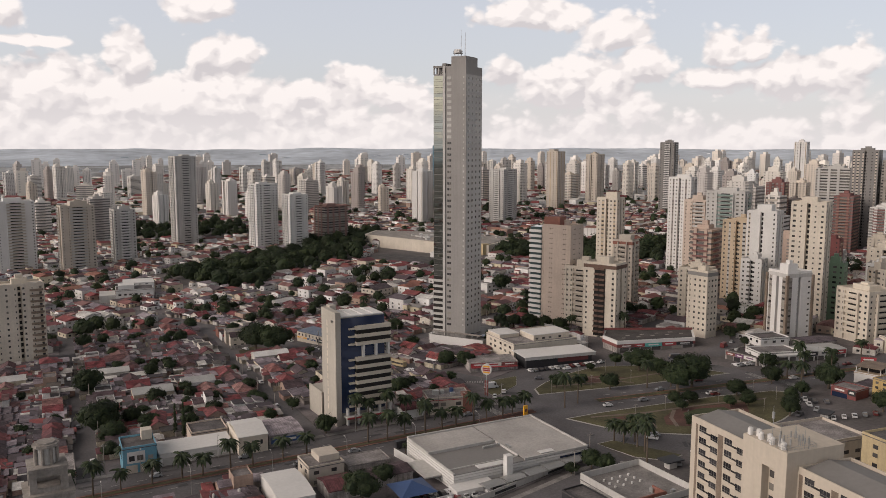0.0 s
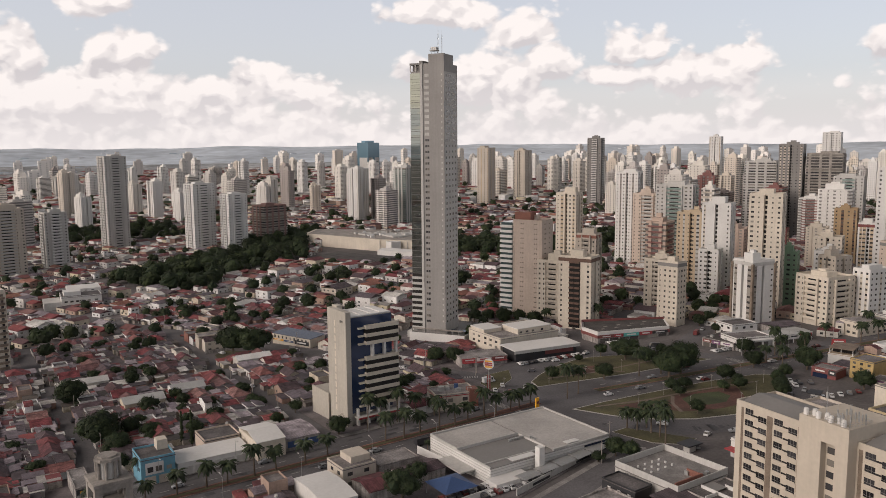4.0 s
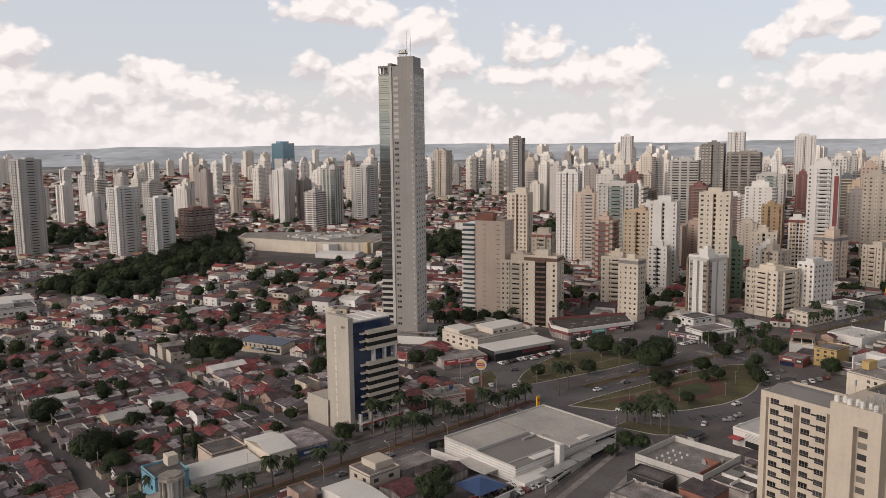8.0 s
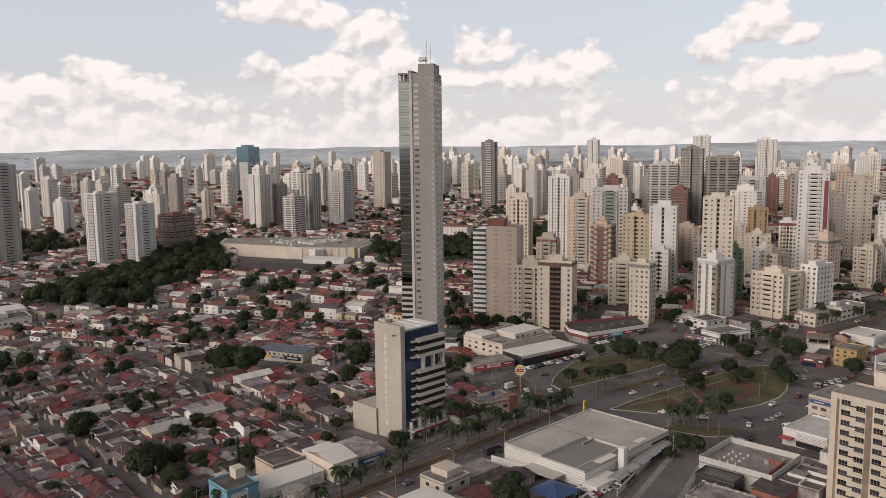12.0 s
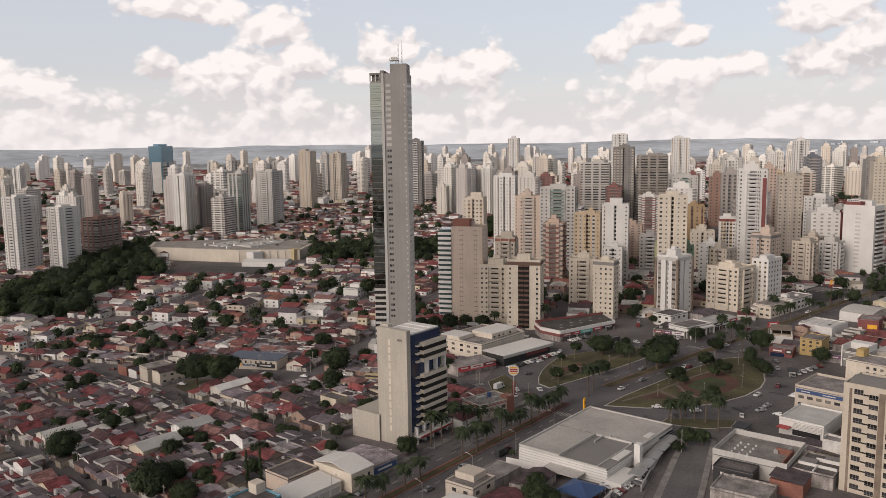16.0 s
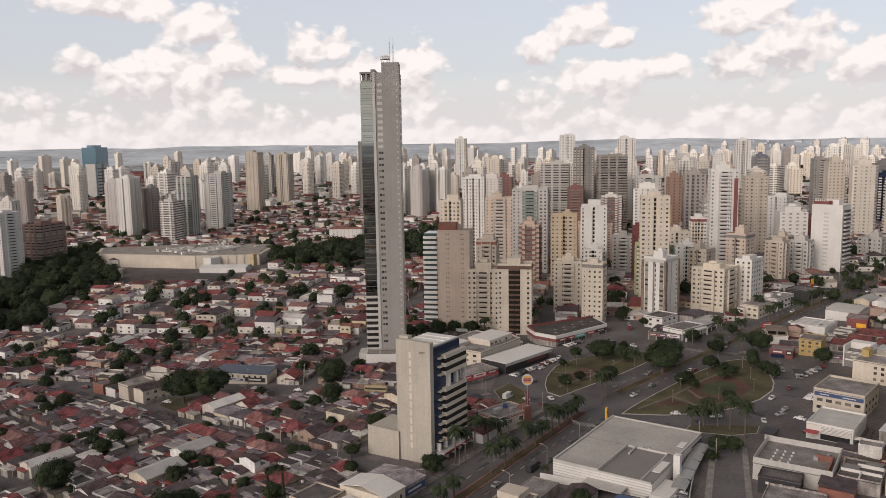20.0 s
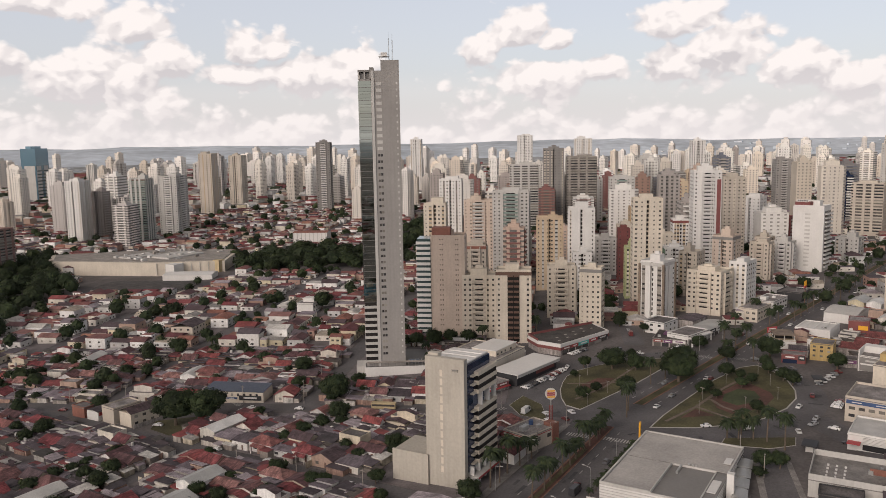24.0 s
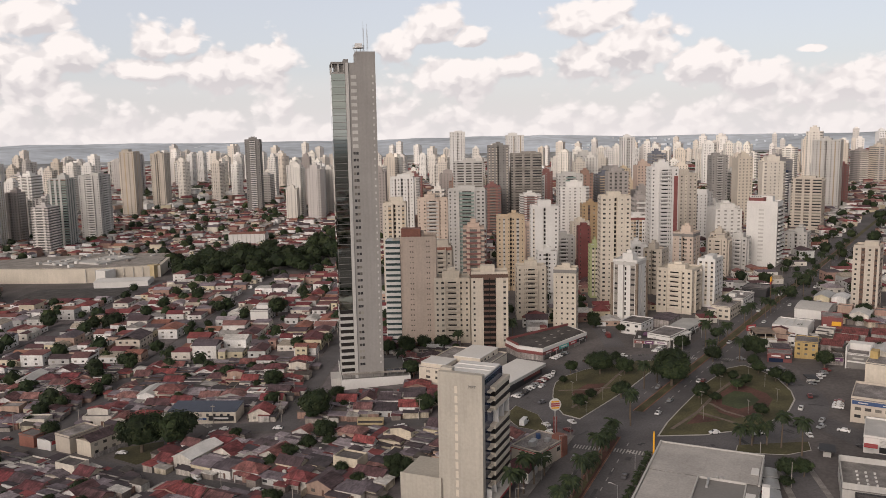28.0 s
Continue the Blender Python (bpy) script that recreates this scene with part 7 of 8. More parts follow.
    part("door", pane_mesh(0.95, 2.1, m_brown), None, ob, m=pose(a * 0.35, -b, 0.05))
    if rng.random() < 0.2 and kind != "barn":
        t = Shape()
        cx = (wx0 + wx1) / 2
        t.tube(cx, b - 3.6, hw, hw + 1.9, 0.62, 10)
        t.tube(cx, b - 3.6, hw + 1.9, hw + 2.1, 0.4, 10)
        part("water_tank", t, m_lgrey, ob, "plastic water tank")
    return ob


PROTO = [house_proto(*p) for p in (
    ("gable", 9.5, 14, 3.2, 1, "plastered house under a worn clay tile gable roof"),
    ("gable", 8.5, 11, 3.0, 2, "small plastered house with a clay gable roof"),
    ("double", 10.5, 17, 3.4, 3, "long house under a broad clay tile roof"),
    ("hip", 10.5, 14, 3.2, 4, "house with a hipped clay tile roof and porch"),
    ("hip", 9.5, 12, 5.8, 5, "tall two-storey house with a hipped tile roof"),
    ("lean", 9.5, 13, 3.3, 6, "low house under dark fibre-cement sheets"),
    ("lean", 8.5, 10, 3.0, 7, "back house under grey fibre-cement sheets"),
    ("lean", 11, 16, 3.6, 8, "wide house under weathered grey roof sheets"),
    ("double", 10.5, 14, 3.3, 9, "house with a clay front roof and sheet-covered rear"),
    ("flat", 9.5, 12, 3.5, 10, "flat-roofed plastered house with a stained slab"),
    ("two", 10, 13, 3.6, 11, "two-storey house with a terrace and clay roof"),
    ("barn", 11, 18, 4.6, 12, "workshop shed under a pale metal roof"),
    ("two", 9.5, 15, 3.8, 13, "tall narrow house with a roof terrace"),
    ("flat", 11, 15, 6.2, 14, "two-storey flat-roofed commercial house"))]
WEIGHT = [10, 10, 6, 6, 2, 11, 10, 6, 11, 3, 2, 2, 2, 1]
SIZE = [(9.5, 14), (8.5, 11), (10.5, 17), (10.5, 14), (9.5, 12), (9.5, 13), (8.5, 10), (11, 16), (10.5, 14), (9.5, 12), (10, 13), (11, 18), (9.5, 15), (11, 15)]
used, homes = set(), []


def place_house(k, x, y, rot, s):
    m = at(x, y, rot, 0.1, s)
    if k in used:
        ob = copy_thing(PROTO[k], m)
    else:
        used.add(k)
        ob = PROTO[k]
        ob.matrix_basis = m
    homes.append((x, y))
    return ob


rng = random.Random(21)


def fill_block(to_plan, a0, a1, b0, b1, turn, skip=lambda x, y: False, deep=2):
    """Two rows of lots back to back between a0 and a1, cut along b; the houses stand one behind another on each lot."""
    half = (a1 - a0) / 2
    for rowside in (0, 1):
        b = b0 + 0.5
        while b < b1 - 7:
            lot = min(rng.uniform(8.6, 11.6), b1 - b)
            front, used_depth = 2.0, 0.0
            for k in range(deep):
                i = rng.choices(range(len(PROTO)), WEIGHT)[0]
                w, d = SIZE[i]
                s = (min(1.25, max(0.72, (lot - 0.25) / w)), rng.uniform(0.85, 1.1), rng.uniform(0.85, 1.12))
                dd = d * s[1]
                if front + dd > half + 1.0:
                    fit = (half - front - 0.2) / d
                    if fit < 0.5:
                        break
                    s, dd = (s[0], fit, s[2]), d * fit
                a = a0 + front + dd / 2 if rowside == 0 else a1 - front - dd / 2
                x, y = to_plan(a, b + lot / 2)
                if is_free(x, y, 5.5) and not skip(x, y):
                    place_house(i, x, y, turn + (-90 if rowside == 0 else 90), s)
                front += dd + rng.uniform(0.4, 1.8)
            b += lot


def ident(a, b):
    return (a, b)


keep_clear(200, 300, 0, 60, 50, 0)
fill_block(ident, 15.5, 83, 299, 405, 0, deep=3)
fill_block(ident, 15.5, 83, 415, 530, 0, deep=3)
fill_block(ident, -25, 5.5, 283, 405, 0, deep=2)
fill_block(ident, -25, 5.5, 415, 530, 0, deep=2)


def off_diag(x, y):
    u = 0.927 * x + 0.375 * y
    return u > 272 or y < 300


fill_block(ident, 93, 165, 300, 424, 0, off_diag, deep=3)
fill_block(ident, 22, 58, 222, 250, 0, deep=2)
for u0, u1 in ((291, 381), (391, 481)):
    for v0, v1 in ((226, 312), (324, 414), (426, 514))[:3 if u0 < 300 else 1]:
        fill_block(uv, u0, u1, v0, v1, 22.0, deep=3)
# low shops and halls south of the eastern avenue
WEIGHT = [2, 2, 1, 1, 1, 5, 3, 4, 2, 6, 3, 6, 2, 5]


def east(a, b):
    c, s = math.cos(radians(-10.6)), math.sin(radians(-10.6))
    return (205 + c * a - s * b, 264.5 + s * a + c * b)


for a0, a1 in ((112, 176), (184, 250)):
    fill_block(east, a0, a1, -100, -19, -10.6, deep=2)
fill_block(ident, 168, 214, 96, 162, 0, deep=1)
for i, ob in enumerate(PROTO):
    if i not in used:
        place_house(i, 60 + i * 3, 545 + i * 8, 0, (1, 1, 1))


# lean-to roofs, patios and yard walls crowded between the houses
lots_w, lots_r = Shape(), Shape()
yr = random.Random(17)
for hx, hy in homes:
    turn = 22 if 0.927 * hx + 0.375 * hy > 286 else 0
    for k in range(8):
        a, r = yr.uniform(0, 2 * math.pi), yr.uniform(5.5, 9.5)
        x, y = hx + r * math.cos(a), hy + r * math.sin(a)
        if not is_free(x, y, 2.5):
            continue
        w, d, h = yr.uniform(3.0, 7.0), yr.uniform(3.0, 8.0), yr.uniform(1.9, 3.1)
        c, s = math.cos(radians(turn)), math.sin(radians(turn))
        z = ground_z(x, y)
        q = [(x + c * p - s * t, y + s * p + c * t) for p, t in ((-w / 2, -d / 2), (w / 2, -d / 2), (w / 2, d / 2), (-w / 2, d / 2))]
        lots_w.prism(q, z - 0.5, z + h)
        qo = [(x + (p - x) * 1.08, y + (t - y) * 1.08) for p, t in q]
        tilt = yr.uniform(0.2, 0.8)
        lots_r.add([(*qo[0], z + h + 0.03), (*qo[1], z + h + 0.03), (*qo[2], z + h + tilt), (*qo[3], z + h + tilt), (*qo[0], z + h - 0.1), (*qo[1], z + h - 0.1), (*qo[2], z + h - 0.1), (*qo[3], z + h - 0.1)],
                   [(0, 1, 2, 3), (7, 6, 5, 4), (4, 5, 1, 0), (5, 6, 2, 1), (6, 7, 3, 2), (7, 4, 0, 3)])
    c, s = math.cos(radians(turn)), math.sin(radians(turn))
    for off in (5.6, -5.6):
        if yr.random() < 0.6:
            ax, ay, ln = hx + yr.uniform(-4, 4), hy + off, yr.uniform(6, 15)
            q = [(ax + c * p - s * t, ay + s * p + c * t) for p, t in ((-ln / 2, -0.1), (ln / 2, -0.1), (ln / 2, 0.1), (-ln / 2, 0.1))]
            if all(is_free(px, py, 0.5) for px, py in q):
                lots_w.prism(q, ground_z(ax, ay) - 0.6, ground_z(ax, ay) + yr.uniform(2.1, 3.0))
tagged(new("yard_wall_clutter", lots_w.mesh("yard_wall_clutter", m_yard_far)), "stained plaster walls and sheds between the houses", "yard walls", kind="stuff")
tagged(new("lean_to_roofs", lots_r.mesh("lean_to_roofs", m_lean)), "patched sheet and tile lean-to roofs", "roofs", kind="stuff")

# ---------------------------------------------------------------- the low city further off
def in_view(x, y, pad=0.0):
    """The wedge of land that the flight looks over."""
    a = math.degrees(math.atan2(x + 60, y + 20))
    return -6 < a < 101


WOODS = [[(104, 800), (118, 718), (146, 668), (186, 706), (250, 790), (300, 800), (345, 900), (400, 985), (360, 1040), (300, 960), (246, 875), (208, 862), (155, 830)],
         [(425, 745), (500, 805), (575, 735), (590, 640), (540, 590), (455, 610)],
         [(85, 1165), (150, 1110), (240, 1090), (300, 1130), (260, 1250), (110, 1300)],
         [(590, 640), (760, 690), (900, 760), (880, 800), (730, 740), (600, 700)]]


def in_woods(x, y):
    return any(inside(x, y, w) for w in WOODS)


frng = random.Random(77)
wall_s, roof_s, wins_s = Shape(), Shape(), Shape()
NEAR_X = lambda u, v: 286 < u < 386 and 222 < v < 518 or 386 <= u < 484 and 222 < v < 316


def low_house(x, y, turn, w, d, h):
    c, s = math.cos(radians(turn)), math.sin(radians(turn))
    z = ground_z(x, y)
    q = [(x + c * a - s * b, y + s * a + c * b) for a, b in ((-w / 2, -d / 2), (w / 2, -d / 2), (w / 2, d / 2), (-w / 2, d / 2))]
    wall_s.prism(q, z - 1.5, z + h)
    if math.hypot(x + 60, y - 120) < 950:
        for (x0, y0), (x1, y1) in zip(q, q[1:] + q[:1]):
            l = math.hypot(x1 - x0, y1 - y0)
            ux, uy = (x1 - x0) / l, (y1 - y0) / l
            for k in ((0.24, 0.7) if l > 6 else (0.5,)):
                cx, cy, hw = x0 + (x1 - x0) * k, y0 + (y1 - y0) * k, 0.75
                pane = [(cx - ux * hw - uy * o, cy - uy * hw + ux * o) for o in (0.05,)] + [(cx - ux * hw + uy * 0.06, cy - uy * hw - ux * 0.06), (cx + ux * hw + uy * 0.06, cy + uy * hw - ux * 0.06), (cx + ux * hw - uy * 0.05, cy + uy * hw + ux * 0.05)]
                wins_s.prism(pane, z + 1.0, z + 2.1)
                if h > 5.2:
                    wins_s.prism(pane, z + 3.7, z + 4.8)
    t = frng.random()
    e = 1.06
    qo = [(x + (a - x) * e, y + (b - y) * e) for a, b in q]
    if t < 0.72:
        m0 = ((qo[0][0] + qo[1][0]) / 2, (qo[0][1] + qo[1][1]) / 2)
        m1 = ((qo[2][0] + qo[3][0]) / 2, (qo[2][1] + qo[3][1]) / 2)
        r = z + h + w * frng.uniform(0.14, 0.22)
        lo = z + h + 0.05
        roof_s.add([(*qo[0], lo), (*m0, r), (*m1, r), (*qo[3], lo), (*qo[1], lo), (*qo[2], lo)], [(0, 1, 2, 3), (1, 4, 5, 2), (0, 4, 1), (3, 2, 5), (0, 3, 5, 4)])
    else:
        roof_s.prism(q, z + h, z + h + 0.3)


for iu in range(-140, 175):
    for iv in range(-60, 190):
        u, v = 284 + iu * 13.0, 318 + iv * 14.5
        if (iu % 8 == 0) or (iv % 7 == 0):
            continue
        x, y = uv(u + frng.uniform(-1.2, 1.2), v + frng.uniform(-1.5, 1.5))
        r = math.hypot(x, y)
        if r > 1500 or not in_view(x, y) or y < 60 or NEAR_X(u, v):
            continue
        if u < 290 and (y < 545 or x < -40):
            continue
        if math.hypot(x - 232, y - 258) < 92 or x < 300 and y < 330 and u > 284:
            continue
        ave = y - (264.5 - 0.1844 * (x - 205))
        if -105 < ave < 17 and x < 460 or -17 < ave < 17 or x < 300 and ave < 20:
            continue
        if in_woods(x, y) or not is_free(x, y, 6.0):
            continue
        if frng.random() < 0.13:
            continue
        big = frng.random() < (0.24 if x > 300 and y < 330 else 0.14)
        w, d = (frng.uniform(11, 12.2), frng.uniform(12.5, 14.2)) if big else (frng.uniform(8.5, 11.5), frng.uniform(9.5, 13.5))
        turn = 22 + (90 if frng.random() < 0.45 else 0)
        low_house(x, y, turn, w, d, frng.uniform(5, 8) if big else frng.uniform(2.9, 4.6))
        if frng.random() < 0.75:
            a = frng.uniform(0, 6.28)
            low_house(x + 6.6 * math.cos(a), y + 6.9 * math.sin(a), turn, frng.uniform(3.5, 6), frng.uniform(4, 7), frng.uniform(2.4, 6.4))
tagged(new("far_house_windows", wins_s.mesh("far_house_windows", m_pane)), "small dark windows of countless low houses", "windows", kind="stuff")
tagged(new("far_house_walls", wall_s.mesh("far_house_walls", m_houses_far)), "plastered walls of countless low houses", "houses", kind="stuff")
tagged(new("far_house_roofs", roof_s.mesh("far_house_roofs", m_clay_far)), "clay and sheet roofs of countless low houses", "roofs", kind="stuff")
wall_s, roof_s = Shape(), Shape()
for k in range(9000):
    r = 1500 + 2200 * frng.random() ** 0.8
    a = radians(frng.uniform(-6, 101))
    x, y = -60 + r * math.sin(a), -20 + r * math.cos(a)
    if is_free(x, y, 8):
        s = 1 + (r - 1500) / 1800
        low_house(x, y, frng.uniform(0, 90), frng.uniform(11, 18) * s, frng.uniform(11, 20) * s, frng.uniform(3.5, 9))
tagged(new("distant_house_walls", wall_s.mesh("distant_house_walls", m_houses_far)), "pale walls of the distant city", "houses", kind="stuff")
tagged(new("distant_house_roofs", roof_s.mesh("distant_house_roofs", m_roof_dist)), "roofs of the distant city", "roofs", kind="stuff")

# unseen low houses added behind the flight, to be mirrored in the glass tower
wall_s, roof_s = Shape(), Shape()
for k in range(1100):
    r = 60 + 900 * frng.random() ** 0.6
    a = radians(frng.uniform(120, 345))
    x, y = -100 + r * math.sin(a), 60 + r * math.cos(a)
    if is_free(x, y, 8) and not (-80 < x < 230 and 90 < y < 300):
        low_house(x, y, 0, frng.uniform(9, 14), frng.uniform(10, 16), frng.uniform(3, 6))
tagged(new("rear_house_walls", wall_s.mesh("rear_house_walls", m_houses_far)), "plastered walls of unseen low houses added for reflections", "houses", kind="stuff")
tagged(new("rear_house_roofs", roof_s.mesh("rear_house_roofs", m_clay_far)), "clay and sheet roofs of unseen low houses added for reflections", "roofs", kind="stuff")

# far towers: a few kinds, each built once
m_far_wall = mat("far_tower_paint", (0.6, 0.56, 0.5), 0.8, var=0.08, scales=(0.05, 0.6),
                 palette=((0.68, 0.64, 0.58), (0.76, 0.74, 0.70), (0.60, 0.53, 0.45), (0.72, 0.69, 0.64), (0.50, 0.47, 0.44), (0.64, 0.57, 0.49), (0.76, 0.73, 0.69), (0.48, 0.45, 0.43), (0.74, 0.70, 0.65), (0.62, 0.59, 0.55), (0.36, 0.32, 0.30), (0.70, 0.68, 0.65), (0.66, 0.60, 0.53)))
m_quarter = mat("varied_tower_paint", (0.6, 0.56, 0.5), 0.8, var=0.1, scales=(0.05, 0.6), streak=0.08,
                palette=((0.62, 0.57, 0.50), (0.68, 0.66, 0.63), (0.30, 0.19, 0.15), (0.56, 0.50, 0.42), (0.20, 0.19, 0.19), (0.52, 0.40, 0.33), (0.66, 0.64, 0.60), (0.36, 0.33, 0.31), (0.58, 0.47, 0.34), (0.15, 0.16, 0.19), (0.64, 0.60, 0.54), (0.24, 0.11, 0.10)))


# paler than the near glass: distance haze is put into the colour
m_hazed_pane = glass("hazed_window_glass", (0.20, 0.19, 0.18), 0.25, spread=0.5)


def far_proto(w, d, h, kind, label):
    a, b = w / 2, d / 2
    n = int(h / 3.1)
    fh = h / n
    g = Shape()
    k = 1.2
    if kind == 1:      # stepped plan
        g.prism([(-a, -b), (-a * 0.3, -b), (-a * 0.3, -b + k), (a * 0.3, -b + k), (a * 0.3, -b), (a, -b), (a, b), (-a, b)], -3, h)
    elif kind == 2:    # chamfered corners
        g.prism([(-a + 3, -b), (a - 3, -b), (a, -b + 3), (a, b - 3), (a - 3, b), (-a + 3, b), (-a, b - 3), (-a, -b + 3)], -3, h)
    else:
        g.prism([(-a, -b), (a, -b), (a, b * 0.4), (a - k, b * 0.4), (a - k, b), (-a + k, b), (-a + k, -b * 0.4), (-a, -b * 0.4)], -3, h)
    for c in (-0.48, 0.5):
        g.box(-a - 0.45, -a + 0.3, c * b - 1.1, c * b + 1.1, 0, h + 0.8)
    if kind == 1:
        for c in (-0.3, 0.3):
            g.box(c * a - 0.9, c * a + 0.9, -b - 0.5, -b + k, 0, h + 1.5)
    o = (0.35, -0.3, 0.1, 0.0)[kind]
    g.box(-a * 0.55 + o * a, a * 0.45 + o * a, -b * 0.5, b * 0.6, h, h + (3.0, 4.4, 5.2, 2.4)[kind])
    g.box(-a * 0.2 + o * a, a * 0.2 + o * a, -b * 0.2, b * 0.3, h, h + (5.4, 6.6, 7.0, 5.0)[kind])
    ob = thing("residential_tower", pose(0, 0, 0), label, "tower", "distant towers", data=g.mesh("residential_tower", m_far_wall))
    ws = Shape()
    for i in range(1, n):
        z = i * fh
        if kind == 3:
            ws.box(-a - 0.05, a + 0.05, -b - 0.05, b + 0.05, z + 1.0, z + 2.3)
        else:
            nf, ns = max(3, int(w / 3.6)), max(3, int(d / 3.8))
            for c in facade_cols(nf, w, 0, 2.2):
                ws.box(c - 0.7, c + 0.7, -b - 0.05, -b + k + 0.1, z + 0.9, z + 2.25)
            for c in facade_cols(ns, d, 0, 2.2):
                ws.box(-a - 0.05, -a + k + 0.1, c - 0.8, c + 0.8, z + 0.9, z + 2.25)
    tagged(part("windows", ws, m_hazed_pane, ob), kind="stuff")
    if kind in (0, 3):
        bs = Shape()
        for i in range(1, n):
            bs.box(-a * 0.6, a * 0.2, -b - 1.4, -b - 0.06, i * fh, i * fh + 1.05)
            if kind == 3:
                bs.box(-a - 1.1, -a - 0.06, -b * 0.7, b * 0.7, i * fh, i * fh + 1.0)
        tagged(part("balconies", bs, m_far_wall, ob), kind="stuff")
    return ob


FAR = [far_proto(*p) for p in (
    (18, 16, 62, 0, "slender pale apartment tower with balcony stacks"), (22, 16, 74, 1, "pale apartment tower with a recessed front"),
    (20, 20, 82, 2, "apartment tower with chamfered corners"), (26, 18, 58, 3, "broad apartment tower with long balcony bands"),
    (16, 16, 90, 0, "slim tall apartment tower with balconies"), (24, 18, 48, 1, "mid-rise apartment block with pilasters"),
    (20, 15, 40, 3, "mid-rise apartment block with balcony bands"), (17, 22, 68, 2, "apartment tower with smooth rounded-off corners"),
    (15, 15, 52, 1, "small square pale apartment tower"))]
far_used = set()


# whiter palette: sunlight on the far quarter is put into the paint
m_far_sunlit = mat("far_sunlit_tones", (0.8, 0.78, 0.74), 0.8, var=0.06, scales=(0.05, 0.6),
                  palette=((0.82, 0.80, 0.76), (0.80, 0.76, 0.69), (0.82, 0.81, 0.79), (0.76, 0.68, 0.58), (0.70, 0.66, 0.61), (0.82, 0.79, 0.73)))


def far_tower(x, y, rot, tall, paint=None):
    k = min(range(len(FAR)), key=lambda i: abs((62, 74, 82, 58, 90, 48, 40, 68, 52)[i] - tall) + trng.uniform(0, 30))
    s = tall / (62, 74, 82, 58, 90, 48, 40, 68, 52)[k]
    m = at(x, y, rot, 0, (trng.uniform(0.85, 1.15), trng.uniform(0.85, 1.15), s))
    ob = FAR[k]
    if k in far_used:
        ob = copy_thing(FAR[k], m)
    else:
        far_used.add(k)
        ob.matrix_basis = m
        paint = None
    if paint:      # the distant quarter painted sunlit, the varied one nearer
        for o in [ob] + list(ob.children):
            if o.data.materials[0] is m_far_wall:
                o.material_slots[0].link = "OBJECT"
                o.material_slots[0].material = paint
    keep_clear(x, y, rot, 20, 20, 1)


trng, wh_rng = random.Random(9), random.Random(4)
# azimuth range, distance range, count, heights
for a0, a1, r0, r1, n, h0, h1 in ((-4, 31, 1130, 1500, 24, 45, 78), (-5, 32, 1500, 2400, 62, 48, 84), (32, 46, 1500, 2400, 36, 50, 88), (44, 60, 900, 1500, 26, 45, 85), (46, 90, 1400, 2300, 92, 44, 92)):
    done = tries = 0
    while done < n and tries < n * 30:
        tries += 1
        r, a = trng.uniform(r0, r1), radians(trng.uniform(a0, a1))
        x, y = -40 + r * math.sin(a), r * math.cos(a)
        if is_free(x, y, 14) and not in_woods(x, y) and abs(y - (264.5 - 0.1844 * (x - 205))) > 30:
            far_tower(x, y, trng.choice((22, 24, 20, 24, -10)), trng.uniform(h0, h1), m_far_sunlit if a0 >= 46 and wh_rng.random() < 0.8 else None)
            done += 1
# the cluster behind the named towers
done = tries = 0
while done < 46 and tries < 4000:
    tries += 1
    x = trng.uniform(430, 1150)
    y = trng.uniform(180 if x > 600 else 270, 660)
    dist = math.hypot(x, y - 150)
    if not is_free(x, y, 12) or abs(y - (264.5 - 0.1844 * (x - 205))) < 34 or y > 0.62 * x + 210:
        continue
    far_tower(x, y, trng.choice((24, 24, 24, 22)), trng.uniform(28, 46) if dist < 640 else trng.uniform(36, 78), m_quarter)
    done += 1
done = tries = 0
while done < 26 and tries < 2000:      # south of the avenue
    tries += 1
    x, y = trng.uniform(600, 1500), trng.uniform(-40, 190)
    if is_free(x, y, 12) and y < 264.5 - 0.1844 * (x - 205) - 40:
        far_tower(x, y, -10, trng.uniform(25, 70))
        done += 1

# the most distant towers, in one piece
dist_s, dist_w = Shape(), Shape()
for k in range(150):
    r = trng.uniform(2300, 3300)
    a = radians(trng.uniform(-5, 40) if k < 45 else trng.uniform(40, 97))
    x, y = -40 + r * math.sin(a), r * math.cos(a)
    w, d, h = trng.uniform(16, 30), trng.uniform(15, 26), trng.uniform(50, 92) if k < 45 else trng.uniform(48, 100)
    z = ground_z(x, y)
    q = [(x - w / 2, y - d / 2), (x + w / 2, y - d / 2), (x + w / 2, y + d / 2), (x - w / 2, y + d / 2)]
    dist_s.prism(q, z - 3, z + h)
    dist_s.box(x - w / 5, x + w / 3, y - d / 4, y + d / 4, z + h, z + h + trng.uniform(3, 7))
    for i in range(2, int(h / 6.5)):
        for sx in (-0.3, 0.3):
            dist_w.box(x + sx * w - 2, x + sx * w + 2, y - d / 2 - 0.1, y - d / 2 + 0.1, z + i * 6.4, z + i * 6.4 + 3.2)
            dist_w.box(x - w / 2 - 0.1, x - w / 2 + 0.1, y + sx * d - 2, y + sx * d + 2, z + i * 6.4, z + i * 6.4 + 3.2)
# palette whitened to carry sunlight on the skyline towers
m_dist = mat("sunlit_tower_tones", (0.6, 0.6, 0.6), 0.8, var=0.05, palette=((0.76, 0.72, 0.66), (0.80, 0.77, 0.73), (0.68, 0.62, 0.55), (0.60, 0.57, 0.54), (0.80, 0.77, 0.73)), island=True)
dt = tagged(new("distant_towers", dist_s.mesh("distant_towers", m_dist)), "pale towers on the far skyline", "towers", kind="stuff")
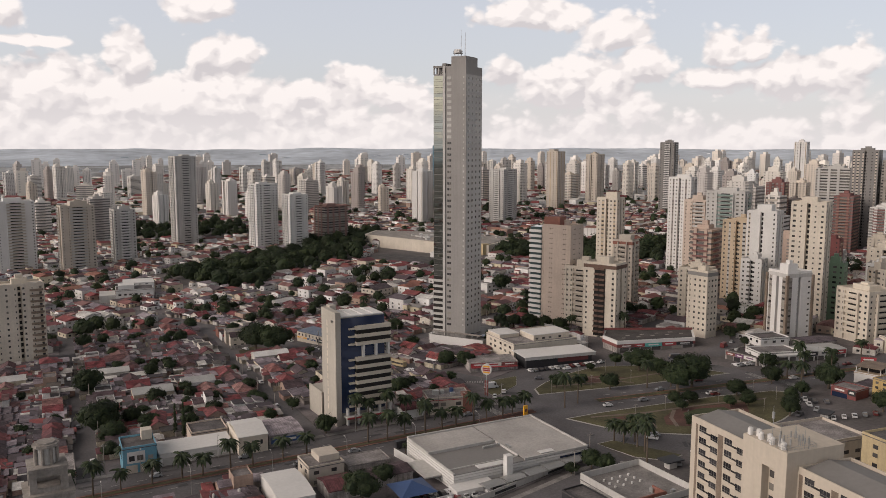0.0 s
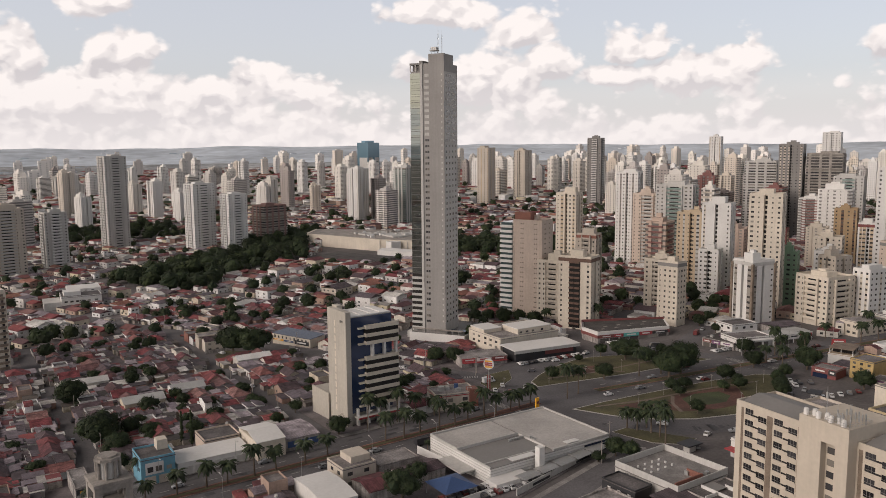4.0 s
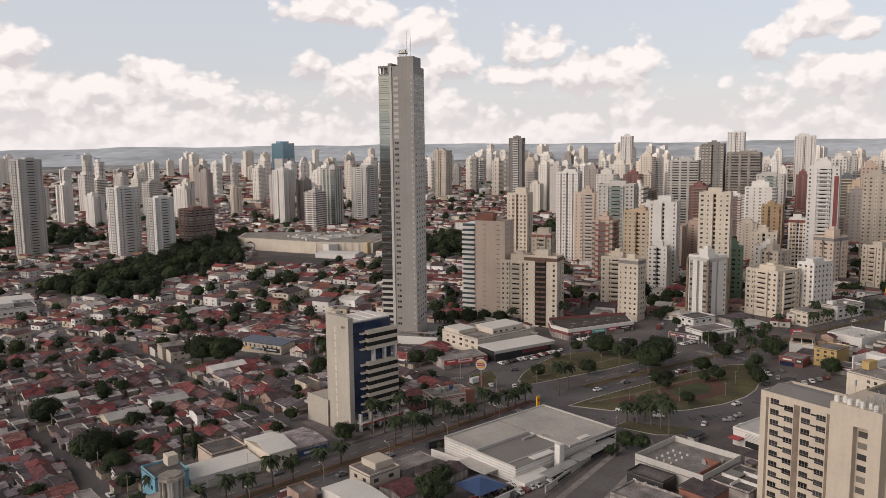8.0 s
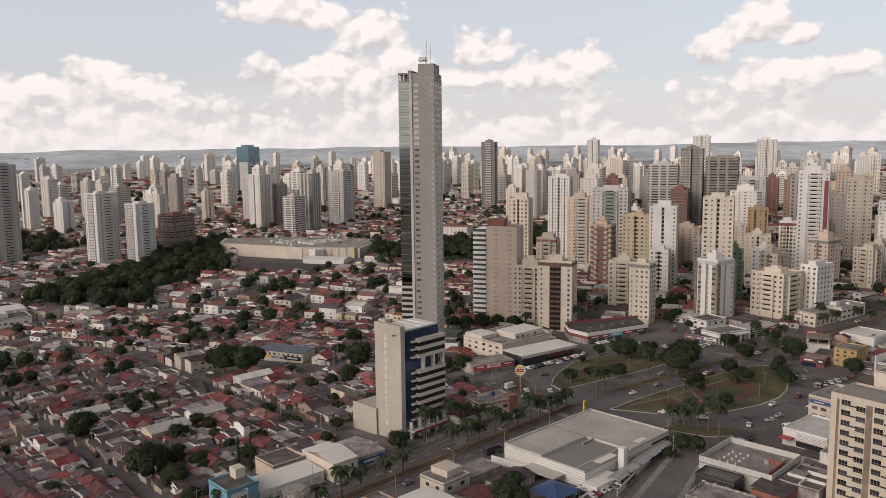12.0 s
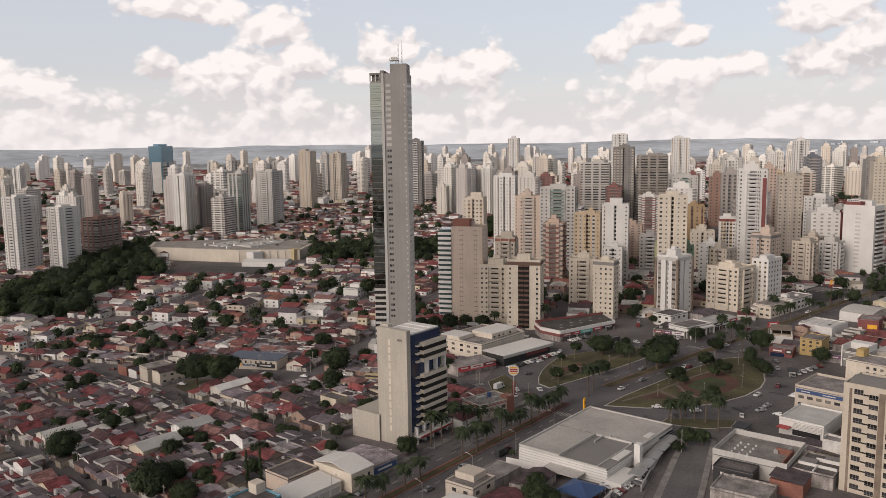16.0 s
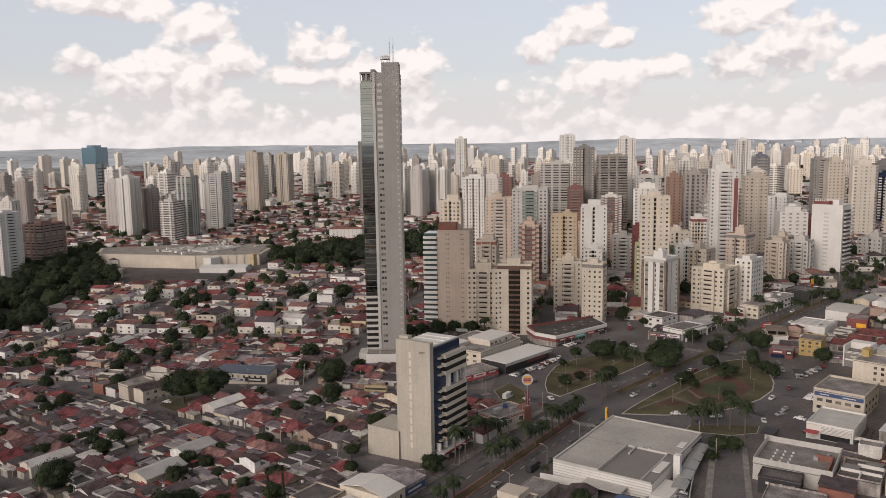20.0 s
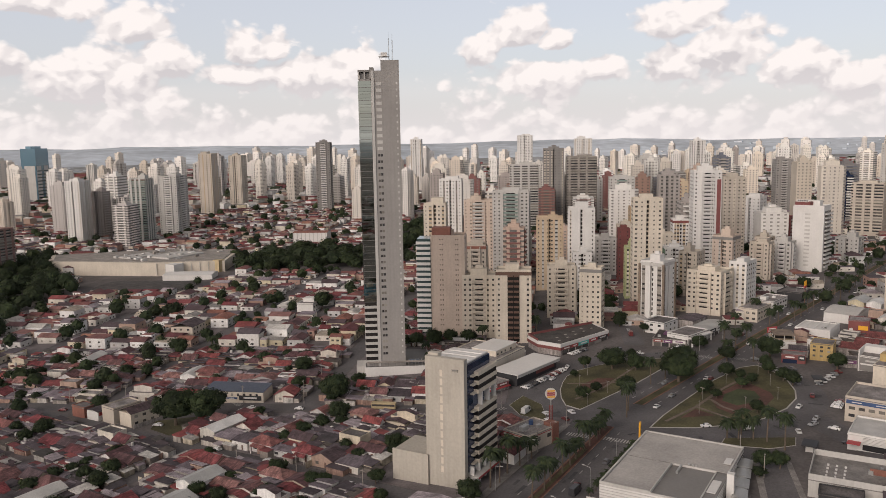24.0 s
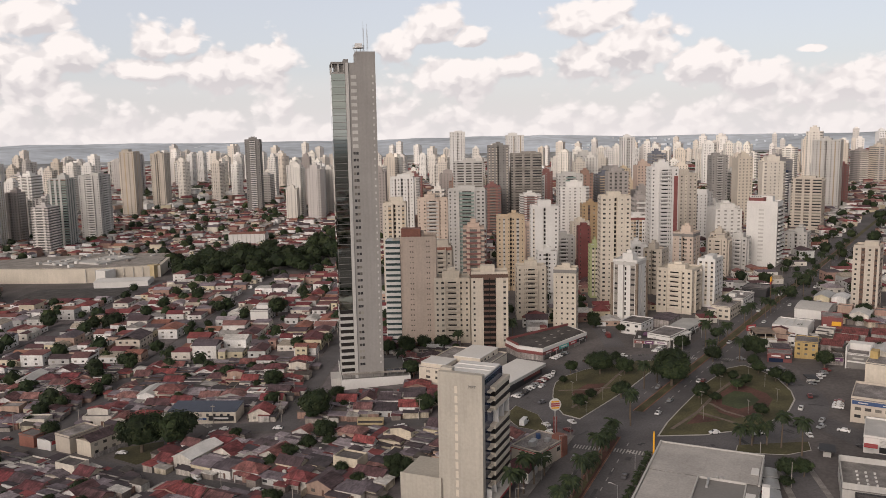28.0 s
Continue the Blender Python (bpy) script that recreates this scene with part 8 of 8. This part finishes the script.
# light grey panes, paled for distance
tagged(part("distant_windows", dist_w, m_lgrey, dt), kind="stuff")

# ---------------------------------------------------------------- trees and palms
def crown_shell(shape, rng, x, y, z, r, rz, n, size, core=(6, 3)):
    """A round, lumpy crown: leaf sprays on a shell pushed in and out by broad lobes."""
    ox, oy = rng.uniform(0, 90), rng.uniform(0, 90)
    nu, nv = core
    pts = []
    for j in range(nv + 1):      # the dense inside of the crown
        th = -0.9 + (math.pi / 2 + 0.9) * j / nv
        for i in range(nu):
            a = 2 * math.pi * (i + 0.5 * (j % 2)) / nu
            v = Vector((math.cos(th) * math.cos(a), math.cos(th) * math.sin(a), math.sin(th)))
            f = 0.70 + 0.34 * noise.noise(v * 2.1 + Vector((ox, oy, 0))) + rng.uniform(-0.04, 0.04)
            pts.append((x + v.x * r * f, y + v.y * r * f, z + v.z * rz * f))
    shape.add(pts, [(j * nu + i, j * nu + (i + 1) % nu, (j + 1) * nu + (i + 1) % nu, (j + 1) * nu + i) for j in range(nv) for i in range(nu)])
    for i in range(n):
        k, a = rng.uniform(-0.35, 1.0), rng.uniform(0, 2 * math.pi)
        q = math.sqrt(1 - k * k)
        v = Vector((q * math.cos(a), q * math.sin(a), k))
        f = 0.86 + 0.34 * noise.noise(v * 2.1 + Vector((ox, oy, 0))) + rng.uniform(-0.1, 0.06)
        p = Vector((x + v.x * r * f, y + v.y * r * f, z + v.z * rz * f))
        m = (v + Vector((rng.uniform(-0.3, 0.3), rng.uniform(-0.3, 0.3), rng.uniform(-0.1, 0.35)))).normalized()
        t = Matrix.Rotation(rng.uniform(0, 6.28), 3, m) @ m.orthogonal().normalized()
        b = m.cross(t)
        s = size * rng.uniform(0.6, 1.3)
        shape.add([tuple(p - t * s), tuple(p + b * s * 0.6), tuple(p + t * s), tuple(p - b * s * 0.6)], [(0, 1, 2, 3)])


def tree_proto(h, r, seed, label):
    rng = random.Random(seed)
    ob = thing("tree", pose(0, 0, 0), label, "tree", "city trees")
    t = Shape()
    fork = h * 0.34
    t.rod((0, 0, -0.6), (rng.uniform(-0.3, 0.3), rng.uniform(-0.3, 0.3), fork), r * 0.085, 8, r1=r * 0.06)
    for k in range(6):
        a = 2 * math.pi * k / 6 + rng.uniform(-0.3, 0.3)
        mid = (r * 0.35 * math.cos(a), r * 0.35 * math.sin(a), fork + h * 0.18)
        t.rod((0, 0, fork - 0.2), mid, r * 0.045, 6, r1=r * 0.03)
        t.rod(mid, (r * 0.7 * math.cos(a + 0.2), r * 0.7 * math.sin(a + 0.2), fork + h * rng.uniform(0.25, 0.42)), r * 0.03, 5, r1=0.03)
    part("trunk", t, m_trunk, ob)
    c = Shape()
    crown_shell(c, rng, 0, 0, h * 0.52, r, h * 0.46, 1350, r * 0.056, (14, 8))
    for k in range(7):      # side lobes break the outline
        a = 2 * math.pi * k / 7 + rng.uniform(-0.3, 0.3)
        q = r * rng.uniform(0.55, 0.8)
        crown_shell(c, rng, q * math.cos(a), q * math.sin(a), h * rng.uniform(0.4, 0.7), r * rng.uniform(0.32, 0.46), r * 0.36, 100, r * 0.054)
    part("crown", c, m_leaf, ob)
    return ob


TREES = [tree_proto(*p) for p in ((9, 5.2, 1, "broad dark green street tree"), (7, 3.8, 2, "round green street tree"), (11, 6.6, 3, "large spreading dark green tree"), (5.5, 2.8, 4, "small bushy green tree"), (8, 4.4, 5, "open-crowned olive green tree"))]
tree_used = set()
nrng = random.Random(31)


def tree(k, x, y, s=1.0):
    m = at(x, y, nrng.uniform(0, 360), 0.1, (s * nrng.uniform(0.9, 1.1), s * nrng.uniform(0.9, 1.1), s * nrng.uniform(0.92, 1.08)))
    if k in tree_used:
        copy_thing(TREES[k], m)
    else:
        tree_used.add(k)
        TREES[k].matrix_basis = m


for k, x, y, s in ((2, 243.5, 257, 1.3), (2, 253, 258.5, 1.05), (2, 252, 292.3, 0.85), (0, 254, 281, 0.95), (0, 221, 275, 0.9), (1, 202, 288.6, 1.0), (1, 249, 306, 0.95), (1, 233, 305, 0.6), (1, 215, 287, 0.7), (4, 229, 243, 0.75), (0, 259, 238.6, 0.9), (4, 282, 225, 1.1), (4, 238, 242, 0.7),
                   (0, 286, 244, 1.0), (4, 236, 243, 0.9), (3, 245, 229, 1.0), (3, 214, 217, 1.1), (4, 256, 209, 1.2), (1, 262, 214, 1.0), (4, 272, 222, 1.1), (3, 226, 236, 0.9), (3, 252, 226, 1.1), (3, 258, 232, 1.0),
                   (2, 104, 440, 1.1), (2, 113, 430, 1.05), (0, 102, 490, 1.0), (2, 156, 392, 0.95), (0, 192, 539, 1.2), (2, 321, 536, 1.0), (0, 251, 468, 1.0), (0, 262, 404, 1.1), (0, 268, 396, 1.0), (0, 272, 386, 1.0),
                   (0, 256, 412, 1.0), (0, 250, 418, 1.0), (0, 290, 194, 0.95), (0, 158, 205, 0.8), (2, 15.5, 395, 0.9), (2, 17, 332, 1.0), (0, 19, 501, 1.1), (0, 29, 560, 1.2), (0, 41, 360, 0.9), (0, 70, 484, 1.0),
                   (1, 91, 322, 0.9), (0, 178, 350, 0.95), (0, 186, 345, 1.0), (0, 93.5, 286, 0.9), (0, 94, 229, 0.8), (2, 83, 220, 0.7), (1, 55, 418, 1.0), (1, 47, 423, 0.9), (0, 222, 380, 1.0), (0, 304, 262, 0.9),
                   (0, 60, 330, 0.8), (1, 34, 345, 0.9), (0, 20, 318, 1.1), (4, 24, 300, 0.9), (1, 110, 350, 0.8), (1, 70, 372, 0.7), (3, 33, 322, 1.0), (3, 64, 348, 1.2), (1, 102, 318, 0.7), (3, 160, 322, 1.0), (3, 168, 326, 0.9),
                   (0, 338, 318, 0.9), (0, 352, 322, 0.8), (0, 372, 336, 0.9), (0, 392, 342, 1.0), (0, 420, 356, 1.0), (1, 330, 300, 0.8), (0, 440, 366, 1.0), (1, 300, 345, 0.8), (1, 345, 345, 0.9),
                   (0, 299.7, 226, 1.35), (1, 350, 206, 0.9), (1, 330, 248, 0.8), (4, 275, 290, 0.9), (1, 160, 200, 0.9), (3, 150, 205, 0.8)):
    tree(k, x, y, s)
count = 0
while count < 120:      # yard trees between the houses
    x, y = homes[nrng.randrange(len(homes))]
    x, y = x + nrng.uniform(-9, 9), y + nrng.uniform(-9, 9)
    if is_free(x, y, 2.5) and min((x - a) ** 2 + (y - b) ** 2 for a, b in homes) > 22:
        tree(nrng.choice((0, 1, 1, 3, 4)), x, y, nrng.uniform(0.7, 1.1))
        count += 1
for k in range(46):      # both sides of the eastern avenue
    x = 430 + k * 11 + nrng.uniform(-4, 4)
    y = 264.5 - 0.1844 * (x - 205) + (19 if k % 2 else -20) + nrng.uniform(-2, 2)
    if is_free(x, y, 2):
        tree(nrng.choice((0, 1, 1, 4)), x, y, nrng.uniform(0.7, 1.05))
# the wooded stream and far greenery
woods = Shape()
wrng = random.Random(13)
for poly, n in zip(WOODS, (200, 110, 90, 55)):
    xs, ys = [p[0] for p in poly], [p[1] for p in poly]
    done = 0
    while done < n:
        x, y = wrng.uniform(min(xs), max(xs)), wrng.uniform(min(ys), max(ys))
        if inside(x, y, poly) and is_free(x, y, 3):
            r = wrng.uniform(4.5, 11.0)
            h = r * wrng.uniform(1.1, 1.7) + 2
            crown_shell(woods, wrng, x, y, ground_z(x, y) + h * 0.5, r, h * 0.52, 260, 0.95, (10, 5))
            done += 1
tagged(new("wooded_stream", woods.mesh("wooded_stream", m_leaf)), "dense dark green trees along a stream", "woods", kind="stuff")
far_green = Shape()
done = 0
while done < 2900:
    r = 540 + 960 * wrng.random() if done < 1500 else 1500 + 1700 * wrng.random()
    a = radians(wrng.uniform(-5, 100))
    x, y = -60 + r * math.sin(a), r * math.cos(a)
    if is_free(x, y, 1.5):
        s = wrng.uniform(2.2, 5.4) * (1 + r / 3000)
        close = r < 850
        crown_shell(far_green, wrng, x, y, ground_z(x, y) + s * 0.9, s, s * 0.95, 90 if close else 26, s * (0.15 if close else 0.24), (8, 4) if close else (6, 3))
        done += 1
for k in range(420):      # unseen trees added behind the flight to darken what the glass mirrors
    x, y = wrng.uniform(-700, 100), wrng.uniform(-700, 120)
    if is_free(x, y, 3):
        crown_shell(far_green, wrng, x, y, ground_z(x, y) + 4, 6.5, 5.5, 40, 2.2)
tagged(new("far_greenery", far_green.mesh("far_greenery", m_leaf)), "dark green trees scattered through the far city", "trees", kind="stuff")


for x, y, h in ((42.3, 314.3, 13.5), (44.8, 309.9, 15.0)):
    cy = thing("cypress", at(x, y, 0), "tall narrow dark cypress behind a shop", "tree")
    t = Shape()
    t.rod((0, 0, -0.5), (0, 0, h * 0.5), 0.2, 7, r1=0.12)
    part("trunk", t, m_trunk, cy)
    c = Shape()
    for k in range(5):
        crown_shell(c, wrng, 0, 0, h * (0.16 + 0.17 * k), 1.1 - 0.17 * k, h * 0.16, 90, 0.3)
    part("crown", c, m_leaf, cy)


def palm_proto(h, seed, label):
    rng = random.Random(seed)
    ob = thing("palm", pose(0, 0, 0), label, "palm", "avenue palms")
    t = Shape()
    for k in range(6):
        t.rod((0.05 * k * k / 6, 0, -0.4 + (h + 0.4) * k / 6), (0.05 * (k + 1) ** 2 / 6, 0, -0.4 + (h + 0.4) * (k + 1) / 6), 0.26 - 0.02 * k, 8, r1=0.25 - 0.02 * k)
    part("trunk", t, m_trunk, ob)
    c = Shape()
    for k in range(44):
        a = 2 * math.pi * k / 44 + rng.uniform(-0.15, 0.15)
        up = rng.uniform(-0.35, 1.0)
        ln = rng.uniform(2.5, 3.4)
        prev = None
        for i in range(7):
            f = i / 6
            r = ln * f * (1 - 0.18 * f * (1 - up))
            z = h + ln * (up * f * 0.75 - 0.75 * f * f)
            w = 0.44 * math.sin(math.pi * min(1.0, 0.15 + 0.85 * f)) + 0.05
            ca, sa = math.cos(a), math.sin(a)
            x0 = 0.3 + r * ca
            row = ((x0 - w * sa, r * sa + w * ca, z - w * 0.55), (x0, r * sa, z), (x0 + w * sa, r * sa - w * ca, z - w * 0.55))
            if prev:
                c.add([*prev, *row], [(0, 1, 4, 3), (1, 2, 5, 4)])
            prev = row
    part("crown", c, m_palm, ob)
    return ob


PALMS = [palm_proto(7.5, 3, "tall avenue palm with drooping fronds"), palm_proto(6.0, 4, "avenue palm with a full crown"), palm_proto(9.0, 6, "slender tall palm with a small crown")]
palm_used = set()


def palm(x, y, k=None, s=1.15):
    k = nrng.randrange(3) if k is None else k
    m = at(x, y, nrng.uniform(0, 360), 0.2, (s, s, s * nrng.uniform(0.9, 1.1)))
    if k in palm_used:
        copy_thing(PALMS[k], m)
    else:
        palm_used.add(k)
        PALMS[k].matrix_basis = m


for x in (2, 11, 19, 29, 37, 45, 53, 62, 71, 80, 103, 110, 118, 126, 133, 140, 147, 153, 160, 166, 172):
    palm(x + nrng.uniform(-1, 1), 267 + nrng.uniform(-0.5, 0.9), nrng.choice((0, 1)))
for x, y in ((110, 283), (118, 284), (126, 283), (134, 282), (105, 284), (197, 266), (189, 264), (181, 222), (182, 218), (184, 213), (183, 208), (178, 201), (187, 218), (290, 232), (298, 246), (306, 244), (321, 241),
             (312, 251), (361, 236), (372, 233), (385, 226), (399, 224), (412, 222), (425, 220), (361, 255), (390, 249), (470, 212), (480, 204), (500, 202), (450, 207), (520, 200), (545, 197), (570, 190), (600, 184), (640, 178),
             (274, 378), (292, 352), (21, 288), (200, 520), (262, 455), (240, 395), (236, 268), (246, 264)):
    palm(x, y)
for x in range(112, 160, 4):
    palm(x + nrng.uniform(-1, 1), 250.6, 1, 0.5)

# ---------------------------------------------------------------- cars, lamps and poles
def car_proto(label, ln, wd, ht, van=False):
    b = Shape()
    a, c = ln / 2, wd / 2
    prof = [(-a, 0.28), (a, 0.28), (a, 0.62), (a * 0.94, 0.78), (a * 0.52, 0.9), (a * 0.22, ht - 0.06), (0.0, ht), (-a * 0.55, ht - 0.02), (-a * 0.86, 0.98), (-a * 0.99, 0.9)]
    if van:
        prof = [(-a, 0.35), (a, 0.35), (a, 0.9), (a * 0.92, 1.1), (a * 0.78, 1.25), (a * 0.62, ht - 0.1), (a * 0.5, ht), (-a * 0.97, ht), (-a, ht - 0.1), (-a, 0.8)]
    n = len(prof)
    inset = [0.0 if z < 0.95 else 0.16 for _, z in prof]
    b.add([(x, -c + i, z) for (x, z), i in zip(prof, inset)] + [(x, c - i, z) for (x, z), i in zip(prof, inset)],
          [tuple(range(n)), tuple(range(2 * n - 1, n - 1, -1))] + [(i, n + i, n + (i + 1) % n, (i + 1) % n) for i in range(n)])
    ob = thing("car", pose(0, 0, 0), label, "car", "cars", data=b.mesh("car", m_car))
    g = Shape()
    if van:
        g.add([(a * 0.79, -c + 0.2, 1.3), (a * 0.79, c - 0.2, 1.3), (a * 0.65, c - 0.22, ht - 0.15), (a * 0.65, -c + 0.22, ht - 0.15)], [(0, 1, 2, 3)])
    else:
        g.add([(a * 0.51, -c + 0.2, 0.94), (a * 0.51, c - 0.2, 0.94), (a * 0.24, c - 0.22, ht - 0.06), (a * 0.24, -c + 0.22, ht - 0.06)], [(0, 1, 2, 3)])
    part("windscreen", g, m_pane, ob, m=pose(0.03, 0, 0.02))
    g = Shape()      # the side glass runs through the cabin
    if van:
        g.box(a * 0.3, a * 0.6, -c + 0.12, c - 0.12, 1.2, ht - 0.3)
    else:
        g.box(-a * 0.62, a * 0.28, -c + 0.13, c - 0.13, 0.98, ht - 0.14)
    part("side_window", g, m_pane, ob)
    if not van:
        g = Shape()
        g.add([(-a * 0.87, c - 0.2, 1.0), (-a * 0.87, -c + 0.2, 1.0), (-a * 0.57, -c + 0.22, ht - 0.06), (-a * 0.57, c - 0.22, ht - 0.06)], [(0, 1, 2, 3)])
        part("rear_window", g, m_pane, ob, m=pose(-0.03, 0, 0.02))
    w = Shape()
    w.tube(0, 0, -0.1, 0.1, 0.32, 10)
    w = w.mesh("wheel", m_tyre)
    for x in (-a * 0.6, a * 0.62):
        for s in (-1, 1):
            part("wheel", w, None, ob, m=pose(x, s * (c - 0.1), 0.32, 90, 0, 0))
    return ob


CAR = [car_proto("compact hatchback car with dark windows", 4.0, 1.72, 1.48), car_proto("saloon car with a dark rear window", 4.5, 1.78, 1.44), car_proto("white delivery van or small truck", 6.2, 2.2, 2.7, True)]
car_used = set()
crng = random.Random(55)


def car(x, y, rot, k=None):
    k = crng.choice((0, 0, 1, 1)) if k is None else k
    m = at(x, y, rot, 0.16)
    if k in car_used:
        copy_thing(CAR[k], m)
    else:
        car_used.add(k)
        CAR[k].matrix_basis = m


for x, y, rot in ((30, 274, 180), (75, 259, 0), (118, 258, 0), (141, 255.5, 0), (150, 276, 180), (60, 276, 180), (96, 261, 0), (205, 256, -10), (222, 254, -10), (252, 246, -10), (262, 264, 170), (238, 262, 170), (300, 244, -10),
                  (340, 247, 170), (372, 226, -10), (420, 214, -10), (450, 221, 170), (400, 231, 170), (510, 194, -10), (540, 204, 170), (480, 200, -10), (172, 292, 60), (179, 296, 60), (185, 287, 50), (176, 286, 60),
                  (190, 232, 120), (197, 219, 130), 
                  (246, 314, 190), (225, 313, 170), (204, 306, 150), (268, 303, 230), (284, 288, 240), (276, 296, 235), (12, 300, 90), (9, 345, 90), (13, 372, 90), (8.5, 430, 90), (12.5, 460, 90), (86, 330, 90), (90, 372, 90),
                  (91, 400, 70), (97, 418, 60), (100, 447, 110), (142, 402, 113), (150, 384, 113), (160, 352, 113), (168, 338, 113), (134, 424, 113), (120, 460, 113), (331, 310, 25), (352, 322, 25), (380, 332, 25), (420, 354, 25), (395, 343, 25)):
    car(x, y, rot)
for x, y, rot in ((270, 208, 205), (259.5, 207.5, 200), (243.3, 199.5, 188), (226.7, 202.6, 172), (214.6, 194.7, 165), (207.8, 195, 150), (191.5, 181.3, 60), (206, 187.3, 80), (193.8, 216.6, 130), (197.6, 199, 20),
                  (277.2, 219.5, 230), (278.2, 215.8, 230), (273, 214.1, 230), (281.5, 212.6, 230), (292.7, 231.6, 260), (252.7, 244.4, -10), (184.9, 193.7, 60), (322.2, 240, -10), (309.6, 244.9, 170)):
    car(x, y, rot)
for v in (236, 250, 268, 292, 300, 338, 346, 372, 400, 436, 470):
    car(*uv(279.5 if v % 3 else 288.2, v), 112)
for k in range(13):
    car(208 + k * 2.75, 319.5 - k * 0.42, 80)
for k in range(15):
    car(116 + k * 2.9, 204.5 + k * 0.7, 98)
for k in range(9):
    car(103.5 + (k % 5) * 2.6, 206.5 + (k // 5) * 5.2, 92)
for k in range(5):
    car(93 + k * 2.3, 212, 90)
for k in range(7):
    car(296 + k * 2.6, 274 - k * 0.5, 80)
for k in range(5):
    car(270 + k * 2.7, 321.5 - k * 0.7, 75)
for k in range(4):
    car(143 + k * 2.6, 299.5 - k * 0.4, 80)
for k in range(4):
    car(232 + k * 2.6, 189 - k * 0.2, 85)
for k in range(6):
    car(262 + k * 4.4, 199 - k * 1.2, 40)
for x, y, r in ((281, 300, 160), (178, 305, 0), (113, 256.5, 0), (320, 305, 25)):
    car(x, y, r, 2)
bus = thing("bus", at(158, 366, 113), "yellow and white city bus", "bus")
boxes("body", [(-5.5, 5.5, -1.25, 1.25, 0.5, 3.1)], m_yellow, bus)
boxes("window_strip", [(-5.2, 5.2, -1.28, 1.28, 1.6, 2.5)], m_pane, bus)

lamp = thing("street_lamp", at(150, 281.5, 0), "tall grey street lamp with one arm", "street lamp", "street lamps")
s = Shape()
s.tube(0, 0, -0.4, 8.6, 0.1, 8, r1=0.06)
part("pole", s, m_steel, lamp)
s = Shape()
s.rod((0, 0, 8.5), (0, -2.0, 9.1), 0.05, 6)
part("arm", s, m_steel, lamp)
s = Shape()
s.box(-0.16, 0.16, -2.9, -1.95, 9.02, 9.2)
part("head", s, m_lgrey, lamp)
for x in range(0, 150, 26):
    copy_thing(lamp, at(x, 281.6, 0))
    copy_thing(lamp, at(x + 12, 252.3, 180))
for k in range(14):
    copy_thing(lamp, at(300 + k * 30, 249 - k * 5.5 + 12, -10))
plaza_lamp = thing("plaza_lamp", at(204, 238, 0), "grey post lamp with two small heads", "street lamp", "plaza lamps")
s = Shape()
s.tube(0, 0, -0.3, 5.6, 0.09, 8, r1=0.06)
part("pole", s, m_concrete, plaza_lamp)
for sx in (-1, 1):
    s = Shape()
    s.box(sx * 0.5 - 0.45, sx * 0.5 + 0.45, -0.1, 0.1, 5.5, 5.66)
    part("head", s, m_concrete, plaza_lamp)
for x, y in ((216, 222), (234, 212), (252, 218), (268, 226), (222, 241), (246, 236), (268, 238), (204, 292), (220, 297), (238, 300), (254, 293), (268, 281), (216, 282), (236, 279), (196, 284)):
    copy_thing(plaza_lamp, at(x, y, crng.uniform(0, 90)))
pole = thing("utility_pole", at(15.2, 292, 0), "concrete utility pole with a crossbar", "utility pole", "utility poles")
s = Shape()
s.tube(0, 0, -0.4, 8.8, 0.16, 8, r1=0.11)
part("post", s, m_concrete, pole)
s = Shape()
s.box(-1.0, 1.0, -0.08, 0.08, 8.0, 8.16)
part("crossbar", s, m_concrete, pole)
for y in range(322, 530, 30):
    copy_thing(pole, at(15.2, y, 90))
    copy_thing(pole, at(83.4, y, 90)) if y < 405 else None
for k in range(10):
    u, v = 291, 230 + k * 30
    x, y = uv(u, v)
    copy_thing(pole, at(x, y, 112))
for k in range(8):
    copy_thing(pole, at(*uv(300 + k * 28, 323.2), 22))
for x, y in ((140, 282.3), (170, 283), (164, 214), (150, 203.5), (180, 318)):
    copy_thing(pole, at(x, y, 0))
